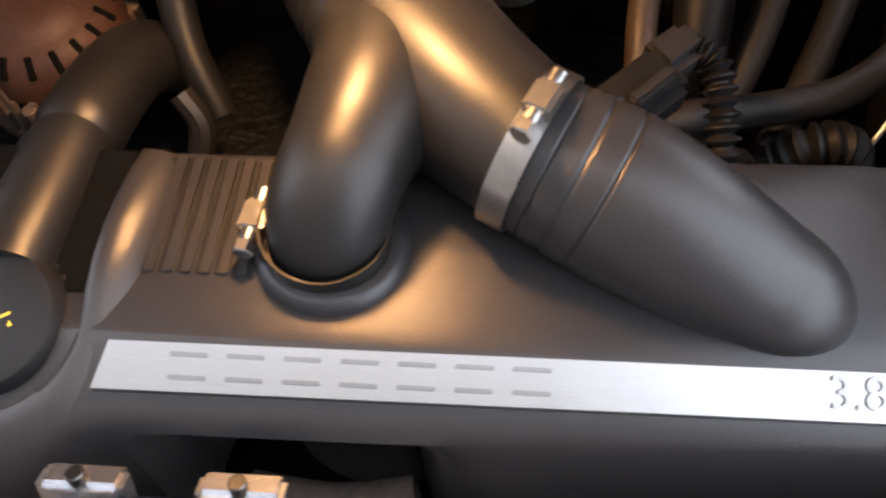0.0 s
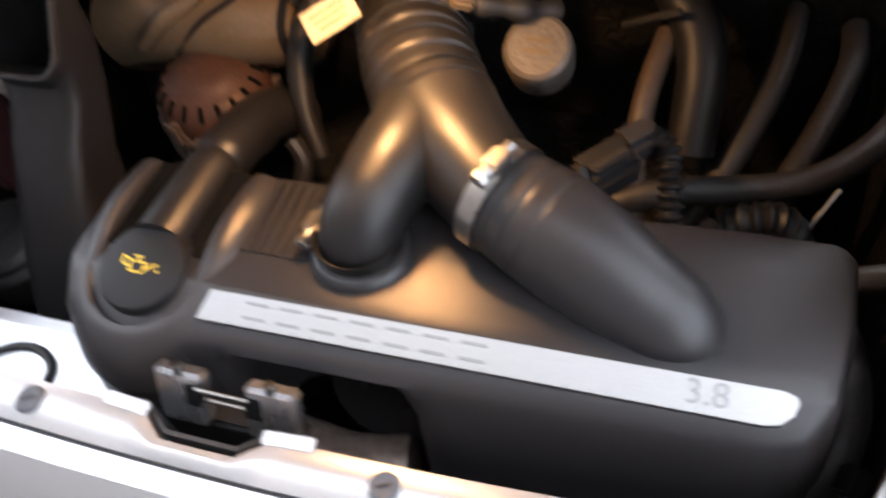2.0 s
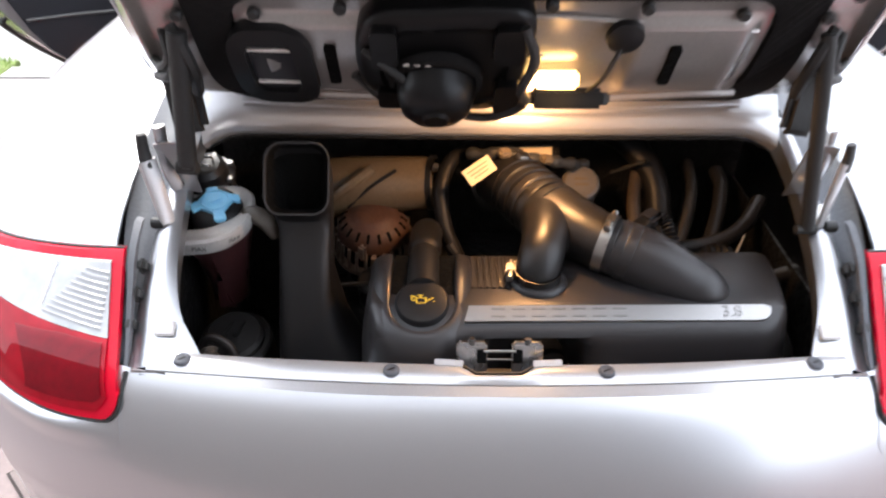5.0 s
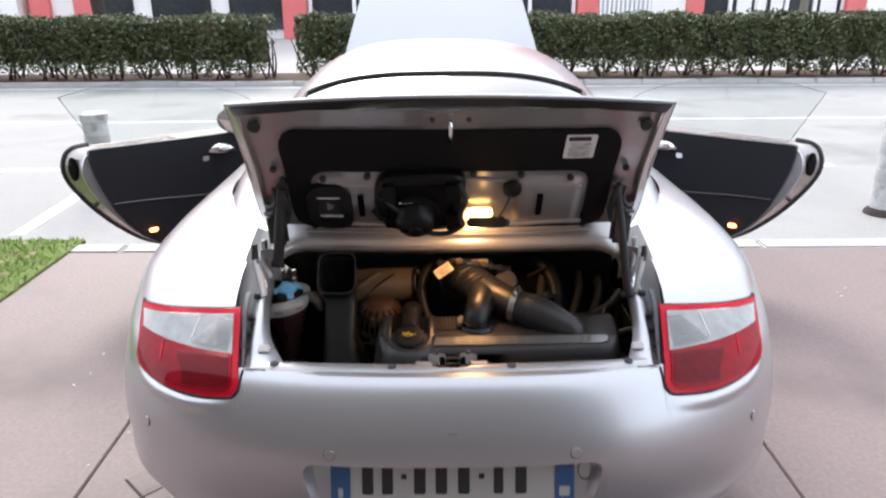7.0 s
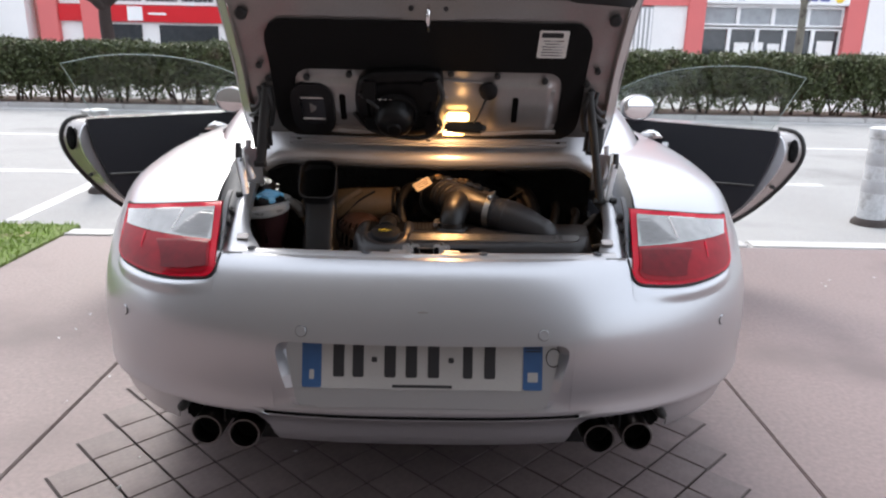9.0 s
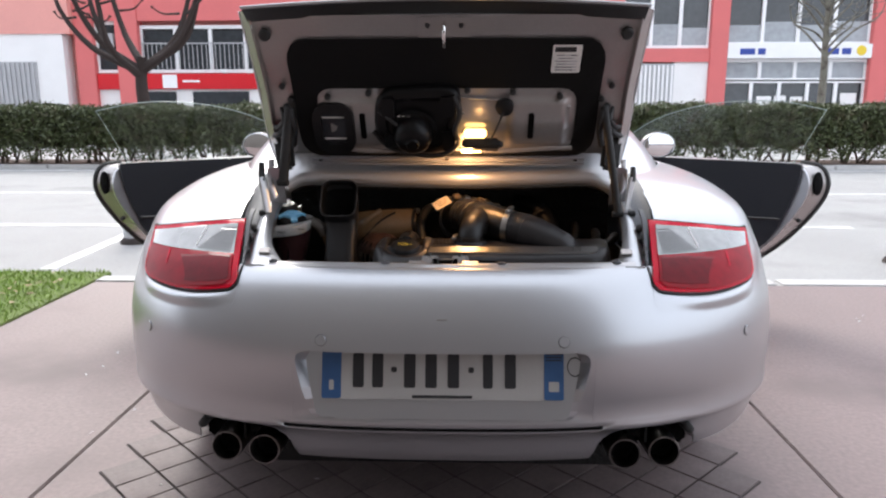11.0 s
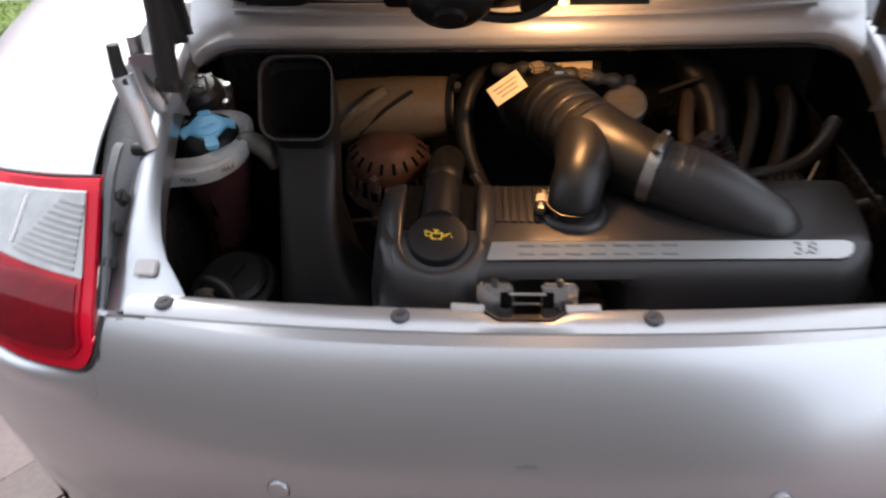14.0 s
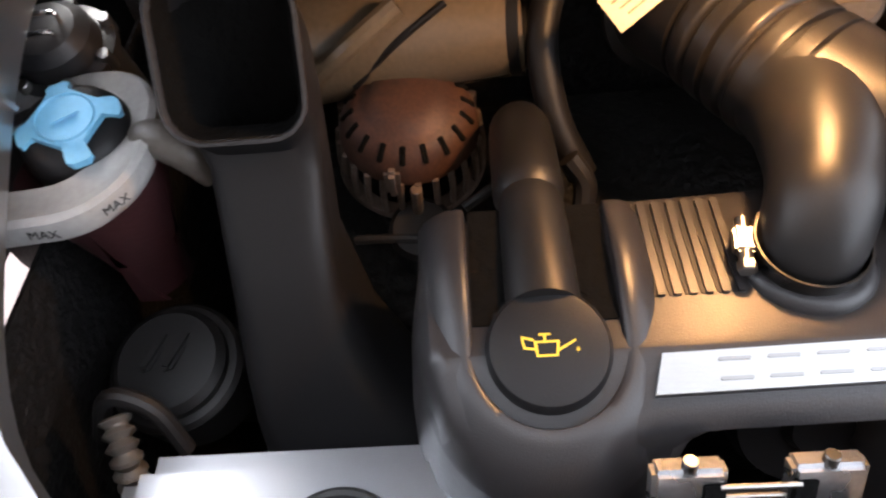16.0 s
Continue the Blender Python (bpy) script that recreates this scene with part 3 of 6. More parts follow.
# ---- bollards ----
def bollard(x, y, h, r):
    b = thing("bollard", "weathered white street bollard with grey bands", "bollard", "bollards", at=(x, y, -0.012))
    part("post", lathe([(0, 0), (r, 0), (r, h * 0.88), (r * 1.12, h * 0.9), (r * 1.12, h * 0.985), (r * 0.9, h), (0, h)], Matrix(), 28), BOLLARD, b)
    part("base_collar", lathe([(r * 1.01, 0), (r * 1.35, 0), (r * 1.3, 0.02), (r * 1.01, 0.05)], Matrix(), 28), JOINT, b)
    for z in (0.34, 0.62):
        part("band", lathe([(r * 1.002, h * z), (r * 1.02, h * z + 0.005), (r * 1.02, h * z + h * 0.12), (r * 1.002, h * z + h * 0.125)], Matrix(), 28), SHUTTER, b, "grey band")


bollard(3.17, 3.6, 0.70, 0.095)
bollard(-2.68, 4.25, 0.66, 0.09)

# ---- the car ----
car = thing("car", "silver sports coupe parked with doors and lids open", "car")
LEVELS = [(0.27, 0.845, 0.085, 0.75), (0.30, 0.872, 0.030, 0.75), (0.355, 0.886, 0.004, 0.75), (0.388, 0.890, -0.018, 0.75), (0.402, 0.897, -0.046, 0.75), (0.42, 0.897, -0.048, 0.75), (0.44, 0.896, -0.045, 0.75), (0.50, 0.898, -0.057, 0.75),
          (0.58, 0.893, -0.060, 0.75), (0.64, 0.885, -0.046, 0.75), (0.68, 0.876, -0.027, 0.75), (0.71, 0.870, -0.007, 0.75), (0.735, 0.864, 0.018, 0.75),
          (0.76, 0.858, 0.060, 0.75), (0.80, 0.848, 0.120, 0.76), (0.834, 0.830, 0.175, 0.80), (0.87, 0.800, 0.300, 0.95), (0.89, 0.765, 0.430, 1.08), (0.905, 0.715, 0.580, 1.2)]
W_AT, Y_AT, C_AT = ([(r[0], r[k]) for r in LEVELS] for k in (1, 2, 3))
POW = 2.75


def skin_y(x, z):
    w, y0, yc = lerp_table(W_AT, z), lerp_table(Y_AT, z), lerp_table(C_AT, z)
    return yc - (yc - y0) * max(0.0, 1 - min(1.0, abs(x) / w) ** POW) ** (1 / POW)


def on_skin(x, z, off=0.0):
    """A point on the rear skin, off metres proud of it"""
    e = 0.004
    p = Vector((x, skin_y(x, z), z))
    dx = Vector((2 * e, skin_y(x + e, z) - skin_y(x - e, z), 0))
    dz = Vector((0, skin_y(x, z + e) - skin_y(x, z - e), 2 * e))
    n = dx.cross(dz).normalized()
    return p + n * (off if n.y < 0 else -off)


COLS = [0, 0.06, 0.12, 0.18, 0.24, 0.29, 0.325, 0.335, 0.343, 0.35, 0.36, 0.38, 0.41, 0.44, 0.47, 0.50, 0.53, 0.56, 0.575, 0.585, 0.592, 0.60]
ROWS = [0.298, 0.315, 0.335, 0.355, 0.375, 0.391, 0.398, 0.403, 0.409, 0.416, 0.425, 0.445, 0.47, 0.50, 0.53, 0.56, 0.591, 0.605, 0.62, 0.64, 0.66, 0.68, 0.695, 0.71, 0.72, 0.73, 0.738, 0.745]
HIGH = [0.755, 0.77, 0.785, 0.80, 0.815, 0.83, 0.845, 0.86, 0.87, 0.88, 0.89, 0.898, 0.905]
FRONT = [0.1, 0.25, 0.45, 0.7, 1.0]


def notch(x):
    q = abs((abs(x) - 0.468) / 0.128)
    return 0.298 + (0.092 * (1 - q ** 4.5) ** 0.6 if q < 1 else 0.0)


def wing_edge(z):
    """inner edge of the rear wing above the lamp"""
    return lerp_table([(0.76, 0.470), (0.80, 0.480), (0.82, 0.494), (0.86, 0.508), (0.91, 0.515)], z)


def skin_row(z, low):
    pts = []
    w, y0, yc = lerp_table(W_AT, z), lerp_table(Y_AT, z), lerp_table(C_AT, z)
    groove = 0.006 if 0.399 < z < 0.415 else 0.0
    for x in COLS:
        zz = z
        if not low and 0.469 < x < 0.531:
            x = wing_edge(z) + (x - 0.47) / 0.06 * (0.53 - wing_edge(z))
        if low and z < 0.425:
            b = notch(x)
            zz = b + (z - 0.298) / 0.127 * (0.425 - b)
        pts.append(Vector((x, skin_y(x, zz) + (groove if x < 0.36 else 0.0), zz)))
    th0 = math.asin(min(1, (0.60 / w)) ** (POW / 2))
    for k in range(1, 17):
        th = th0 + (math.pi / 2 - th0) * k / 16
        pts.append(Vector((w * math.sin(th) ** (2 / POW), yc - (yc - y0) * max(0, math.cos(th)) ** (2 / POW), z)))
    for f in FRONT:
        pts.append(Vector((w, yc + f * (1.9 - yc), z)))
    return pts


def body_skin():
    bm = bmesh.new()
    rows = [(z, skin_row(z, True)) for z in ROWS] + [(z, skin_row(z, False)) for z in HIGH]
    nl = len(ROWS)
    for side in (1, -1):
        grid = [[bm.verts.new((side * p.x, p.y, p.z)) for p in pts] for _, pts in rows]
        for i in range(len(rows) - 1):
            z0, z1 = rows[i][0], rows[i + 1][0]
            for j in range(len(grid[0]) - 1):
                xm = COLS[j + 1] if j + 1 < len(COLS) else 9
                if i >= nl - 1 and xm <= 0.4701:
                    continue
                if xm <= 0.3251 and z0 >= 0.4249 and z1 <= 0.5911:
                    continue
                bm.faces.new((grid[i][j], grid[i][j + 1], grid[i + 1][j + 1], grid[i + 1][j]))
    bmesh.ops.remove_doubles(bm, verts=bm.verts, dist=0.0004)
    bmesh.ops.delete(bm, geom=[v for v in bm.verts if not v.link_faces], context="VERTS")
    bmesh.ops.recalc_face_normals(bm, faces=bm.faces)
    got = bmesh.ops.extrude_face_region(bm, geom=bm.faces[:])
    for v in [g for g in got["geom"] if isinstance(g, bmesh.types.BMVert)]:
        n = v.normal if v.normal.length else Vector((0, -1, 0))
        c = Vector((0, 1.0, 0.6)) - v.co
        v.co += 0.004 * (n if n.dot(c) > 0 else -n)
    return bm


body = part("body_shell", body_skin(), SILVER, car, "silver metallic paintwork with a soft shoulder", 50)

# roof and cabin
ROOF_TOP = [(0.58, 0.905), (0.75, 0.965), (1.0, 1.075), (1.3, 1.19), (1.6, 1.262), (1.9, 1.295), (2.3, 1.295), (2.7, 1.235), (3.0, 1.12), (3.35, 0.93)]
ROOF_W = [(0.58, 0.62), (1.0, 0.70), (1.6, 0.70), (2.2, 0.70), (3.0, 0.70), (3.35, 0.70)]


def roof(u, y, off=0.0):
    w, zt = lerp_table(ROOF_W, y), lerp_table(ROOF_TOP, y)
    z = 0.86 + (zt + off - 0.86) * max(0.0, 1 - abs(u) ** 3.0) ** (1 / 2.2)
    return Vector((u * (w + off), y, z))


ys = [0.58 + (3.35 - 0.58) * k / 36 for k in range(37)]
us = [math.sin(math.pi / 2 * k / 14) for k in range(-14, 15)]
part("roof", sheet(lambda u, v: roof(u, v), us, ys, 0.02, (0, 0, -1)), SILVER, car)
part("rear_window", sheet(lambda u, v: roof(u, v, 0.004), [0.72 * k / 12 for k in range(-12, 13)], [0.82 + 0.045 * k for k in range(14)], 0.004), REAR_GLASS, car, "dark curved rear window")
part("window_seal", tube([roof(u, 1.408, 0.006) for u in [0.72 * k / 12 for k in range(-12, 13)]], 0.009, 8, 3), RUBBER, car)
for s in (1, -1):
    part("window_seal", tube([roof(s * 0.725, 0.83 + 0.048 * k, 0.006) for k in range(13)], 0.008, 8, 3), RUBBER, car)
part("windscreen", sheet(lambda u, v: roof(u, v, 0.004), [0.8 * k / 10 for k in range(-10, 11)], [2.62 + 0.06 * k for k in range(11)], 0.004), REAR_GLASS, car, "dark windscreen")
# front half of the body
part("front_body", sheet(lambda u, v: Vector((u * (0.86 - 0.25 * max(0, v - 3.4) ** 1.6), v, 0.40 + (0.93 - 0.33 * max(0, (v - 3.0) / 1.35) ** 1.5 - 0.40) * (1 - abs(u) ** 5) ** 0.4)),
     [math.sin(math.pi / 2 * k / 10) for k in range(-10, 11)], [1.9 + 0.1 * k for k in range(25)], 0.02), SILVER, car)
front_lid = part("front_lid", sheet(lambda u, v: Vector((u * (0.64 - 0.23 * v ** 1.15), 3.22 + 0.52 * v - 0.10 * u * u + 0.16 * v * v, 0.92 + 0.90 * v + 0.05 * (1 - u * u))),
     [k / 10 for k in range(-10, 11)], [k / 14 for k in range(15)], 0.025, (0, 1, 0)), SILVER, car, "raised front lid seen from behind")
# Unseen blocks added beneath the tail to keep light off the ground
part("tail_light_block", span((-0.33, 0.10, 0.262), (0.33, 0.62, 0.274), 0.004), DARK, car)
part("underbody_light_block", span((-0.50, 0.27, 0.15), (0.50, 0.62, 0.25), 0.03), DARK, car)
# Floor, sills and front edge, unseen, set low to darken the ground
part("floor_pan", span((-0.60, 0.62, 0.13), (0.60, 4.0, 0.24), 0.02), DARK, car)
for s in (1, -1):
    part("side_sill", span((s * 0.83 - 0.05, 1.36, 0.13), (s * 0.83 + 0.05, 2.96, 0.32), 0.025), SILVER, car, "silver side sill")
part("front_valance", span((-0.72, 3.75, 0.14), (0.72, 4.20, 0.42), 0.05), SILVER, car)
part("axle_beam", span((-0.60, 0.86, 0.20), (0.60, 1.10, 0.36), 0.03), DARK, car)

# wheels
def wheel(x, y):
    w = part("wheel", lathe([(0.20, -0.13), (0.29, -0.135), (0.315, -0.12), (0.322, -0.06), (0.322, 0.06), (0.315, 0.12), (0.29, 0.135), (0.20, 0.13), (0.2, -0.13)],
             Matrix.Translation((x, y, 0.322)) @ pose(0, 0, 0, 0, 90, 0), 48), TYRE, car, "wide black tyre")
    part("rim", lathe([(0, 0.06), (0.07, 0.07), (0.19, 0.10), (0.205, 0.13), (0.205, -0.13), (0.17, -0.12), (0, -0.1)], Matrix.Translation((x, y, 0.322)) @ pose(0, 0, 0, 0, 90 if x > 0 else -90, 0), 40), STEEL, w)


for x in (-0.735, 0.735):
    for y in (0.98, 3.33):
        wheel(x, y)

# seam between the bumper and the wings, parking sensors
for s in (1, -1):
    for x, z in ((0.256, 0.61), (0.70, 0.585)):
        p = on_skin(s * x, z)
        q = on_skin(s * x, z, 0.01)
        part("parking_sensor", lathe([(0, 0.002), (0.0105, 0.0022), (0.0112, 0.001), (0.0125, 0.0006), (0.0125, -0.004), (0, -0.004)], frame_to(p, q), 24), SILVER, car)
        part("sensor_ring", lathe([(0.0113, 0.0002), (0.0120, 0.0012), (0.0127, 0.0002)], frame_to(p, q), 24), RUBBER, car)
part("badge_scuff", rbox((0.02, 0.002, 0.003), Matrix.Translation((0.0, skin_y(0, 0.655) - 0.001, 0.655))), STEEL, car)

# dark seam above the lower valance
part("valance_seam", tube([(0.012 * k, skin_y(0.012 * k, 0.409) + 0.0045, 0.4085) for k in range(-29, 30)], 0.0035, 6, 1), SOOT_SHADE, car, "dark seam above the lower valance")

# plate recess and plate
def recess_floor(z):
    return -0.017 + 0.29 * (z - 0.532)


def recess():
    bm = bmesh.new()
    xs = [-0.325, -0.318, -0.306, -0.29, -0.26, -0.22, -0.18, -0.12, -0.06, 0, 0.06, 0.12, 0.18, 0.22, 0.26, 0.29, 0.306, 0.318, 0.325]
    zs = [0.425, 0.432, 0.445, 0.47, 0.50, 0.53, 0.55, 0.567, 0.58, 0.591]
    loop = [(x, zs[0]) for x in xs] + [(xs[-1], z) for z in zs[1:]] + [(x, zs[-1]) for x in xs[-2::-1]] + [(xs[0], z) for z in zs[-2:0:-1]]

    def mouth(x, z, inset):
        """tapered outline with round upper corners"""
        w = (0.318 - inset) * (1 - 0.10 * ((0.591 - z) / 0.166) ** 1.2)
        top, low = 0.586 - inset * 0.6, 0.431 + inset * 0.3
        px = w * x / 0.325
        pz = low + (top - low) * (z - 0.425) / 0.166
        for cz, r in ((top, 0.030), (low, 0.012)):
            ex, ez = abs(px) - (w - r), abs(pz - cz)
            if ex > 0 and ez < r:
                q = Vector((ex, r - ez))
                if q.length > r:
                    q *= r / q.length
                    px = math.copysign(w - r + q.x, px)
                    pz = cz - math.copysign(r - q.y, cz - 0.5)
        return px, pz
    rim = [bm.verts.new((x, skin_y(x, z) + 0.0008, z)) for x, z in loop]
    edge = [mouth(x, z, 0.0) for x, z in loop]
    lip = [bm.verts.new((x, skin_y(x, z) + 0.0008, z)) for x, z in edge]
    floor_edge = [mouth(x, z, 0.017 if abs(x) > 0.28 else 0.008) for x, z in loop]
    low = [bm.verts.new((x, recess_floor(z), z)) for x, z in floor_edge]
    n = len(loop)
    for a, b in ((rim, lip), (lip, low)):
        for k in range(n):
            bm.faces.new((a[k], a[(k + 1) % n], b[(k + 1) % n], b[k]))
    bm.faces.new(low)
    return bm


part("plate_recess", recess(), SILVER, car, sharp=14)


def on_plate(u, v, h):
    """u across, v up from the plate's middle, h proud of it"""
    return Vector((u, 0.29 * v - 0.021 - h, 0.532 + v))


plate = part("number_plate", plate_mesh(rrect(0.52, 0.11, 0.006, 3), 0.004, on_plate), PLATE, car, "white plate with blue end bands and dark bars")
for x0 in (-0.239, 0.239):
    part("end_band", plate_mesh([(x0 + a, b) for a, b in rrect(0.042, 0.107, 0.004, 2)], 0.0012, lambda u, v, h: on_plate(u, v, 0.004 + h)), PLATE_BLUE, plate)
    part("band_mark", plate_mesh([(x0 + a, -0.026 + b) for a, b in rrect(0.022 if x0 > 0 else 0.010, 0.020, 0.002, 2)], 0.0006, lambda u, v, h: on_plate(u, v, 0.0052 + h)), PLATE, plate)
for k, z in enumerate((0.046, 0.040, 0.034, 0.028)):
    part("band_stripe", plate_mesh([(0.239 + a, z + b) for a, b in rrect(0.034, 0.0026, 0.001, 1)], 0.0006, lambda u, v, h: on_plate(u, v, 0.0052 + h)), INK, plate)
for x0, w in ((-0.181, 0.024), (-0.139, 0.024), (-0.070, 0.025), (-0.024, 0.025), (0.024, 0.025), (0.098, 0.021), (0.146, 0.024)):
    part("plate_bar", plate_mesh([(x0 + a, 0.004 + b) for a, b in rrect(w, 0.070, 0.004, 2)], 0.0008, lambda u, v, h: on_plate(u, v, 0.004 + h)), INK, plate)
for x0 in (-0.104, 0.062):
    part("plate_dash", plate_mesh([(x0 + a, 0.006 + b) for a, b in rrect(0.012, 0.011, 0.002, 1)], 0.0008, lambda u, v, h: on_plate(u, v, 0.004 + h)), INK, plate)
part("maker_bar", plate_mesh([(0.0 + a, -0.049 + b) for a, b in rrect(0.13, 0.006, 0.001, 1)], 0.0006, lambda u, v, h: on_plate(u, v, 0.004 + h)), INK, plate)
part("inspection_ring", ring_mesh([(0.285 + 0.017 * math.cos(a), 0.012 + 0.020 * math.sin(a)) for a in np.linspace(0, 6.283, 25)[:-1]],
     [(0.285 + 0.015 * math.cos(a), 0.012 + 0.018 * math.sin(a)) for a in np.linspace(0, 6.283, 25)[:-1]], 0.002, lambda u, v, h: on_plate(u, v, -0.004 + h)), RUBBER, car)

# exhaust tips
for s in (1, -1):
    # Black block added behind the tips as the notch's shade
    part("notch_shade_block", span((s * 0.466 - 0.112, 0.125, 0.300), (s * 0.466 + 0.112, 0.32, 0.41), 0.01), SOOT_SHADE, car)
    for x, y in ((0.411, 0.026), (0.503, 0.040)):
        m = Matrix.Translation((s * x, y, 0.322)) @ pose(0, 0, 0, -94, 0, 0)
        tip = part("exhaust_tip", lathe([(0.030, 0.14), (0.0365, 0.14), (0.0365, 0.004), (0.035, 0.0), (0.0325, 0.0), (0.0315, 0.004), (0.029, 0.14)], m, 40), EXHAUST, car, "sooty round steel exhaust tip")
        part("exhaust_bore", lathe([(0, 0.05), (0.0312, 0.05), (0.0312, 0.06), (0, 0.06)], m, 32), SOOT_SHADE, tip)
    part("exhaust_hanger", tube([(s * 0.552, 0.09, 0.378), (s * 0.565, 0.07, 0.366), (s * 0.574, 0.10, 0.355)], 0.011, 10, 5), RUBBER, car)

# tail lights
def lamp_patch(s, x0, x1, top, low, off, thick=0.004, nx=20, nz=10):
    """x0 and x1 give the side edges for a share of the height"""
    def f(u, v):
        x = x0(v) + (x1(v) - x0(v)) * u
        zb, zt = low(x), top(x)
        return on_skin(s * x, zb + (zt - zb) * v, off)
    us = sorted(set([k / nx for k in range(nx + 1)] + [0.006, 0.012, 0.02, 0.03, 0.04, 0.065, 0.08, 0.93, 0.97, 0.985]))
    return sheet(f, us, [k / nz for k in range(nz + 1)], thick, (0, 1, 0))


def edge_top(x):
    q = (x - 0.462) / 0.293
    return 0.826 - 0.040 * q + 0.004 * math.sin(math.pi * max(0, q))


def edge_low(x):
    q = (x - 0.452) / 0.293
    a, b = min(1.0, max(0.0, (x - 0.455) / 0.022)), min(1.0, max(0.0, (0.742 - x) / 0.034))
    corner = 0.022 * (1 - math.sqrt(1 - (1 - a) ** 2)) + 0.030 * (1 - math.sqrt(1 - (1 - b) ** 2))
    return 0.702 - 0.010 * math.sin(math.pi * min(1, max(0, q) * 1.1)) - 0.012 * q + corner


def inner(v):
    return 0.455 + 0.025 * v


for s in (1, -1):
    lamp = part("tail_light", lamp_patch(s, inner, lambda v: 0.738 + 0.022 * v, edge_top, edge_low, 0.006, 0.012), RED_FRAME, car, "red and smoky clear tail light")
    split = lambda x: 0.759 - 0.005 * (x - 0.462) / 0.29
    part("clear_lens", lamp_patch(s, lambda v: 0.480 + 0.013 * v, lambda v: 0.732 + 0.014 * v, lambda x: edge_top(x) - 0.0085, split, 0.0085, 0.004), CLEAR_LENS, lamp, "smoky clear upper lens")
    part("red_lens", lamp_patch(s, lambda v: 0.469 + 0.011 * v, lambda v: 0.730 + 0.006 * v, lambda x: split(x) - 0.001, lambda x: edge_low(x - 0.012 if x < 0.6 else x + 0.008) + 0.006, 0.0085, 0.004), RED_LENS, lamp, "dark red lower lens")
    part("reflector_panel", lamp_patch(s, lambda v: 0.475 + 0.010 * v, lambda v: 0.588 + 0.030 * v * v, lambda x: split(x) - 0.005 - 0.09 * max(0.0, x - 0.545), lambda x: edge_low(x - 0.012) + 0.014, 0.0098, 0.002), DEEP_RED, lamp, "deep red inner reflector")
    # Brighter red strip painting a reflected streak on the lens
    part("painted_streak", lamp_patch(s, lambda v: 0.652 + 0.004 * v, lambda v: 0.657 + 0.004 * v, lambda x: split(x) - 0.004, lambda x: split(x) - 0.030, 0.0098, 0.0012, 4, 6), RED_FRAME, lamp)
    part("lamp_shelf", sheet(lambda u, v: on_skin(s * u, edge_low(u) - 0.004 - 0.034 * v, 0.0006 + 0.0075 * min(1.0, 9 * (u - 0.456), 14 * (0.742 - u)) * (math.sin(math.pi * v / 0.7) if v < 0.35 else 0.5 + 0.5 * math.cos(math.pi * (v - 0.35) / 0.65))),
         [0.456 + 0.286 * k / 40 for k in range(41)], [0, 0.06, 0.12, 0.18, 0.24, 0.30, 0.35, 0.45, 0.55, 0.65, 0.75, 0.85, 0.93, 1.0], 0.002, (0, 1, 0)), SILVER, car, "rounded silver shelf under the tail light", 60)
    part("gasket", lamp_patch(s, lambda v: 0.450 + 0.018 * v, lambda v: inner(v) - 0.001, lambda x: 0.842, lambda x: 0.745, 0.004, 0.012, 4, 8), GASKET, car, "blue-grey rubber gasket beside the lamp")
    part("lamp_gap", tube([on_skin(s * 0.452, 0.742, 0.002)] + [on_skin(s * x, edge_low(x) - 0.0025, 0.002) for x in (0.456, 0.460, 0.467, 0.478, 0.50, 0.54, 0.58, 0.63, 0.68, 0.708, 0.722, 0.732)] + [on_skin(s * 0.745, 0.735, 0.002), on_skin(s * 0.760, 0.775, 0.002), on_skin(s * 0.763, 0.790, 0.002)] + [on_skin(s * x, edge_top(x) + 0.003, 0.002) for x in (0.74, 0.66, 0.56, 0.482)], 0.0026, 8, 4), RUBBER, car, "dark gap round the lamp")
    for k in range(10):
        z = 0.762 + 0.0046 * k
        part("lens_rib", sheet(lambda u, v: on_skin(s * u, z + 0.0024 * v, 0.0098), [0.492 + (0.088 - 0.006 * k) * q / 6 for q in range(7)], [0, 1], 0.001, (0, 1, 0)), RIB_LENS, lamp)
    # White bar painted as a highlight in the clear lens
    part("painted_glint", tube([on_skin(s * (0.585 - 0.004 * k), 0.766 + 0.012 * k, 0.0085) for k in range(4)], 0.0022, 8, 4), FRAME_W, lamp)

# ---- rear deck: ledge, side rails, cowl, engine bay walls ----
def ledge_in(x):
    return 0.083 + 0.12 * x * x


def gap_y(u):
    return 0.0505 + 0.125 * u * u


def ledge(u, v):
    y0 = gap_y(u) + 0.002
    y1 = ledge_in(u)
    dip = 0.017 * min(1.0, max(0.0, (0.050 - abs(u)) / 0.022))
    if v > 1:
        return Vector((u, y1 - dip + 0.002, 0.745 - 0.03 * (v - 1)))
    return Vector((u, y0 + (y1 - dip - y0) * v, 0.746 + 0.005 * math.sin(math.pi * v) + 0.003 * v))


lx = sorted(set([k * 0.0475 - 0.4275 for k in range(19)] + [-0.0505, -0.0495, -0.028, 0.028, 0.0495, 0.0505]))
part("lock_panel", sheet(ledge, lx, [0, 0.15, 0.4, 0.6, 0.85, 1.0, 1.2, 2.0], 0.003), SILVER_LIT, car, "painted ledge of the engine opening")
part("ledge_gap", sheet(lambda u, v: Vector((u, gap_y(u) - 0.004 + 0.008 * v, 0.7425)), [k * 0.0435 - 0.435 for k in range(21)], [0, 1], 0.003), RUBBER, car)
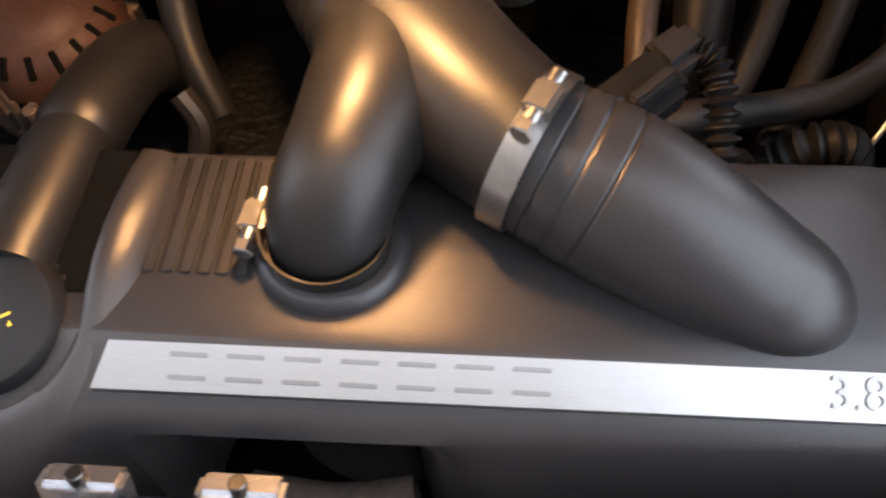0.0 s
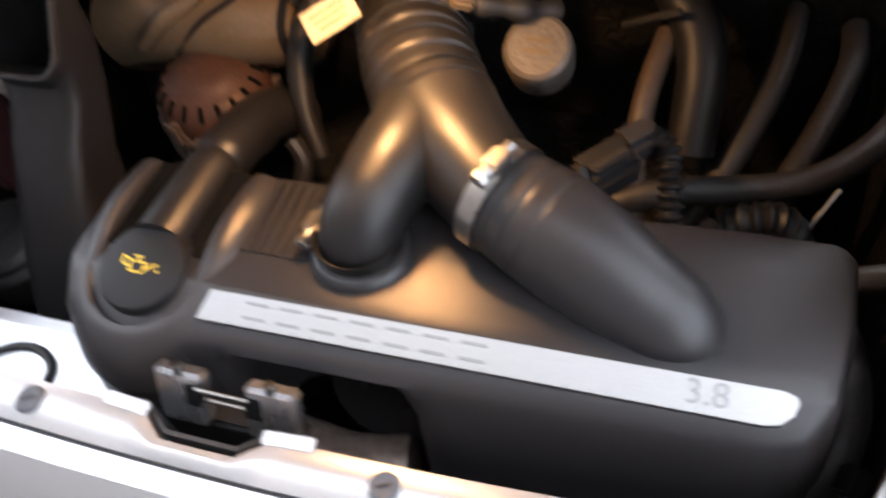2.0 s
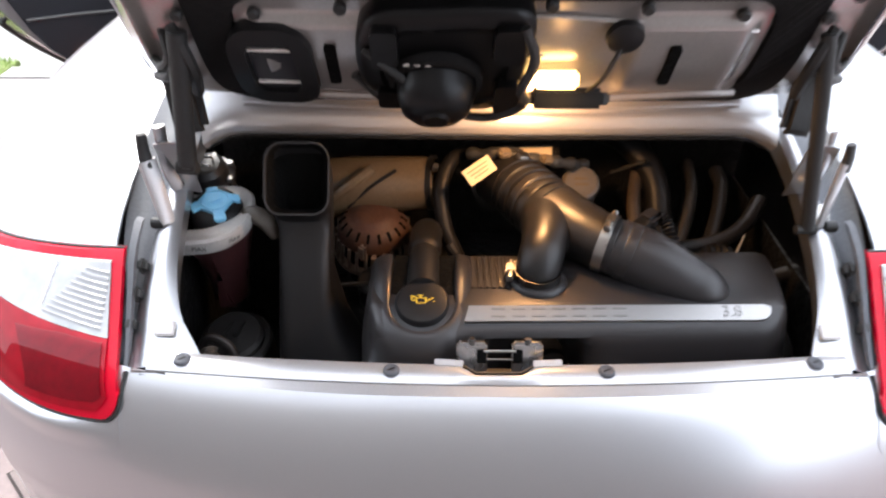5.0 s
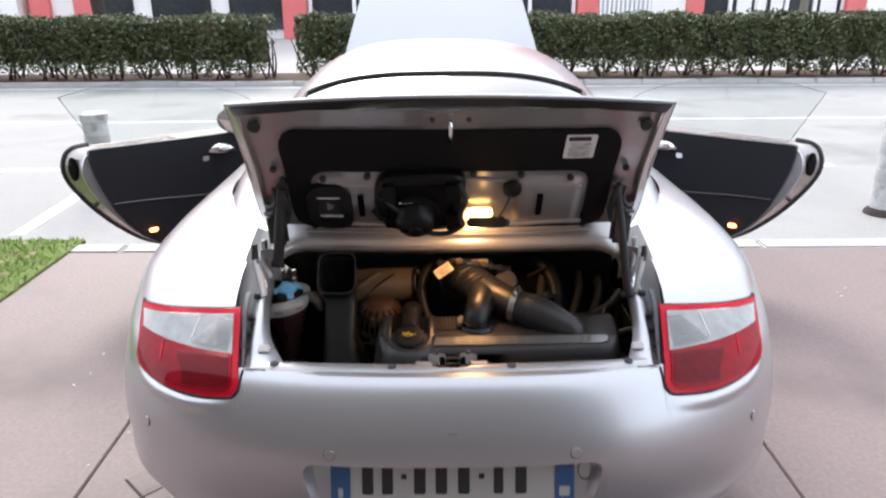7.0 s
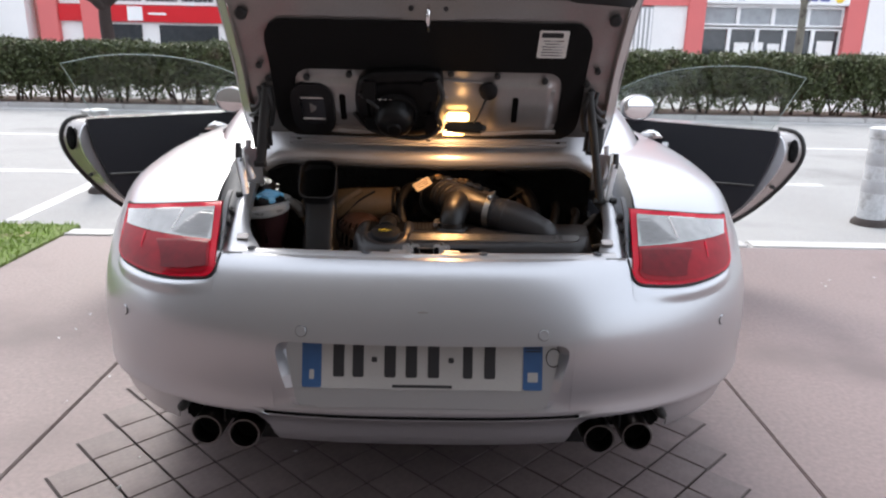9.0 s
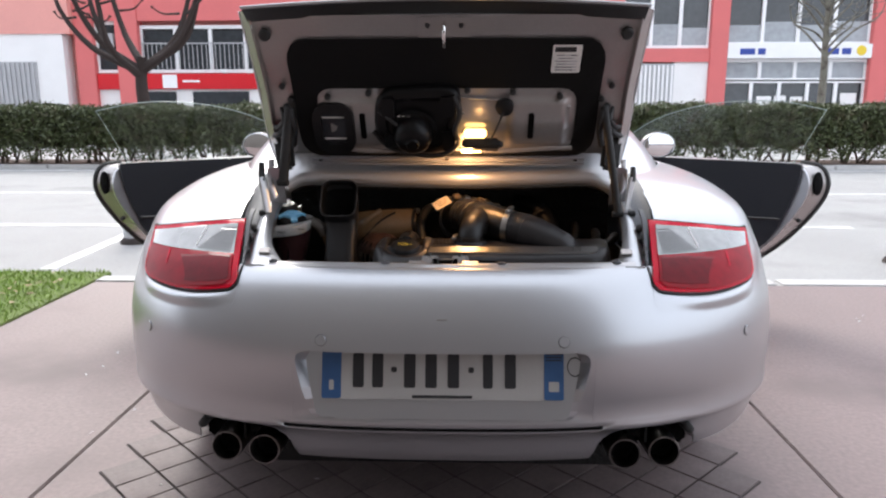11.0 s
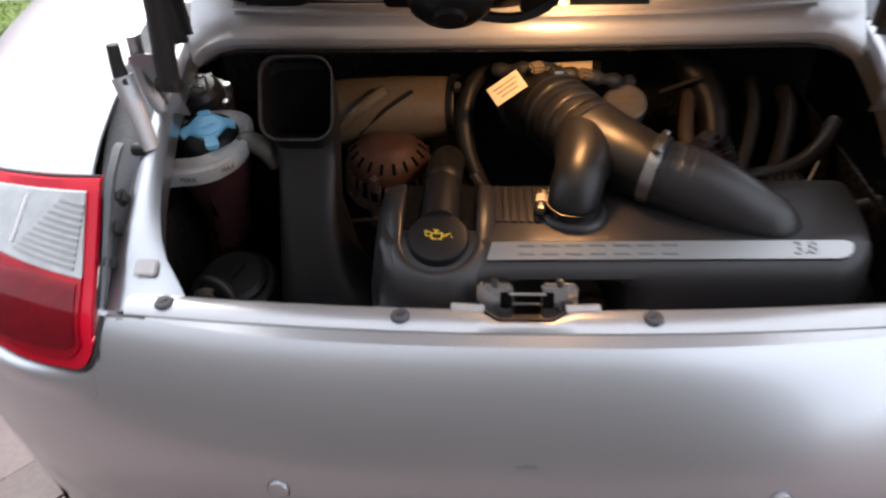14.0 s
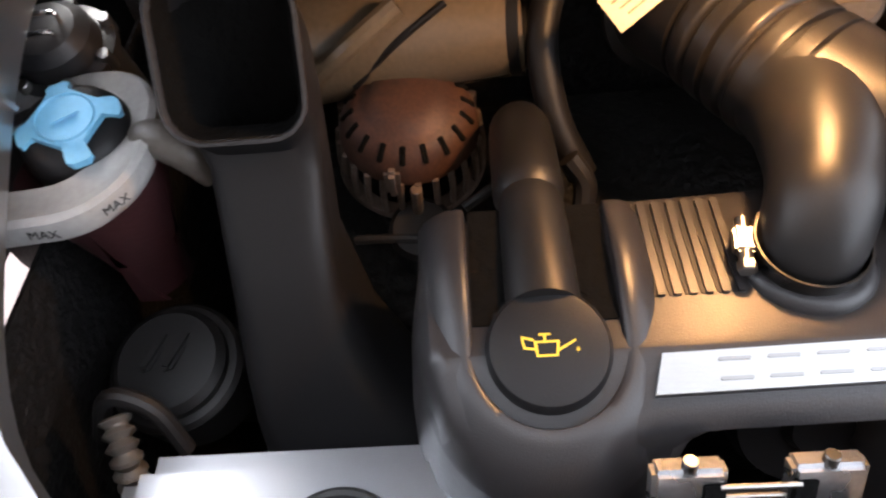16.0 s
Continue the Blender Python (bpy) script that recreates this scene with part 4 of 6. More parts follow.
part("bumper_lip", sheet(lambda u, v: Vector((u, skin_y(u, 0.745) + 0.0005 + (gap_y(u) - 0.002 - skin_y(u, 0.745)) * v, 0.7447 + 0.0025 * v)) if v <= 1 else Vector((u, gap_y(u) - 0.002, 0.741)),
     [k * 0.0446 - 0.446 for k in range(21)], [0, 0.5, 1.0, 2.0], 0.002), SILVER_LIT, car, "flat painted edge along the bumper's top")
# Black sheet hugging the ledge's dip, standing in for shade there
part("pocket_shade", sheet(lambda u, v: Vector((u, ledge_in(u) - 0.0165 * min(1.0, max(0.0, (0.049 - abs(u)) / 0.022)) + 0.004, 0.7475 - 0.05 * v)), [-0.052, -0.049, -0.038, -0.027, -0.014, 0, 0.014, 0.027, 0.038, 0.049, 0.052], [0, 0.5, 1], 0.003, (0, 1, 0)), RUBBER, car, "black sheet for the shade under the latch")
for x in (-0.385, -0.129, 0.129, 0.385):
    y = 0.5 * (gap_y(x) + ledge_in(x)) + 0.001
    fix = part("ledge_fastener", lathe([(0, 0.003), (0.004, 0.0032), (0.0075, 0.004), (0.0095, 0.003), (0.0105, 0.0), (0, -0.002)], Matrix.Translation((x, y, 0.7515)), 20), GASKET, car, "grey round fastener")
    part("slot", rbox((0.009, 0.002, 0.001), Matrix.Translation((x, y, 0.7553)) @ pose(0, 0, 0, 0, 0, 30)), INK, fix)
for s in (1, -1):
    part("tab", rbox((0.036, 0.010, 0.002), Matrix.Translation((s * 0.060, 0.0830, 0.7520)) @ pose(0, 0, 0, 18, 0, s * 4), 0.0014), SILVER_LIT, car, "light metal tab beside the latch")

RAIL_Z = [(0.08, 0.735), (0.11, 0.750), (0.15, 0.775), (0.20, 0.803), (0.28, 0.838), (0.35, 0.865), (0.42, 0.888), (0.50, 0.905), (0.60, 0.925)]
RAIL_RIGHT = [(0.08, 0.384), (0.11, 0.393), (0.15, 0.409), (0.20, 0.419), (0.28, 0.4265), (0.35, 0.431), (0.41, 0.431), (0.47, 0.429)]
RAIL_X = [(0.08, 0.355), (0.11, 0.374), (0.13, 0.390), (0.15, 0.403), (0.20, 0.416), (0.28, 0.4245), (0.35, 0.430), (0.41, 0.431), (0.47, 0.429)]
for s in (1, -1):
    def rail(u, v, s=s):
        z, xi = lerp_table(RAIL_Z, u), lerp_table(RAIL_X if s < 0 else RAIL_RIGHT, u)
        if v < 0:
            return Vector((s * (xi + 0.004 * -v), u, z - 0.035 * -v))
        xo = 0.458
        return Vector((s * (xi + (xo - xi) * v), u, z + 0.006 * math.sin(math.pi * v) - 0.02 * max(0, v - 0.75)))
    part("side_rail", sheet(rail, [0.085 + 0.0179 * k for k in range(22)], [-1, -0.4, -0.06, 0.0, 0.08, 0.3, 0.5, 0.7, 0.85, 1.0], 0.002), SILVER, car, "silver rail beside the engine opening")
    # Silver gutter given a grey colour that holds its shade
    part("gutter_shade", sheet(lambda u, v, s=s: Vector((s * (0.458 + (wing_edge(lerp_table(RAIL_Z, u)) + 0.003 - 0.458) * v), u, lerp_table(RAIL_Z, u) - 0.006 - 0.010 * math.sin(math.pi * v))), [0.10 + 0.02 * k for k in range(24)], [0, 0.25, 0.5, 0.75, 1], 0.02), GASKET, car, "silver gutter between rail and wing, coloured grey as shaded")
    for y in (0.13, 0.165, 0.20):
        part("lamp_clip", rbox((0.012, 0.018, 0.02), Matrix.Translation((s * 0.459, y, lerp_table(RAIL_Z, y) + 0.006)) @ pose(0, 0, 0, 35), 0.004), RUBBER, car)
    part("rail_plug", rbox((0.026, 0.02, 0.004), Matrix.Translation((s * 0.415, 0.125, 0.768)) @ pose(0, 0, 0, 28), 0.0018), SILVER_SHADED, car)
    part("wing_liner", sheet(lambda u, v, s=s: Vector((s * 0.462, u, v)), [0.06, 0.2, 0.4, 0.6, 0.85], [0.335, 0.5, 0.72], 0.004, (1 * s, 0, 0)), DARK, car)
def cowl_line(u):
    """front edge of the cowl: x, y, z"""
    q = max(0.0, (abs(u) - 0.86) / 0.14)
    return Vector((0.428 * u, 0.426 - 0.012 * u * u, 0.896 + 0.009 * u * u - 0.026 * q * q))


def cowl(u, v):
    e = cowl_line(u)
    if v < 0:
        return e + Vector((0, 0.004 - 0.012 * v, 0.010 * v - 0.004))
    return e + Vector((0, 0.006 * math.sin(min(1, v * 5) * 1.57) * -1 + 0.060 * v, 0.008 * math.sin(min(1, v * 5) * 1.57) + 0.066 * v))


part("cowl", sheet(cowl, [k / 30 for k in range(-30, 31)], [-1, -0.5, 0.0, 0.05, 0.12, 0.2, 0.35, 0.5, 0.75, 1.0], 0.003), SILVER_LIT, car, "silver cowl edge in front of the opening", 60)
# Plain near-black sheets and blocks; the bay's shade is in their colour
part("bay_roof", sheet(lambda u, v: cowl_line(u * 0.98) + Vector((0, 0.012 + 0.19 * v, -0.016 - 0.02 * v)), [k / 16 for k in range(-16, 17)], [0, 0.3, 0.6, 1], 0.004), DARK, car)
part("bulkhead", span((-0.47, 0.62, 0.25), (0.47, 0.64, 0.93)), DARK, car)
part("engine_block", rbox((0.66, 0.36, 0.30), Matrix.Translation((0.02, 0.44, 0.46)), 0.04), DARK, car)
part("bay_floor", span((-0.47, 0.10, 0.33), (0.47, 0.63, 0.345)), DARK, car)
part("rear_crossmember", span((-0.385, 0.085, 0.50), (-0.12, 0.176, 0.672), 0.02), SILVER, car, "painted inner crossmember")
part("panel_hole", lathe([(0, 0.001), (0.006, 0.001), (0.007, -0.002), (0, -0.002)], Matrix.Translation((-0.318, 0.128, 0.672)), 16), SOOT_SHADE, car)
part("crossmember_seal", tube([(-0.262, 0.092, 0.678), (-0.260, 0.120, 0.674), (-0.24, 0.135, 0.674), (-0.215, 0.135, 0.674), (-0.196, 0.120, 0.674), (-0.194, 0.088, 0.673)], 0.004, 8, 6), RUBBER, car)
part("rear_beam", span((-0.10, 0.080, 0.50), (0.45, 0.10, 0.66), 0.008), DARK, car)

# latch
latch = part("latch", rbox((0.098, 0.02, 0.012), Matrix.Translation((0.003, 0.106, 0.708)), 0.003), BLACK, car, "zinc lid latch with two blocks and steel wires")
for s in (1, -1):
    part("latch_block", rbox((0.038, 0.014, 0.045), Matrix.Translation((s * 0.0345 + 0.003, 0.104, 0.739)) @ pose(0, 0, 0, -24), 0.003), GREYBOX, latch)
    part("latch_slot", rbox((0.012, 0.004, 0.018), Matrix.Translation((s * 0.0225 + 0.003, 0.104, 0.739)) @ pose(0, 0, 0, -24) @ pose(0, -0.0065, 0.006), 0.001), SOOT_SHADE, latch)
    part("latch_peg", rod((s * 0.0345 + 0.003, 0.110, 0.757), (s * 0.0345 + 0.003, 0.112, 0.766), 0.004), DARKSTEEL, latch)
for z, r in ((0.746, 0.0016), (0.732, 0.0014)):
    part("latch_wire", rod((-0.017, 0.102, z + 0.008), (0.023, 0.102, z + 0.008), r, None, 8), STEEL, latch)

# ---- engine lid, raised ----
LID_Y = [(0.93, 0.420), (0.96, 0.388), (1.0, 0.346), (1.05, 0.308), (1.13, 0.268), (1.20, 0.216), (1.25, 0.177), (1.30, 0.136)]


def on_lid(u, v, h):
    """u across, v height, h proud towards the rear"""
    return Vector((u, lerp_table(LID_Y, v) + 0.09 * u * u - h * 0.93, v - h * 0.36))


lid = part("engine_lid", sheet(lambda u, v: Vector((u * (0.460 - 0.012 * v), lerp_table(LID_Y, 0.945 + 0.36 * v) + 0.05 + 0.07 * u * u, 0.945 + 0.342 * v + 0.016 * v * (1 - u * u))),
    [k / 12 for k in range(-12, 13)], [k / 12 for k in range(13)], 0.006, (0, 1, 0)), SILVER, car, "raised engine lid showing its inner side")
part("inner_frame", sheet(lambda u, v: on_lid(u * (0.442 - 0.010 * v), 0.975 + 0.315 * v, 0.004 * math.cos(u * 30) * 0.2 + 0.002), [k / 24 for k in range(-24, 25)], [k / 20 for k in range(21)], 0.012, (0, 1, 0)), SILVER_SHADED, lid, "taupe-silver pressed inner frame")
part("top_lip", tube([(-0.440 + 0.044 * k, 0.120 + 0.09 * (0.44 - 0.044 * k) ** 2 * 0.2, 1.303 + 0.016 * (1 - ((k - 10) / 10) ** 2)) for k in range(21)], 0.0042, 10, 3, None, 1.0), SILVER, lid)
part("lip_underside", sheet(lambda u, v: Vector((u * 0.436, 0.122 + 0.034 * v, 1.300 + 0.016 * (1 - u * u) - 0.020 * v)), [k / 10 for k in range(-10, 11)], [0, 0.5, 1], 0.003), RUBBER, lid, "dark band under the lid's lip")
for s in (1, -1):
    part("side_rim", sheet(lambda u, v, s=s: Vector((s * (0.455 - 0.026 * v), lerp_table(LID_Y, u) + 0.03 - 0.032 * v, u)), [0.94 + 0.036 * k for k in range(11)], [0, 0.3, 0.6, 0.85, 1.0], 0.003, (s, 0, 0)), SILVER_SHADED, lid)


def shaped(outline, cx, cz):
    return [(cx + a, cz + b) for a, b in outline]


def resample(outline, n):
    pts = [Vector((a, b)) for a, b in outline]
    pts.append(pts[0])
    d = [0.0]
    for a, b in zip(pts, pts[1:]):
        d.append(d[-1] + (b - a).length)
    out, j = [], 0
    for k in range(n):
        t = d[-1] * k / n
        while d[j + 1] < t:
            j += 1
        f = (t - d[j]) / max(1e-9, d[j + 1] - d[j])
        q = pts[j].lerp(pts[j + 1], f)
        out.append((q.x, q.y))
    return out


lo = resample(shaped(rrect(0.735, 0.272, 0.045, 6), 0.0, 1.108), 96)
li = resample(shaped(rrect(0.632, 0.155, 0.038, 6), 0.0, 1.0615), 96)
part("liner", ring_mesh(lo, li, 0.010, on_lid), FELT, lid, "black felt sound liner")


def lid_panel(u, v):
    x, z = -0.312 + 0.624 * u, 0.980 + 0.160 * v
    up = min(1.0, max(0.0, (x - 0.148) / 0.012)) if x > 0 else (1.0 if x < -0.105 else 0.0)
    fall = min(1.0, max(0.0, (0.300 - abs(x)) / 0.014)) * min(1.0, max(0.0, (v - 0.10) / 0.08)) * min(1.0, max(0.0, (0.86 - v) / 0.08))
    wave = 0.006 * math.sin(max(0, 1 - v * 5) * 3.1) + 0.011 * up * fall
    return on_lid(x, z, 0.004 + wave)


part("centre_panel", sheet(lid_panel, [k / 88 for k in range(89)], [k / 36 for k in range(37)], 0.004, (0, 1, 0)), SILVER_SHADED, lid, "pressed taupe-silver panel", 60)
part("panel_bead", tube([on_lid(-0.30 + 0.05 * k, 1.118 - (0.0016 * abs(k - 6) ** 1.5), 0.008) for k in range(13)], 0.0035, 8, 3), SILVER_SHADED, lid)
part("lower_bead", tube([on_lid(-0.315 + 0.0525 * k, 0.991 + 0.004 * math.cos(k * 1.1), 0.012) for k in range(13)], 0.006, 8, 4), SILVER_SHADED, lid)
vent_o = resample(shaped(rrect(0.102, 0.122, 0.036, 8), -0.276, 1.047), 48)
vent_i = resample(shaped(rrect(0.058, 0.076, 0.014, 5), -0.276, 1.048), 48)
part("vent_frame", ring_mesh(vent_o, vent_i, 0.027, on_lid), BLACK, lid, "black frame of the air vent")
part("vent_screen", plate_mesh(shaped(rrect(0.062, 0.080, 0.012, 5), -0.276, 1.048), 0.018, on_lid), VENT, lid)
# White lines painting the bright reflections in the screen
for z in (1.074, 1.022):
    part("painted_vent_line", plate_mesh(shaped(rrect(0.056, 0.003, 0.001, 2), -0.276, z), 0.0200, on_lid), PAPER, lid)
for x in (-0.204, 0.207):
    part("slot", plate_mesh(shaped(rrect(0.014, 0.060, 0.004, 3), x, 1.052), 0.0200, on_lid), SOOT_SHADE, lid)
for x, z in ((-0.285, 1.120), (-0.185, 1.128), (0.052, 1.134), (0.160, 1.130), (0.272, 1.121), (-0.376, 1.115), (0.372, 1.115), (0.392, 1.145), (-0.392, 1.145), (-0.405, 1.255), (0.405, 1.255)):
    r = 0.0135 if abs(x) > 0.4 else 0.0075
    part("plug", lathe([(0, 0.006), (r * 0.7, 0.006), (r, 0.003), (r, -0.004), (0, -0.004)], frame_to(on_lid(x, z, 0.012), on_lid(x, z, 0.1)), 18), RUBBER, lid)
# fan housing on the lid
VOLUTE = [(-0.172, 1.075), (-0.165, 1.118), (-0.135, 1.143), (-0.085, 1.147), (-0.02, 1.150), (0.028, 1.142), (0.036, 1.105), (0.030, 1.055), (0.026, 1.015), (0.0, 0.996), (-0.045, 0.990), (-0.10, 0.998), (-0.150, 1.022), (-0.168, 1.045)]
volute = resample([(q.x, q.y) for q in curve_points([(a, b, 0) for a, b in VOLUTE + VOLUTE[:1]], 5)][:-1], 60)


def volute_ring(k, h):
    return [on_lid(-0.065 + (a + 0.065) * k, 1.070 + (b - 1.070) * k, h) for a, b in volute]


def ring_stack(rings):
    bm = bmesh.new()
    rows = [[bm.verts.new(p) for p in r] for r in rings]
    for a, b in zip(rows, rows[1:]):
        for k in range(len(a)):
            bm.faces.new((a[k], a[(k + 1) % len(a)], b[(k + 1) % len(a)], b[k]))
    bm.faces.new(rows[-1])
    return bm


fan = part("fan_housing", ring_stack([volute_ring(1.0, 0.0), volute_ring(1.0, 0.030), volute_ring(0.97, 0.038), volute_ring(0.90, 0.043), volute_ring(0.74, 0.045), volute_ring(0.70, 0.040), volute_ring(0.60, 0.040)]), GLOSS, lid, "black fan and motor housing", 50)
part("fan_motor", lathe([(0, 0.066), (0.014, 0.066), (0.017, 0.062), (0.030, 0.060), (0.040, 0.052), (0.046, 0.035), (0.048, 0.0)], frame_to(on_lid(-0.078, 1.056, 0.030), on_lid(-0.077, 1.030, 0.12)), 28), GLOSS, fan)
part("motor_collar", lathe([(0.050, 0.0), (0.056, 0.002), (0.056, 0.014), (0.049, 0.016)], frame_to(on_lid(-0.078, 1.056, 0.034), on_lid(-0.077, 1.030, 0.12)), 28), FELT, fan)
for x, z, w, h in ((-0.135, 1.105, 0.030, 0.050), (0.005, 1.110, 0.034, 0.046), (-0.128, 1.030, 0.040, 0.030), (0.008, 1.030, 0.030, 0.050)):
    part("fan_bracket", plate_mesh(shaped(rrect(w, h, 0.006, 3), x, z), 0.056, on_lid), GLOSS, fan)
part("fan_cable", tube([on_lid(0.02, 1.135, 0.05), on_lid(0.034, 1.10, 0.062), on_lid(0.022, 1.06, 0.066), on_lid(0.030, 1.025, 0.055), on_lid(-0.01, 0.996, 0.055), on_lid(-0.07, 0.990, 0.040), on_lid(-0.14, 1.003, 0.03), on_lid(-0.178, 1.04, 0.02)], 0.006, 8, 6), RUBBER, fan)
part("fan_cable", tube([on_lid(-0.16, 1.10, 0.045), on_lid(-0.120, 1.075, 0.060), on_lid(-0.095, 1.055, 0.066), on_lid(-0.075, 1.028, 0.070)], 0.005, 8, 6), RUBBER, fan)
for x, z in ((-0.11, 1.093), (0.018, 1.094)):
    for k in range(3):
        part("fan_screw", rbox((0.008, 0.004, 0.003), Matrix.Translation(on_lid(x + 0.012 * k, z, 0.062 if x < 0 else 0.045)), 0.001), CHROME, fan)
# compartment lamp on the lid
lamp_box = part("lamp_housing", rbox((0.092, 0.034, 0.026), Matrix.Translation(on_lid(0.086, 1.013, 0.034)) @ pose(0, 0, 0, -20), 0.005), BLACK, lid, "black lamp housing with a warm bulb")
part("lamp_bulb", rbox((0.054, 0.010, 0.022), Matrix.Translation(on_lid(0.071, 1.037, 0.024)) @ pose(0, 0, 0, -20, 0, 0), 0.004), BULB, lamp_box, "glowing warm lamp glass")
part("lamp_lens", rbox((0.050, 0.020, 0.004), Matrix.Translation(on_lid(0.062, 0.998, 0.036)) @ pose(0, 0, 0, -20), 0.0015), BULB, lamp_box, "lit lens under the housing")
part("lamp_clip", rbox((0.014, 0.016, 0.016), Matrix.Translation(on_lid(0.133, 1.014, 0.036)) @ pose(0, 0, 0, -20, 0, 12), 0.003), RUBBER, lamp_box)
part("lamp_lead", tube([on_lid(0.108, 1.022, 0.035), on_lid(0.122, 1.055, 0.04), on_lid(0.138, 1.088, 0.026)], 0.0028, 8, 6), RUBBER, lid)
part("sensor_disc", lathe([(0, 0.012), (0.012, 0.012), (0.021, 0.008), (0.0225, 0.0), (0, 0)], frame_to(on_lid(0.141, 1.098, 0.016), on_lid(0.141, 1.098, 0.1)), 24), BLACK, lid)
sticker = part("sticker", plate_mesh(shaped(rrect(0.066, 0.058, 0.003, 2), 0.277, 1.203), 0.0125, on_lid), PAPER, lid, "white service sticker with dark print")
part("sticker_bar", plate_mesh(shaped(rrect(0.048, 0.010, 0.001, 1), 0.273, 1.223), 0.0132, on_lid), INK, sticker)
for k, w in enumerate((0.046, 0.038, 0.050, 0.044, 0.050, 0.048)):
    part("sticker_line", plate_mesh(shaped(rrect(w, 0.0022, 0.0006, 1), 0.277, 1.211 - 0.0062 * k), 0.0131, on_lid), GREYBOX, sticker)
plate_s = part("striker_plate", plate_mesh(shaped(rrect(0.118, 0.040, 0.005, 3), 0.0, 1.266), 0.006, on_lid), SILVER_SHADED, lid, "striker plate with a steel pin")
for s in (1, -1):
    part("striker_screw", lathe([(0, 0.004), (0.005, 0.004), (0.006, 0), (0, 0)], frame_to(on_lid(s * 0.037, 1.270, 0.006), on_lid(s * 0.037, 1.270, 0.1)), 14), INK, plate_s)
part("striker_pin", tube([on_lid(0, 1.276, 0.006), on_lid(0, 1.272, 0.030), on_lid(0, 1.255, 0.042), on_lid(0, 1.236, 0.040)], 0.0042, 10, 6), CHROME, plate_s)
strip = part("bottom_trim", sheet(lambda u, v: Vector((u * 0.358, 0.382 + 0.005 * v + 0.006 * math.sin(v * 12.6) + 0.03 * u * u, 0.940 + 0.022 * v + 0.004 * (1 - u * u))), [k / 16 for k in range(-16, 17)], [k / 24 for k in range(25)], 0.012, (0, 1, 0)), SILVER_LIT, lid, "silver trim along the lid's lower edge")
for x in (-0.335, 0.0, 0.335):
    part("trim_screw", lathe([(0, 0.003), (0.005, 0.003), (0.006, 0), (0, 0)], frame_to((x, 0.390 + (0 if x == 0 else 0.026), 0.958 if x == 0 else 0.953), (x, 0.28, 0.99)), 14), INK, strip)
for s in (1, -1):
    hinge = part("lid_hinge", sheet(lambda u, v, s=s: Vector((s * (0.404 + 0.040 * u + 0.004 * (1 - v)), 0.318 - 0.035 * v, 0.850 + 0.092 * v + 0.004 * math.sin(math.pi * u))), [0, 0.08, 0.3, 0.5, 0.7, 0.92, 1], [0, 0.2, 0.5, 0.8, 1.0], 0.004, (0, 1, 0)), SILVER, lid, "bright hinge plate under the lid")
    part("hinge_bolt", lathe([(0, 0.007), (0.006, 0.007), (0.007, 0), (0, 0)], Matrix.Translation((s * 0.448, 0.274, 0.8425)) @ pose(0, 0, 0, 24), 6), STEEL, hinge)
    part("hinge_bolt", lathe([(0, 0.006), (0.006, 0.006), (0.007, 0), (0, 0)], Matrix.Translation((s * 0.430, 0.305, 0.872)) @ pose(0, 0, 0, 60), 6), STEEL, hinge)
    part("hinge_foot", rbox((0.022, 0.034, 0.006), Matrix.Translation((s * 0.446, 0.282, 0.842)) @ pose(0, 0, 0, 24), 0.002), STEEL, hinge)
    part("hinge_arm", tube([(s * 0.440, 0.262, 0.836), (s * 0.446, 0.270, 0.872), (s * 0.455, 0.279, 0.922)], lambda q: 0.010 + 0.003 * q, 10, 6, None, 0.45), SILVER_LIT, hinge, "grey steel hinge arm")
    part("arm_sleeve", tube([(s * 0.455, 0.278, 0.912), (s * 0.457, 0.281, 0.932), (s * 0.456, 0.283, 0.958 if s < 0 else 0.948)], lambda q: 0.0095 - 0.002 * q, 10, 6, None, 0.8), RUBBER, hinge, "black rubber sleeve on the arm")
    part("arm_link", tube([(s * 0.430, 0.300, 0.868), (s * 0.438, 0.296, 0.905), (s * 0.434, 0.292, 0.965)], 0.0085, 10, 6, None, 0.5), SILVER, hinge, "bright folded link of the hinge")
    part("arm_pivot", rod((s * 0.445, 0.262, 0.836), (s * 0.462, 0.262, 0.836), 0.008), RUBBER, hinge)
    bracket = part("lid_bracket", rbox((0.046, 0.024, 0.105), Matrix.Translation(on_lid(s * 0.415, 0.992, 0.02)) @ pose(0, 0, 0, -16, s * 8, 0), 0.008), RUBBER, lid, "black bracket at the lid's side")
    part("bracket_lever", tube([on_lid(s * 0.432, 1.028, 0.02), on_lid(s * 0.405, 1.045, 0.035), on_lid(s * 0.385, 1.075, 0.02)], 0.006, 8, 5), RUBBER, bracket)
    part("bracket_wire", tube([on_lid(s * 0.402, 1.095, 0.012), on_lid(s * 0.395, 1.075, 0.035), on_lid(s * 0.412, 1.055, 0.030), on_lid(s * 0.428, 1.050, 0.012)], 0.0055, 8, 5), RUBBER, bracket)
    part("bracket_wire", tube([on_lid(s * 0.390, 1.10, 0.012), on_lid(s * 0.376, 1.085, 0.030), on_lid(s * 0.372, 1.05, 0.036), on_lid(s * 0.385, 1.01, 0.030)], 0.008, 8, 5), RUBBER, bracket)
    part("rim_edge", tube([Vector((s * 0.456, lerp_table(LID_Y, z) + 0.030, z)) for z in (0.95, 1.02, 1.10, 1.18, 1.25, 1.30)], 0.0030, 8, 4), SILVER, lid)
    part("gas_strut", rod((0.420, 0.255, 0.836) if s > 0 else (-0.405, 0.285, 0.912), on_lid(s * 0.380, 1.100, 0.02), 0.0095 if s > 0 else 0.0125), RUBBER, lid, "black gas strut")
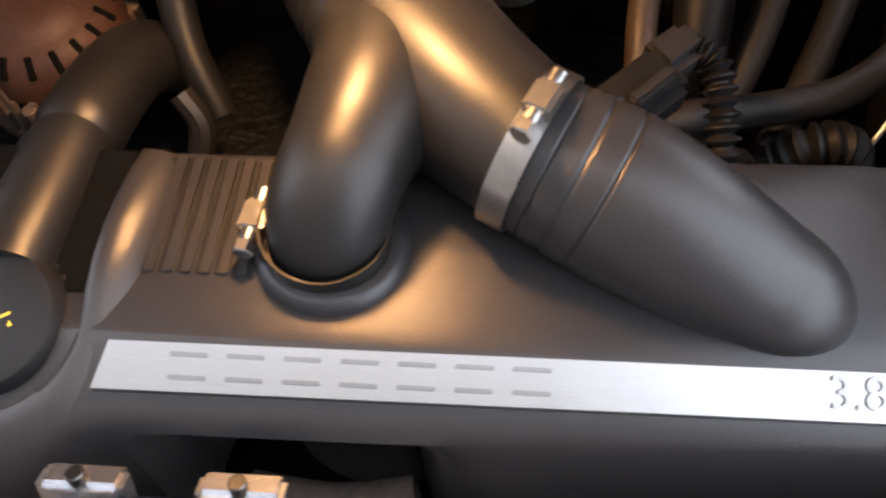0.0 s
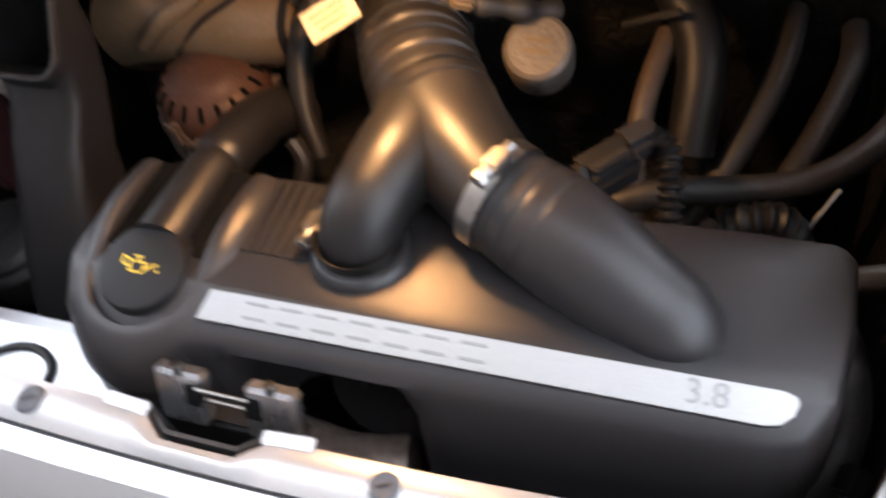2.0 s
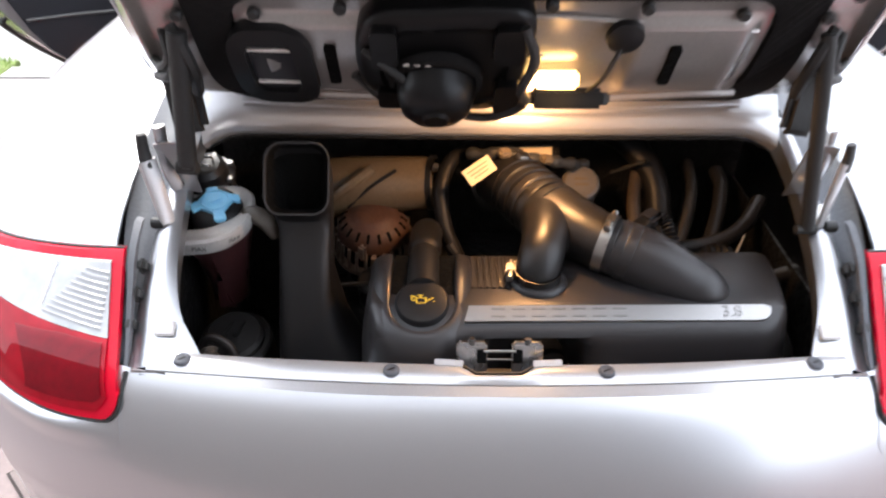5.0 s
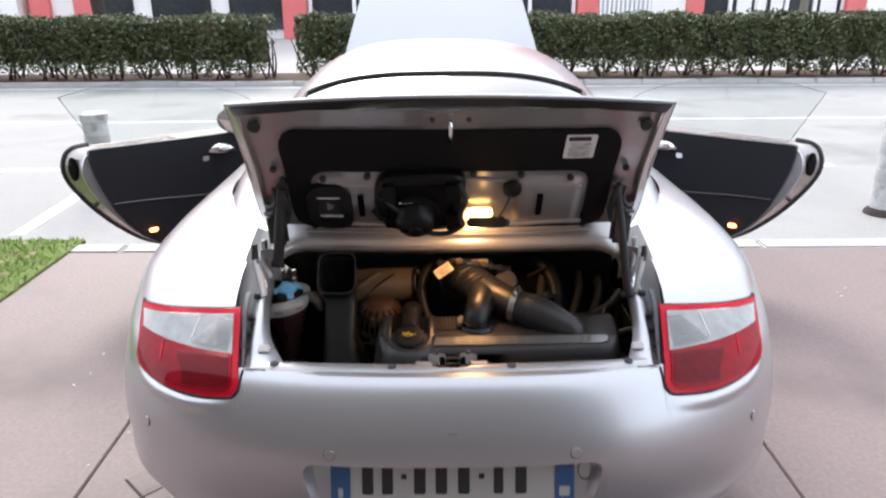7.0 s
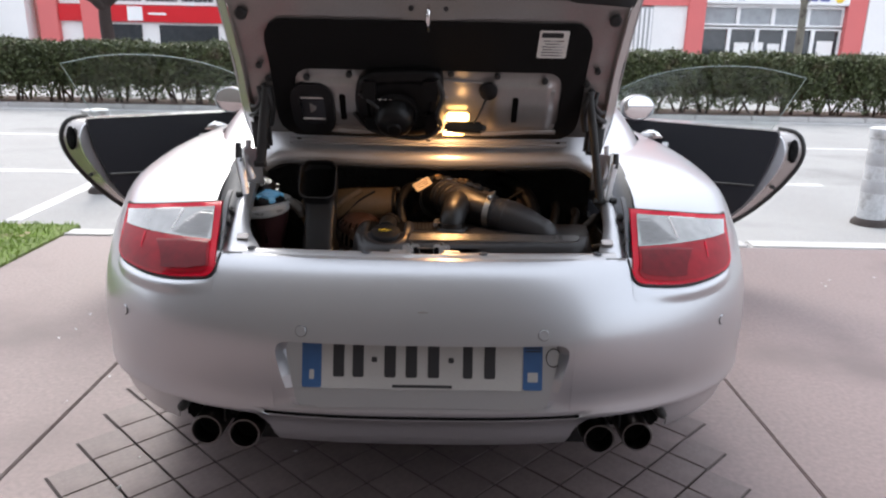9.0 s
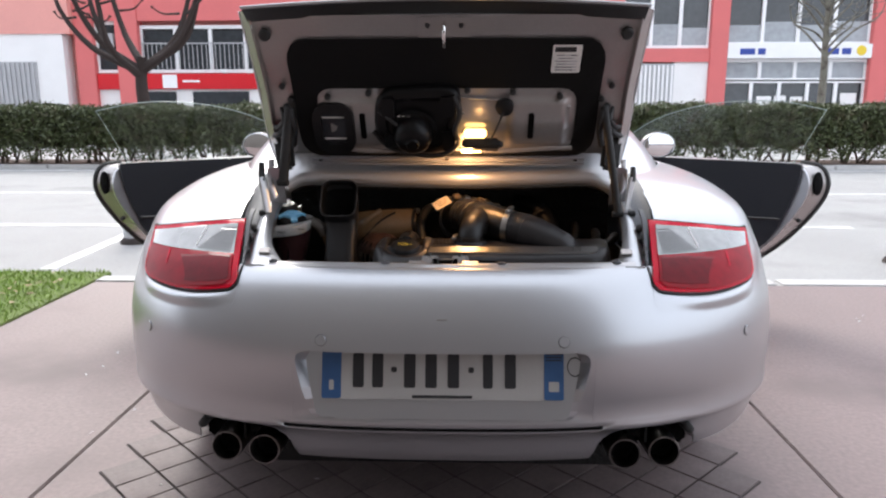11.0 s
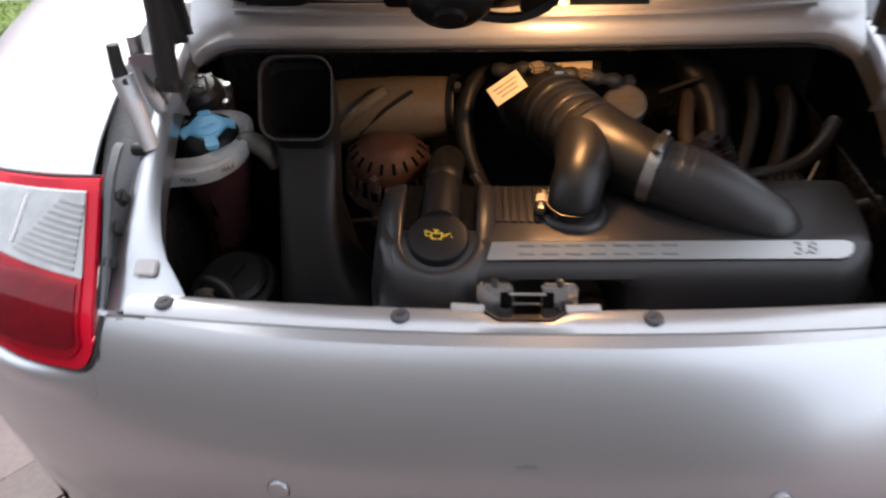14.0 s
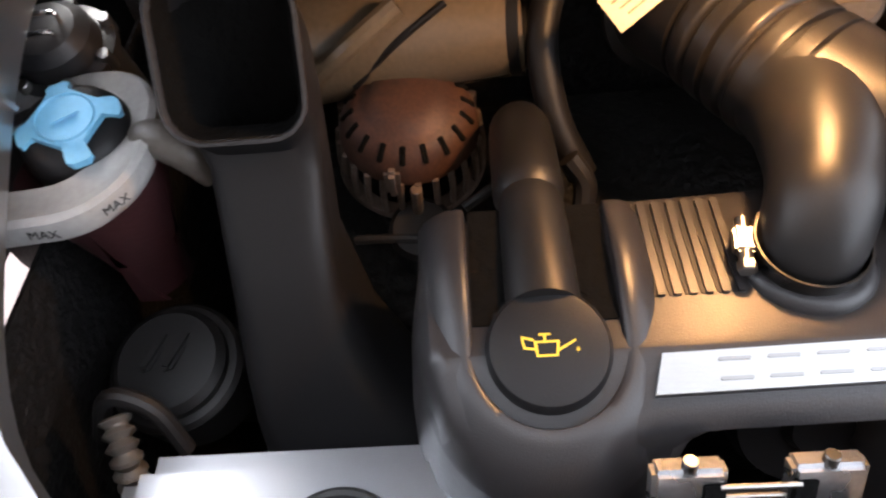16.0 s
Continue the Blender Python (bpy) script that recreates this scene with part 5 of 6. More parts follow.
    part("strut_end", rod((s * 0.392, 0.283, 0.908), (s * 0.420, 0.287, 0.908), 0.009) if s < 0 else rod((0.404, 0.255, 0.836), (0.432, 0.255, 0.836), 0.007), RUBBER, lid)

# ---- doors, open ----
def door(s):
    hx, hy = s * 0.80, 2.72
    d, nrm = Vector((s * 0.797, -0.604, 0)), Vector((s * 0.604, 0.797, 0))
    def on_door(u, z, n):
        return Vector((hx, hy, 0)) + d * u + nrm * n + Vector((0, 0, z - 0.035))
    edge = [(0.0, 0.25), (0.45, 0.25), (0.70, 0.265), (0.85, 0.31), (0.97, 0.40), (1.08, 0.52), (1.16, 0.64), (1.19, 0.72), (1.185, 0.78), (1.155, 0.825), (1.09, 0.842), (0.9, 0.846), (0.5, 0.85), (0.0, 0.85)]
    line = [(q.x, q.y) for q in curve_points([(a, b, 0) for a, b in edge], 5)]
    dr = part("door", plate_mesh(line, 0.15, lambda u, z, h: on_door(u - (0.0 if h > 0.07 else 0.045 * max(0, (u - 0.55) / 0.6)), z, h)), SILVER, car, "open silver door with dark inner trim", 40)
    jamb = [(q[0], q[1]) for q in line if q[0] > 0.60]
    bm = bmesh.new()
    prev = None
    for u, z in jamb:
        a, b = bm.verts.new(on_door(u + 0.004, z, 0.132)), bm.verts.new(on_door(u + 0.004 - 0.045 * max(0, (u - 0.55) / 0.6), z, 0.012))
        if prev:
            bm.faces.new((prev[0], prev[1], b, a))
        prev = (a, b)
    part("jamb_face", bm, SILVER_SHADED, dr, "taupe-silver door jamb")
    part("edge_seal", tube([on_door(u + 0.006, z, 0.146) for u, z in jamb if z < 0.838 or u > 1.06], 0.015, 8, 2), RUBBER, dr)
    part("latch_hole", lathe([(0, 0.004), (0.040, 0.004), (0.046, 0.0), (0.046, -0.004), (0, -0.004)], frame_to(on_door(1.172, 0.752, 0.066), on_door(1.322, 0.76, 0.016)) @ Matrix.Diagonal((0.9, 1.25, 1, 1)), 24), SOOT_SHADE, dr)
    part("jamb_plug", rbox((0.03, 0.012, 0.03), frame_to(on_door(1.098, 0.565, 0.066), on_door(1.25, 0.45, 0.016)), 0.004), RUBBER, dr)
    trim_line = [(0.0, 0.256), (0.45, 0.256), (0.68, 0.272), (0.82, 0.315), (0.93, 0.40), (0.985, 0.46), (1.03, 0.535), (1.07, 0.64), (1.095, 0.72), (1.108, 0.79), (1.112, 0.838), (1.104, 0.850), (1.06, 0.852), (0.0, 0.854)]
    part("inner_trim", plate_mesh(trim_line, 0.04, lambda u, z, h: on_door(u, z, -0.036 + h)), TRIM, dr, "dark leather inner trim")
    part("trim_line", tube([on_door(u, z, -0.038) for u, z in ((0.1, 0.53), (0.4, 0.538), (0.65, 0.553), (0.85, 0.570), (1.035, 0.578))], 0.0055, 8, 5), DARKSTEEL, dr, "satin strip along the trim")
    part("release_handle", tube([on_door(0.405, 0.766, -0.045), on_door(0.46, 0.782, -0.062), on_door(0.51, 0.784, -0.060), on_door(0.548, 0.776, -0.042)], lambda q: 0.010 + 0.020 * math.sin(math.pi * q), 12, 6), CHROME, dr, "chrome release handle")
    part("lock_switch", rbox((0.034, 0.012, 0.026), Matrix.Translation(on_door(0.565, 0.738, -0.040)) @ pose(0, 0, 0, 0, 0, -37 * s), 0.004), CHROME, dr)
    part("courtesy_lamp", rbox((0.042, 0.012, 0.022), Matrix.Translation(on_door(0.872, 0.414, -0.040)) @ pose(0, 0, 0, 0, 0, -37 * s), 0.005), RED_BULB, dr, "lit red door lamp")
    pane_line = [(0.10, 0.84), (0.20, 0.955), (0.38, 1.06), (0.60, 1.125), (0.82, 1.15), (1.02, 1.145), (1.20, 1.108), (1.13, 0.98), (1.055, 0.84)]
    top = [(q.x, q.y) for q in curve_points([(a, b, 0) for a, b in pane_line[:7]], 5)] + pane_line[7:]
    pane = part("door_window", plate_mesh(top, 0.004, lambda u, z, h: on_door(u, z, 0.03 + h - 0.33 * (z - 0.84))), GLASS, dr, "frameless clear side window")
    pane.visible_shadow = False
    for run in ([q for q in top[:31]], [(1.20, 1.108), (1.13, 0.98), (1.055, 0.84)]):
        part("pane_edge", tube([on_door(u, z, 0.032 - 0.33 * (z - 0.84)) for u, z in run], 0.0022, 6, 2), GLASS_EDGE, pane)
    mir = part("mirror_housing", lathe([(0, 0.075), (0.045, 0.07), (0.075, 0.045), (0.088, 0.0), (0.086, -0.03), (0.080, -0.034), (0, -0.034)],
               Matrix.Translation((s * 1.085, 2.46, 0.885)) @ pose(0, 0, 0, -90, 0, s * 6) @ Matrix.Diagonal((1.05, 0.78, 1, 1)), 32), SILVER, dr, "silver wing mirror")
    part("mirror_glass", lathe([(0, -0.0355), (0.074, -0.0355), (0.078, -0.034)], Matrix.Translation((s * 1.085, 2.46, 0.885)) @ pose(0, 0, 0, -90, 0, s * 6) @ Matrix.Diagonal((1.05, 0.78, 1, 1)), 32), MIRROR, mir, "mirror glass")
    part("mirror_foot", tube([(s * 1.01, 2.51, 0.82), (s * 1.03, 2.49, 0.85), (s * 1.07, 2.47, 0.87)], 0.022, 10, 5), SILVER, mir)


door(-1)
door(1)


# ---- engine bay ----
def top_z(x, y):
    return 0.7540 + 0.45 * (y - 0.1465) if y < 0.1765 else 0.7675


OUT = [(-0.055, 0.283), (-0.045, 0.289), (0.06, 0.292), (0.20, 0.298), (0.34, 0.304), (0.392, 0.303), (0.401, 0.290), (0.395, 0.23), (0.383, 0.175), (0.370, 0.154), (0.344, 0.146), (0.24, 0.142), (0.10, 0.138), (0.0, 0.137), (-0.040, 0.1355), (-0.058, 0.130),
       (-0.074, 0.1205), (-0.098, 0.116), (-0.128, 0.123), (-0.154, 0.147), (-0.166, 0.185), (-0.168, 0.235), (-0.166, 0.268), (-0.156, 0.281), (-0.128, 0.283), (-0.10, 0.280), (-0.065, 0.280)]


def engine_cover():
    bm = bmesh.new()
    loop = resample(OUT, 150)
    c = Vector((0.11, 0.21))
    n = len(loop)
    nor = []
    for k in range(n):
        a, b = Vector(loop[k - 1]), Vector(loop[(k + 1) % n])
        t = (b - a).normalized()
        q = Vector((t.y, -t.x))
        if (Vector(loop[k]) - c).dot(q) < 0:
            q = -q
        nor.append(q)
    nor = [sum((nor[(k + d) % n] for d in range(-4, 5)), Vector((0, 0))).normalized() for k in range(n)]
    rings = []
    for off, dz in ((-0.010, 0.0), (-0.004, -0.0015), (0.0, -0.006), (0.004, -0.018), (0.014, -0.075), (0.018, -0.15)):
        row = []
        for (x, y), q in zip(loop, nor):
            arch = 1 / (1 + math.exp(-(x + 0.016) / 0.006)) * 1 / (1 + math.exp((x - 0.112) / 0.008)) if y < 0.2 else 0.0
            deep = max(0.0, min(1.0, (-dz - 0.012) / 0.03))
            o = off - 0.075 * arch * deep
            row.append(bm.verts.new((x + q.x * o, y + q.y * o, dz)))
        rings.append(row)
    for a, b in zip(rings, rings[1:]):
        for k in range(n):
            bm.faces.new((a[k], a[(k + 1) % n], b[(k + 1) % n], b[k]))
    bm.faces.new(rings[0])
    bmesh.ops.bisect_plane(bm, geom=bm.verts[:] + bm.edges[:] + bm.faces[:], plane_co=(0, 0.1765, 0), plane_no=(0, 1, 0))
    for v in bm.verts:
        v.co.z += top_z(v.co.x, max(0.12, v.co.y))
    return bm


cover = part("engine_cover", engine_cover(), COVER, car, "dark grey moulded engine cover", 30)
on_cover = lambda u, v, h: Vector((u, v, top_z(u, v) + h))
STRIP = [(-0.040, 0.1512), (-0.034, 0.1715), (0.350, 0.1755), (0.3575, 0.1735), (0.3590, 0.170), (0.3565, 0.163), (0.350, 0.1572), (0.340, 0.1552)]
strip_a = part("badge_strip", plate_mesh(STRIP, 0.004, on_cover), ALU, cover, "brushed aluminium strip with embossed marks")
for k in range(7):
    x = 0.004 + 0.0262 * k
    for dy in (0.0048, -0.0048):
        part("embossed_bar", plate_mesh(shaped(rrect(0.018, 0.0018, 0.0008, 1), x, 0.1622 + dy + 0.010 * x), 0.0046, on_cover), ALU_MARK, strip_a)
words("engine_size", "3.8", 0.022, Matrix.Translation(on_cover(0.307, 0.1655, 0.0046)) @ pose(0, 0, 0, 24.2, 0, 1), ALU_MARK, strip_a)
for k in range(6):
    x = -0.030 + 0.0092 * k
    # Dark strip laid on top, painting the shade of a slit
    part("slit_shade", plate_mesh([(x - 0.0012, 0.210), (x + 0.0012, 0.210), (x + 0.0012 - 0.002, 0.281), (x - 0.0012 - 0.002, 0.281)], 0.0007, on_cover), BLACK, cover)
    part("cover_rib", plate_mesh(shaped(rrect(0.0046, 0.072, 0.001, 2), x + 0.0036, 0.2455), 0.0022, on_cover), COVER, cover)
part("outlet_flange", lathe([(0.030, 0.006), (0.034, 0.006), (0.037, 0.004), (0.039, 0.0005), (0.040, -0.004)], Matrix.Translation((0.062, 0.229, 0.7685)), 40), COVER, cover)
# oil filler
CAP_M = Matrix.Translation((-0.095, 0.180, 0.764)) @ pose(0, 0, 0, 16)
# Black ring paints the shade in the gap round the cap
part("filler_gap", lathe([(0.036, -0.020), (0.0375, -0.014), (0.0419, -0.013), (0.0419, -0.004)], CAP_M, 48), SOOT_SHADE, cover)
BAND = [(0.0420, -0.016), (0.0425, 0.0015), (0.0440, 0.0042), (0.0480, 0.0048), (0.054, 0.003), (0.062, -0.004), (0.069, -0.015), (0.074, -0.032)]


def filler_band():
    """runs from one end of the pipe's slot round the cap to the other end"""
    bm = bmesh.new()
    path = [((-1, 0), y) for y in (0.284, 0.270, 0.25, 0.23, 0.21, 0.195)] + [((-math.cos(a), -math.sin(a)), 0.180) for a in np.linspace(0, math.pi, 33)] + [((1, 0), y) for y in (0.195, 0.21, 0.23, 0.25, 0.270, 0.284)]
    rows = []
    for (dx, dy), y0 in path:
        row = []
        back = max(0.0, (y0 - 0.18) / 0.104)
        for d, h in BAND:
            x, y = -0.095 + dx * (d + 0.002 * back), y0 + dy * d
            lift = 0.764 + 0.287 * (y - 0.180) * (1 - back) + 0.0046 * min(1.0, back * 3)
            row.append(bm.verts.new((x, y, lift + h * (1 - 0.45 * back))))
        rows.append(row)
    for a, b in zip(rows, rows[1:]):
        for k in range(len(BAND) - 1):
            bm.faces.new((a[k], a[k + 1], b[k + 1], b[k]))
    return bm


part("filler_rim", filler_band(), COVER, cover, "smooth raised band round the filler cap and pipe", 60)
cap = part("oil_cap", lathe([(0, 0.011), (0.026, 0.0105), (0.033, 0.009), (0.0355, 0.005), (0.0365, -0.004), (0.0375, -0.02), (0, -0.02)], CAP_M, 48), BLACK, car, "black oil filler cap with a yellow oil can symbol")
for k in range(28):
    a = 2 * math.pi * k / 28
    part("grip", rbox((0.0025, 0.0045, 0.014), CAP_M @ pose(0.0368 * math.cos(a), 0.0368 * math.sin(a), -0.008, 0, 0, math.degrees(a)), 0.001, 1), BLACK, cap)
sym = lambda u, v, h: CAP_M @ Vector((u, v, 0.0108 + h))
part("oil_can", ring_mesh([(-0.0085, 0.003), (0.006, 0.003), (0.0045, -0.006), (-0.0075, -0.006)], [(-0.0068, 0.0018), (0.0042, 0.0018), (0.0034, -0.0048), (-0.0062, -0.0048)], 0.0004, sym), YELLOW, cap)
for line in ([(0.0045, -0.002), (0.0145, 0.0032), (0.0150, 0.0022), (0.0050, -0.0034)], [(-0.0085, 0.003), (-0.0155, 0.0050), (-0.0152, 0.0062), (-0.0080, 0.0042)], [(-0.0155, 0.0062), (-0.0143, 0.0062), (-0.0132, 0.0), (-0.0146, 0.0)],
             [(-0.0145, 0.0), (-0.008, -0.001), (-0.008, -0.0022), (-0.0145, -0.0012)], [(-0.003, 0.003), (-0.0015, 0.003), (-0.0015, 0.0062), (-0.003, 0.0062)], [(-0.0055, 0.0060), (0.001, 0.0060), (0.001, 0.0072), (-0.0055, 0.0072)], [(0.0155, -0.001), (0.0168, -0.003), (0.0155, -0.004), (0.0146, -0.003)]):
    part("can_stroke", plate_mesh(line, 0.0004, sym), YELLOW, cap)
# Black plate on the cover paints a shaded slot round the pipe
part("channel_shade", plate_mesh([(-0.137, 0.196), (-0.053, 0.196), (-0.053, 0.2835), (-0.137, 0.2835)], 0.0012, on_cover), SOOT_SHADE, cover)
pipe = part("filler_pipe", tube([(-0.095, 0.205, 0.766), (-0.095, 0.25, 0.764), (-0.095, 0.32, 0.757), (-0.094, 0.385, 0.738), (-0.09, 0.43, 0.700)], lambda q: 0.0225 + (0.0018 if q > 0.42 else 0) - (0.0015 if 0.40 < q < 0.43 else 0), 24, 12), HOSE, car, "black oil filler pipe")
# intake bellows, elbow and horn
def ribs(q):
    base = 0.050 - 0.002 * q
    if 0.26 < q < 0.62:
        ph = (q - 0.26) / 0.36 * 5
        return base - 0.0075 * max(0.0, math.cos(2 * math.pi * ph)) ** 6
    return base - (0.010 * (q - 0.62) / 0.38 if q > 0.62 else 0)


intake = part("intake_hose", tube([(0.028, 0.476, 0.790), (0.046, 0.428, 0.802), (0.066, 0.386, 0.803), (0.092, 0.342, 0.801), (0.123, 0.303, 0.802), (0.160, 0.266, 0.802)], ribs, 36, 26), HOSE, car, "ribbed black rubber intake hose with elbow", 50)
part("elbow", tube([(0.074, 0.372, 0.802), (0.083, 0.328, 0.803), (0.077, 0.285, 0.806), (0.068, 0.252, 0.802), (0.062, 0.235, 0.788), (0.0595, 0.2295, 0.768)], lambda q: 0.046 - 0.012 * min(1, q * 1.8) - 0.0045 * q, 36, 10), HOSE, intake, "smooth elbow")
def horn_r(q):
    r = 0.0385 + 0.004 * math.sin(math.pi * min(1, q * 1.3)) - 0.005 * q * q
    for c in (0.10, 0.19, 0.28):
        if abs(q - c) < 0.006:
            r -= 0.0012
    return r if q < 0.80 else r * math.sqrt(max(0.02, 1 - ((q - 0.80) / 0.20) ** 2))


part("intake_horn", tube([(0.155, 0.270, 0.802), (0.20, 0.250, 0.793), (0.25, 0.228, 0.776), (0.315, 0.203, 0.748)], horn_r, 40, 50), COVER, cover, "tapering intake horn moulded into the cover", 60)


def hose_clamp(centre, axis, r, screw_at, band):
    m = frame_to(centre, Vector(centre) + Vector(axis))
    cl = part("hose_clamp", lathe([(r, -0.007), (r + 0.0014, -0.007), (r + 0.0014, 0.007), (r, 0.007), (r, -0.007)], m, 40), band, intake, "steel worm-drive hose clamp")
    a = radians(screw_at)
    q = m @ Vector(((r + 0.005) * math.cos(a), (r + 0.005) * math.sin(a), 0))
    t = (m.to_3x3() @ Vector((-math.sin(a), math.cos(a), 0))).normalized()
    part("clamp_housing", rbox((0.013, 0.010, 0.018), frame_to(q, q + t), 0.002), STEEL, cl)
    part("clamp_screw", rod(q - t * 0.016, q + t * 0.015, 0.0042), STEEL, cl)
    part("screw_head", rod(q + t * 0.014, q + t * 0.021, 0.0058, None, 6), STEEL, cl)


hose_clamp((0.157, 0.269, 0.802), (0.048, -0.024, -0.006), 0.0405, 100, STEEL)
hose_clamp((0.060, 0.2305, 0.781), (0, -0.10, 1), 0.0312, 172, DARKSTEEL)
tag_m = Matrix.Translation((-0.0143, 0.402, 0.842)) @ pose(0, 0, 0, 46, 0, 0) @ pose(0, 0, 0, 0, 0, 35)
tag_p = part("paper_tag", rbox((0.048, 0.027, 0.0012), tag_m, 0.0004), TAG, intake, "cream paper tag with faint print")
for k in range(3):
    part("tag_line", rbox((0.036 - 0.005 * k, 0.0015, 0.0003), tag_m @ pose(0, 0.006 - 0.006 * k, 0.0009)), PLENUM, tag_p)

# air duct with a squared mouth
def duct_loop(cx, rear, z, w, d, tilt, r):
    m = Matrix.Translation((cx, rear + d / 2, z)) @ pose(0, 0, 0, tilt)
    return [m @ Vector((a, b, 0)) for a, b in resample(rrect(w, d, r, 5), 40)]


def loft(loops, bm=None):
    bm = bm or bmesh.new()
    rows = [[bm.verts.new(p) for p in lp] for lp in loops]
    n = len(loops[0])
    for a, b in zip(rows, rows[1:]):
        for k in range(n):
            bm.faces.new((a[k], a[(k + 1) % n], b[(k + 1) % n], b[k]))
    return bm


# sections from the mouth down: x, rear edge, height, width, depth, tilt, corner
DUCT = [(-0.277, 0.2865, 0.8625, 0.092, 0.103, 55, 0.024), (-0.276, 0.293, 0.855, 0.091, 0.100, 53, 0.024), (-0.273, 0.303, 0.836, 0.086, 0.094, 46, 0.024), (-0.270, 0.299, 0.805, 0.077, 0.090, 30, 0.022), (-0.269, 0.277, 0.770, 0.074, 0.092, 14, 0.020),
        (-0.269, 0.249, 0.72, 0.074, 0.09, 6, 0.018), (-0.259, 0.217, 0.672, 0.096, 0.09, 2, 0.024), (-0.243, 0.190, 0.630, 0.128, 0.095, 0, 0.030), (-0.224, 0.166, 0.595, 0.158, 0.105, 0, 0.036), (-0.204, 0.146, 0.565, 0.165, 0.12, 0, 0.04), (-0.180, 0.136, 0.545, 0.14, 0.12, 0, 0.04)]
duct = part("air_duct", loft([duct_loop(*q) for q in DUCT]), BLACK, car, "black plastic air duct with a squared mouth", 45)


def mouth_loop(out, d):
    """a loop round the mouth, out metres wider, d metres down the throat"""
    m = Matrix.Translation((-0.277, 0.338, 0.8625)) @ pose(0, 0, 0, 55)
    return [m @ Vector((a, b, -d)) for a, b in resample(rrect(0.092 + 2 * out, 0.103 + 2 * out, 0.024 + out, 6), 40)]


part("duct_lip", loft([mouth_loop(0.0005, 0.004), mouth_loop(0.0015, 0.001), mouth_loop(0.001, -0.0012), mouth_loop(-0.0012, -0.0015), mouth_loop(-0.0025, 0.0005), mouth_loop(-0.003, 0.004)]), GLOSSY_LIP, duct, "lighter shiny lip of the mouth")
# Black inner sheet; the darkness down the throat is painted
part("throat_shade", loft([mouth_loop(-0.003, 0.003), mouth_loop(-0.009, 0.02), duct_loop(-0.272, 0.316, 0.822, 0.062, 0.064, 42, 0.016), duct_loop(-0.270, 0.308, 0.79, 0.056, 0.062, 24, 0.014), duct_loop(-0.269, 0.262, 0.72, 0.058, 0.07, 4, 0.012), duct_loop(-0.262, 0.228, 0.672, 0.07, 0.065, 2, 0.012), duct_loop(-0.245, 0.195, 0.615, 0.09, 0.07, 0, 0.012), duct_loop(-0.235, 0.20, 0.60, 0.01, 0.02, 0, 0.003)]), SOOT_SHADE, duct)

# coolant tank, blue cap, separator
tank = part("coolant_tank", loft([[Vector((-0.428 + a, 0.345 + b, z + 0.10 * b + 0.10 * a)) for a, b in resample(rrect(w, d, r, 6), 48)] for z, w, d, r in ((0.774, 0.140, 0.118, 0.050), (0.777, 0.154, 0.132, 0.056), (0.785, 0.160, 0.138, 0.058), (0.797, 0.160, 0.138, 0.058), (0.800, 0.150, 0.128, 0.05), (0.796, 0.13, 0.106, 0.042), (0.800, 0.10, 0.08, 0.038))]), TANK, car, "milky coolant tank with level marks", 45)
# Pink coolant with the surrounding shade mixed into its base colour
part("tank_lower", loft([[Vector((-0.405 + a, 0.345 + b, z)) for a, b in resample(rrect(w, d, 0.04, 6), 48)] for z, w, d in ((0.64, 0.05, 0.05), (0.70, 0.07, 0.07), (0.755, 0.092, 0.092), (0.780, 0.10, 0.104))]), SHADED_COOLANT, tank, "pinkish coolant in the lower tank, darkened as shaded")
words("level_mark", "MAX", 0.010, Matrix.Translation((-0.413, 0.2755, 0.7825)) @ pose(0, 0, 0, 84, 0, 0), INK, tank, 0.0002)
words("level_mark", "MAX", 0.009, Matrix.Translation((-0.3655, 0.2925, 0.789)) @ pose(0, 0, 0, 84, 0, 48), INK, tank, 0.0002)
CAPB = Matrix.Translation((-0.404, 0.352, 0.793)) @ pose(0, 0, 0, 14, 2, 12) @ Matrix.Scale(0.92, 4)
neck = part("tank_cap", lathe([(0.043, -0.01), (0.0435, 0.004), (0.041, 0.014), (0.037, 0.022), (0.030, 0.026), (0, 0.027)], CAPB, 36), BLACK, car, "light blue cross-shaped cap on a black base")
cross = []
for k in range(4):
    a = radians(90 * k + 12)
    for da, r in ((-36, 0.0235), (-17, 0.0265), (-15, 0.0365), (-8, 0.0385), (8, 0.0385), (15, 0.0365), (17, 0.0265), (36, 0.0235)):
        cross.append((r * math.cos(a + radians(da)), r * math.sin(a + radians(da))))
part("cap_cross", plate_mesh(cross, 0.012, lambda u, v, h: CAPB @ Vector((u, v, 0.020 + h * (1.0 if math.hypot(u, v) < 0.03 else 0.55)))), BLUE, neck, "light blue grip")
part("cap_ring", lathe([(0.020, 0.0318), (0.021, 0.0335), (0.022, 0.0318)], CAPB, 30), BLUE, neck)
part("cap_bar", rbox((0.022, 0.004, 0.002), CAPB @ pose(0, 0, 0.0325, 0, 0, 20), 0.0008), BLUE, neck)
part("tank_hose", tube([(-0.368, 0.352, 0.790), (-0.350, 0.345, 0.798), (-0.330, 0.338, 0.790), (-0.318, 0.338, 0.765)], lambda q: 0.010 + 0.004 * math.sin(math.pi * q), 12, 6), GREYCAP, car, "short grey pipe by the tank cap")
SEP = Matrix.Translation((-0.440, 0.440, 0.806)) @ pose(0, 0, 0, 16)
sep = part("oil_separator", lathe([(0.038, -0.08), (0.038, -0.004), (0.043, -0.002), (0.043, 0.006), (0.034, 0.008), (0.032, 0.022), (0.024, 0.030), (0, 0.032)], SEP, 40), SEPAR, car, "grey round separator with steel screws")
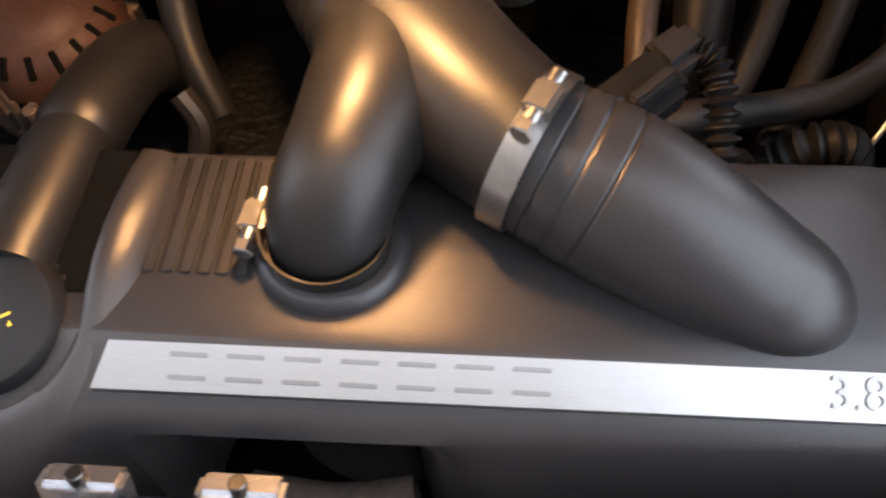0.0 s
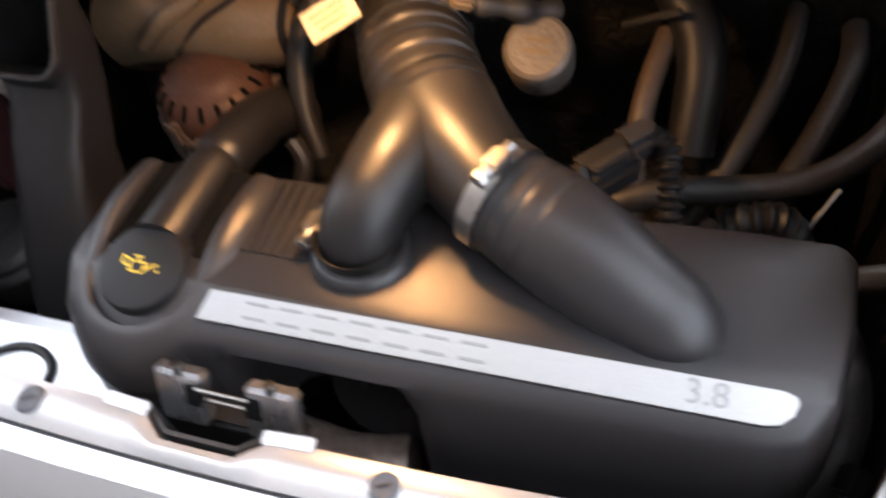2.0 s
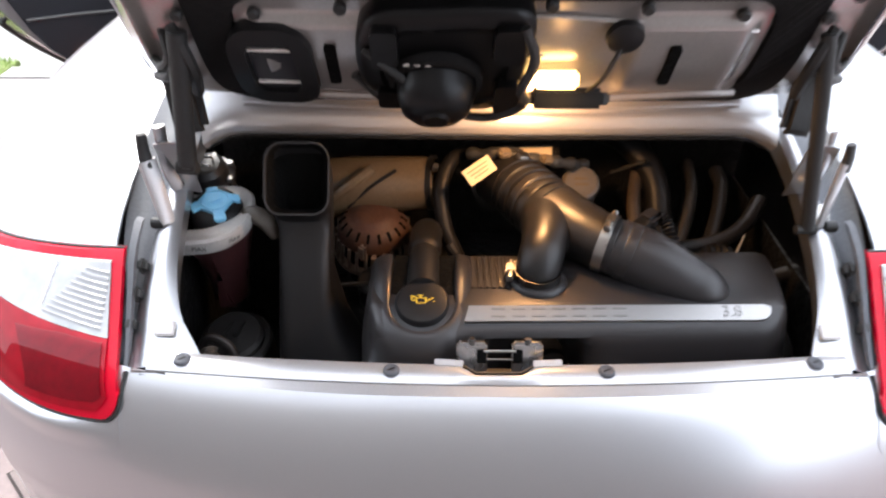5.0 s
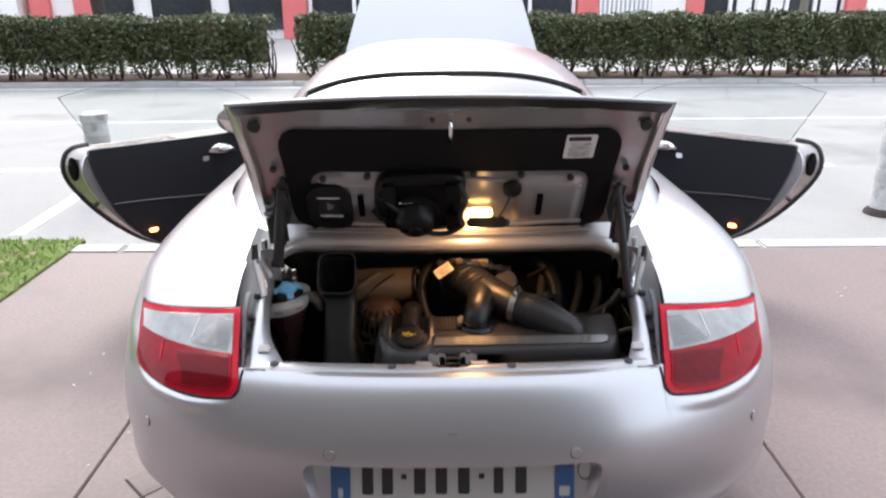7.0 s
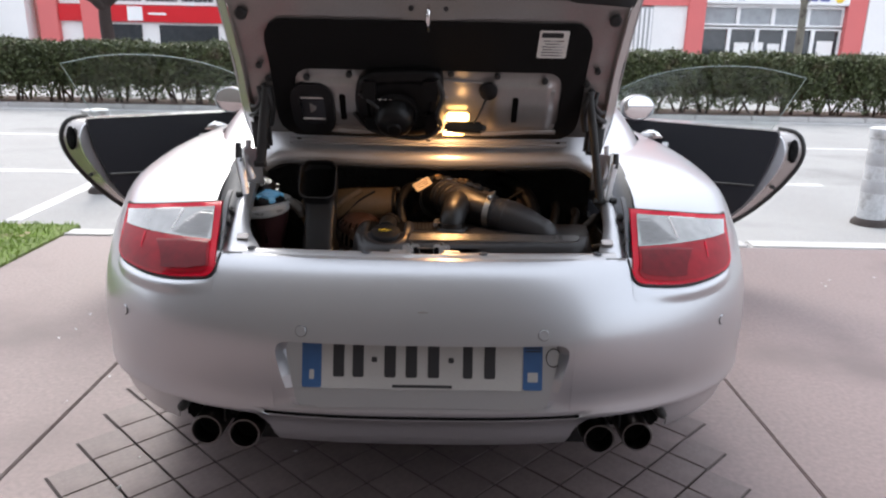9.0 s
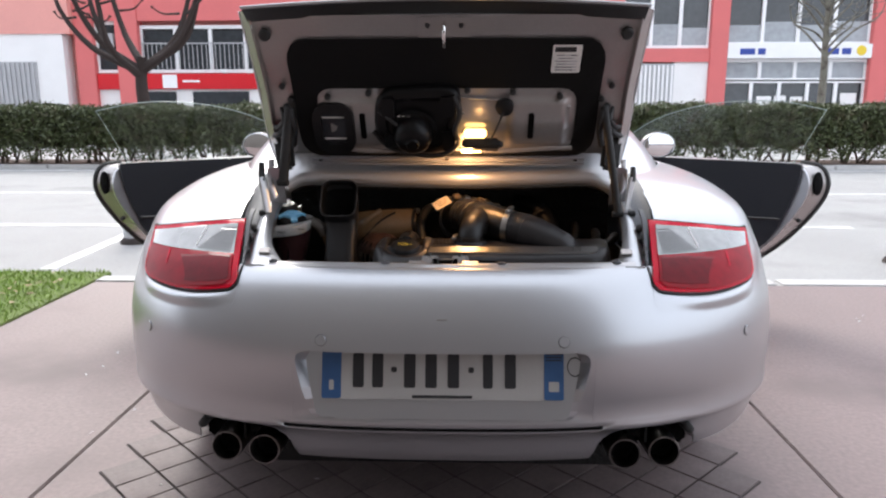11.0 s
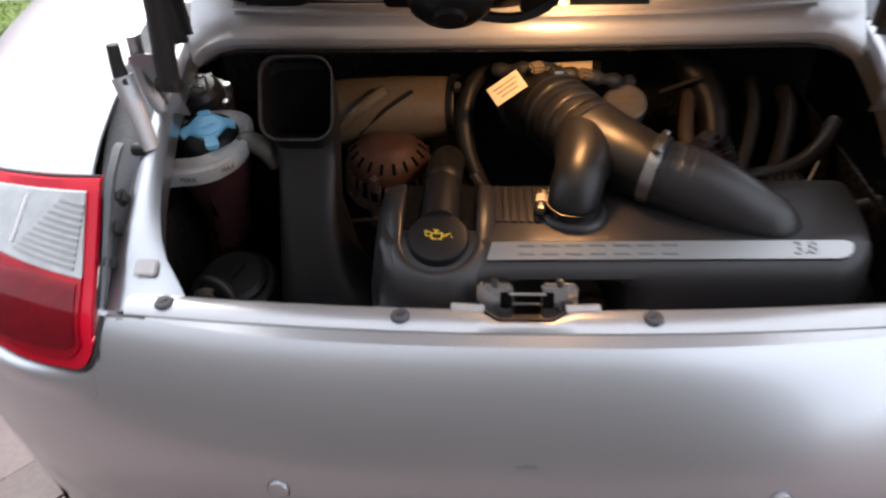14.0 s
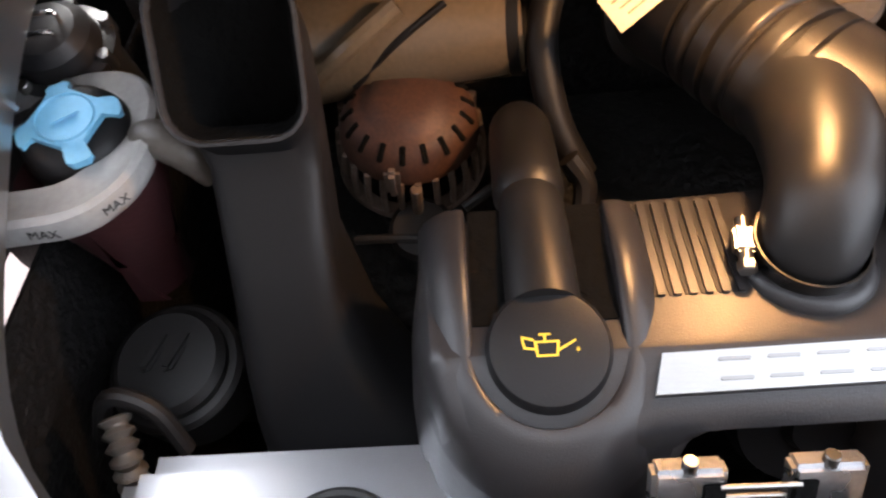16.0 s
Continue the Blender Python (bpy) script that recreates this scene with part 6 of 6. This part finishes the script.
for k in range(7):
    a = 2 * math.pi * k / 7 - 0.3
    part("separator_screw", rod(SEP @ Vector((0.040 * math.cos(a), 0.040 * math.sin(a), -0.004)), SEP @ Vector((0.040 * math.cos(a), 0.040 * math.sin(a), 0.013)), 0.0052, None, 12), STEEL, sep)
part("separator_clip", tube([SEP @ Vector(q) for q in ((-0.014, 0.0, 0.030), (-0.012, 0.0, 0.041), (0.012, 0.004, 0.041), (0.014, 0.004, 0.030))], 0.002, 8, 5), CHROME, sep)
part("separator_clip", tube([SEP @ Vector(q) for q in ((-0.010, -0.010, 0.030), (-0.008, -0.012, 0.037), (0.010, -0.010, 0.037), (0.012, -0.008, 0.030))], 0.002, 8, 5), CHROME, sep)

# alternator
ALT_M = Matrix.Translation((-0.184, 0.434, 0.704)) @ pose(0, 0, 0, 8, 3, 0) @ Matrix.Scale(1.06, 4)
alt = part("alternator", lathe([(0.050, 0.006), (0.0560, 0.007), (0.0560, 0.012), (0.0535, 0.021), (0.0470, 0.031), (0.039, 0.0370), (0.034, 0.0380), (0.032, 0.0415), (0.018, 0.0450), (0, 0.0455)], ALT_M, 44), RUST, car, "alternator with rusty dome and slotted cast housing", 50)
for k in range(26):
    a = 2 * math.pi * k / 26
    c, d = math.cos(a), math.sin(a)
    part("housing_bar", tube([ALT_M @ Vector((r * c, r * d, z)) for r, z in ((0.0585, -0.030), (0.0590, -0.010), (0.0565, 0.009))], 0.0030, 6, 3), ALT, alt)
part("housing_ring", lathe([(0.050, -0.036), (0.060, -0.036), (0.062, -0.032), (0.061, -0.027), (0.050, -0.027), (0.050, -0.036)], ALT_M, 48), ALT, alt)
for k in range(18):
    a = 0.1 + 2 * math.pi * k / 18
    # Black boxes on the dome paint the shade in its slots
    part("rotor_slot", rbox((0.0150, 0.0046, 0.003), ALT_M @ pose(0.0468 * math.cos(a), 0.0468 * math.sin(a), 0.0306, 0, 44, math.degrees(a)), 0.001, 1), SOOT_SHADE, alt)
for k in range(3):
    a = 2.1 * k + 0.6
    part("housing_bolt", rod(ALT_M @ Vector((0.061 * math.cos(a), 0.061 * math.sin(a), -0.03)), ALT_M @ Vector((0.061 * math.cos(a), 0.061 * math.sin(a), 0.008)), 0.005, None, 10), ALT, alt)
part("housing_lug", rbox((0.012, 0.010, 0.030), ALT_M @ pose(-0.012, -0.058, 0.014), 0.004), ALT, alt)
# Black core added to darken the gaps between the bars
part("bar_gap_shade", lathe([(0.040, -0.08), (0.0455, -0.03), (0.0465, 0.008), (0.0, 0.008)], ALT_M, 36), SOOT_SHADE, alt)
part("alternator_neck", rod((-0.178, 0.385, 0.600), (-0.178, 0.358, 0.668), 0.030, 0.028, 24), HOSE, alt)
for q in (((-0.235, 0.36, 0.655), (-0.19, 0.35, 0.665), (-0.165, 0.35, 0.66)), ((-0.14, 0.335, 0.715), (-0.115, 0.35, 0.722), (-0.105, 0.37, 0.715))):
    part("lead", tube(q, 0.004, 8, 5), RUBBER, alt)

# parts at the back of the bay
plenum = part("intake_pipe", tube([(-0.33, 0.53, 0.72), (-0.255, 0.505, 0.750), (-0.17, 0.492, 0.764), (-0.085, 0.490, 0.770)], lambda q: 0.056 - 0.012 * q, 30, 10), PLENUM, car, "wide tan-grey intake pipe")
part("pipe_fold", tube([(-0.262, 0.452, 0.752), (-0.222, 0.446, 0.788), (-0.182, 0.460, 0.812)], 0.009, 10, 6), PLENUM, plenum)
part("pipe_seam", tube([(-0.225, 0.450, 0.745), (-0.185, 0.450, 0.785), (-0.145, 0.464, 0.808)], 0.003, 8, 6), BLACK, plenum)
part("pipe_collar", lathe([(0.040, 0), (0.046, 0.001), (0.046, 0.010), (0.040, 0.011)], frame_to((-0.092, 0.491, 0.770), (-0.02, 0.478, 0.775)), 30), BLACK, plenum)
part("brass_fitting", rod((-0.082, 0.470, 0.806), (-0.081, 0.462, 0.818), 0.005, None, 12), STEEL, plenum)
part("breather_hose", tube([(-0.02, 0.52, 0.815), (-0.055, 0.485, 0.815), (-0.072, 0.445, 0.785), (-0.066, 0.405, 0.740), (-0.045, 0.375, 0.700)], 0.0125, 16, 8), BLACK, car, "curved black breather hose")
part("ignition_lead", tube([(-0.06, 0.36, 0.735), (-0.048, 0.350, 0.718), (-0.050, 0.335, 0.700)], 0.009, 10, 5), HOSE, car, "brown lead boot")
loom = part("wiring_box", rbox((0.085, 0.05, 0.026), Matrix.Translation((0.075, 0.480, 0.822)) @ pose(0, 0, 0, 20, -6, -8), 0.006), BLACK, car, "black wiring box with a painted lit patch")
# Cream patch paints the lamplight on the box's top
part("box_lit_patch", rbox((0.052, 0.022, 0.001), Matrix.Translation((0.078, 0.474, 0.8362)) @ pose(0, 0, 0, 20, -6, -8)), TAG, loom)
part("throttle_flange", lathe([(0.045, 0), (0.056, 0.002), (0.056, 0.012), (0.045, 0.014)], frame_to((0.032, 0.462, 0.790), (0.022, 0.53, 0.775)), 32), DUSTY, car, "cast throttle flange")
part("loom", tube([(-0.03, 0.47, 0.835), (0.02, 0.45, 0.845), (0.07, 0.44, 0.842), (0.12, 0.45, 0.83), (0.16, 0.48, 0.81)], lambda q: 0.009 + 0.002 * math.sin(q * 40), 12, 12), RUBBER, car, "taped wiring loom")
for k, (x, y, z) in enumerate(((0.025, 0.432, 0.856), (0.052, 0.428, 0.852), (0.09, 0.432, 0.846))):
    part("plug_connector", rbox((0.020, 0.016, 0.012), Matrix.Translation((x, y, z)) @ pose(0, 0, 0, 20, 10 * k, 25), 0.003), PLENUM if k != 1 else STEEL, car)
wcap = part("coolant_cap", lathe([(0.030, -0.03), (0.031, 0.0), (0.029, 0.008), (0.025, 0.011), (0, 0.011)], Matrix.Translation((0.150, 0.448, 0.792)) @ pose(0, 0, 0, 32), 32), GREYCAP, car, "grey round cap with printed bars")
for dy in (0.005, -0.005):
    part("cap_print", rbox((0.022, 0.004, 0.0005), Matrix.Translation((0.150, 0.448, 0.792)) @ pose(0, 0, 0, 32) @ pose(0, dy, 0.0115)), PLENUM, wcap)
part("oil_tube", tube([(0.27, 0.60, 0.80), (0.262, 0.54, 0.785), (0.245, 0.46, 0.745), (0.245, 0.39, 0.70), (0.25, 0.36, 0.66)], 0.011, 16, 8), BROWN, car, "tan rigid oil tube")
part("dark_elbow", tube([(0.20, 0.60, 0.82), (0.245, 0.55, 0.815), (0.285, 0.50, 0.77), (0.29, 0.44, 0.70)], 0.022, 18, 8), BLACK, car, "dark rubber elbow hose")
part("dipstick", tube([(0.215, 0.52, 0.775), (0.245, 0.50, 0.80), (0.262, 0.49, 0.812)], 0.0035, 8, 5), RUBBER, car)
# sensor plug by the horn
mf = part("sensor_plug", rbox((0.046, 0.034, 0.030), Matrix.Translation((0.224, 0.338, 0.772)) @ pose(0, 0, 0, 10, -15, 38), 0.005), BLACK, car, "black sensor plug with a coiled lead")
part("plug_body", rbox((0.034, 0.026, 0.026), Matrix.Translation((0.243, 0.362, 0.782)) @ pose(0, 0, 0, 5, -10, 38), 0.006), COVER, mf)
part("plug_clip", rbox((0.030, 0.008, 0.010), Matrix.Translation((0.226, 0.330, 0.788)) @ pose(0, 0, 0, 10, -15, 38), 0.002), HOSE, mf)
part("plug_arm", tube([(0.205, 0.322, 0.785), (0.212, 0.310, 0.776), (0.226, 0.304, 0.762)], 0.006, 10, 5), BLACK, mf)
part("coiled_lead", tube([(0.252, 0.366, 0.785), (0.266, 0.358, 0.782), (0.272, 0.338, 0.768), (0.276, 0.318, 0.750), (0.284, 0.302, 0.725)], lambda q: 0.0085 + 0.0022 * math.sin(q * 95), 12, 24), BLACK, mf)
part("coiled_boot", tube([(0.325, 0.345, 0.715), (0.342, 0.343, 0.732), (0.362, 0.345, 0.728), (0.378, 0.348, 0.700)], lambda q: 0.014 + 0.0025 * math.sin(q * 60), 14, 16), BLACK, car, "ribbed rubber boot")
part("steel_rod", rod((0.372, 0.340, 0.70), (0.398, 0.372, 0.748), 0.0018, None, 8), STEEL, car)
# hoses on the far side of the bay
for name, pts, r in (("coolant_hose", ((0.225, 0.375, 0.690), (0.275, 0.387, 0.705), (0.33, 0.396, 0.708), (0.385, 0.412, 0.712), (0.43, 0.445, 0.722), (0.465, 0.49, 0.74)), 0.0125),
                     ("vacuum_hose", ((0.27, 0.37, 0.62), (0.305, 0.41, 0.66), (0.335, 0.46, 0.70), (0.36, 0.53, 0.735), (0.37, 0.60, 0.75)), 0.0125),
                     ("heater_hose", ((0.33, 0.37, 0.60), (0.37, 0.43, 0.66), (0.405, 0.50, 0.70), (0.425, 0.56, 0.725), (0.43, 0.61, 0.73)), 0.0125),
                     ("drain_hose", ((0.39, 0.335, 0.665), (0.42, 0.330, 0.690), (0.48, 0.34, 0.702)), 0.012),
                     ("lower_hose", ((0.40, 0.17, 0.60), (0.425, 0.22, 0.64), (0.43, 0.30, 0.64), (0.42, 0.38, 0.60)), 0.017)):
    part(name, tube(pts, r, 14, 8), GREYHOSE, car, "dusty grey-black rubber hose")
for k, q in enumerate(((0.27, 0.345, 0.69), (0.30, 0.335, 0.675), (0.315, 0.36, 0.69), (0.345, 0.385, 0.685), (0.41, 0.25, 0.64), (0.425, 0.18, 0.655))):
    part("bracket", rbox((0.024, 0.018, 0.016), Matrix.Translation(q) @ pose(0, 0, 0, 30 * k, 20, 50 * k), 0.003), (STEEL, GREYBOX, ALT, STEEL, BLACK, BLACK)[k], car)
# low parts seen under the left side
mount = part("engine_mount", lathe([(0.055, -0.05), (0.056, 0.0), (0.052, 0.004), (0.046, 0.005), (0.046, 0.013), (0.040, 0.019), (0, 0.021)], Matrix.Translation((-0.386, 0.268, 0.618)) @ pose(0, 0, 0, 12), 36), DUSTY, car, "dusty cast engine mount")
for k in (-1, 1):
    part("mount_rib", rbox((0.038, 0.009, 0.008), Matrix.Translation((-0.386 + 0.009 * k, 0.270, 0.640)) @ pose(0, 0, 0, 12, 0, 70), 0.003), DUSTY, mount)
part("heat_shield", rbox((0.30, 0.10, 0.006), Matrix.Translation((-0.26, 0.145, 0.50)) @ pose(0, 0, 0, 6), 0.002), STEEL, car, "bright silencer heat shield")
part("ribbed_boot", tube([(-0.396, 0.155, 0.57), (-0.394, 0.165, 0.61), (-0.393, 0.180, 0.645), (-0.402, 0.205, 0.660)], lambda q: 0.010 + 0.0025 * math.sin(q * 60), 14, 14), GREYCAP, car, "grey ribbed lead boot")
part("mount_pipe", tube([(-0.425, 0.205, 0.63), (-0.405, 0.215, 0.67), (-0.375, 0.21, 0.66), (-0.36, 0.195, 0.62)], 0.007, 10, 6), DUSTY, car)
# engine front below the latch
part("pulley", lathe([(0, 0.02), (0.02, 0.02), (0.024, 0.012), (0.052, 0.010), (0.056, 0.0), (0.056, -0.02), (0, -0.02)], Matrix.Translation((0.085, 0.185, 0.655)) @ pose(0, 0, 0, 62), 32), BLACK, car, "black belt pulley")
part("silencer", tube([(0.0, 0.13, 0.60), (0.06, 0.125, 0.60), (0.11, 0.135, 0.605)], 0.03, 16, 6), ALT, car, "grey cast pipe")

# ---- compartment lamp's light ----
lamp_data = bpy.data.lights.new("compartment_lamp", "POINT")
lamp_data.energy, lamp_data.color, lamp_data.shadow_soft_size = 1.5, (1.0, 0.52, 0.22), 0.012
lamp_light = new("compartment_lamp", lamp_data)
lamp_light.location = on_lid(0.052, 0.990, 0.040)
glow_data = bpy.data.lights.new("compartment_lamp_glass", "POINT")
glow_data.energy, glow_data.color, glow_data.shadow_soft_size = 0.03, (1.0, 0.55, 0.20), 0.008
glow_light = new("compartment_lamp_glass", glow_data)
glow_light.location = on_lid(0.085, 1.046, 0.090)

# ---- unseen wall behind the camera, added to cut light ----
blocker = thing("light_block_wall", "unseen dull wall added behind the camera to cut light", "wall", kind="structure")
part("wall", span((-30, -2.7, 0), (1.9, -2.3, 7.5)), UNSEEN_WALL, blocker)

# ---- diamond pavers ----
pitch = 0.1806
half = pitch / 2
pavers = thing("paver_patch", "patch of diamond pavers with dark joints", "pavement", kind="structure")
tile = finish(plate_mesh([(half - 0.004, 0), (0, half - 0.004), (-half + 0.004, 0), (0, -half + 0.004)], 0.005, lambda u, v, h: (u * (1 if h == 0 else 0.985), v * (1 if h == 0 else 0.985), h)))
tile.name = "paver"
tile.materials.append(PAVER)
bed = bmesh.new()
for i in range(22):
    for j in range(-16, 9):
        x = -1.062 + half * (i + 1)
        y = 0.488 + pitch * j + (half if i % 2 else 0)
        if i > 20 or y > 1.0:
            continue
        if y < -1.25:
            continue
        plate_mesh([(x + half + 0.004, y), (x, y + half + 0.004), (x - half - 0.004, y), (x, y - half - 0.004)], 0.0015, lambda u, v, h: (u, v, 0.0002 + h), bed)
        ob = new("paver", tile)
        ob.location = (x, y, 0.001)
        ob.parent = pavers
part("joint_bed", bed, JOINT, pavers)
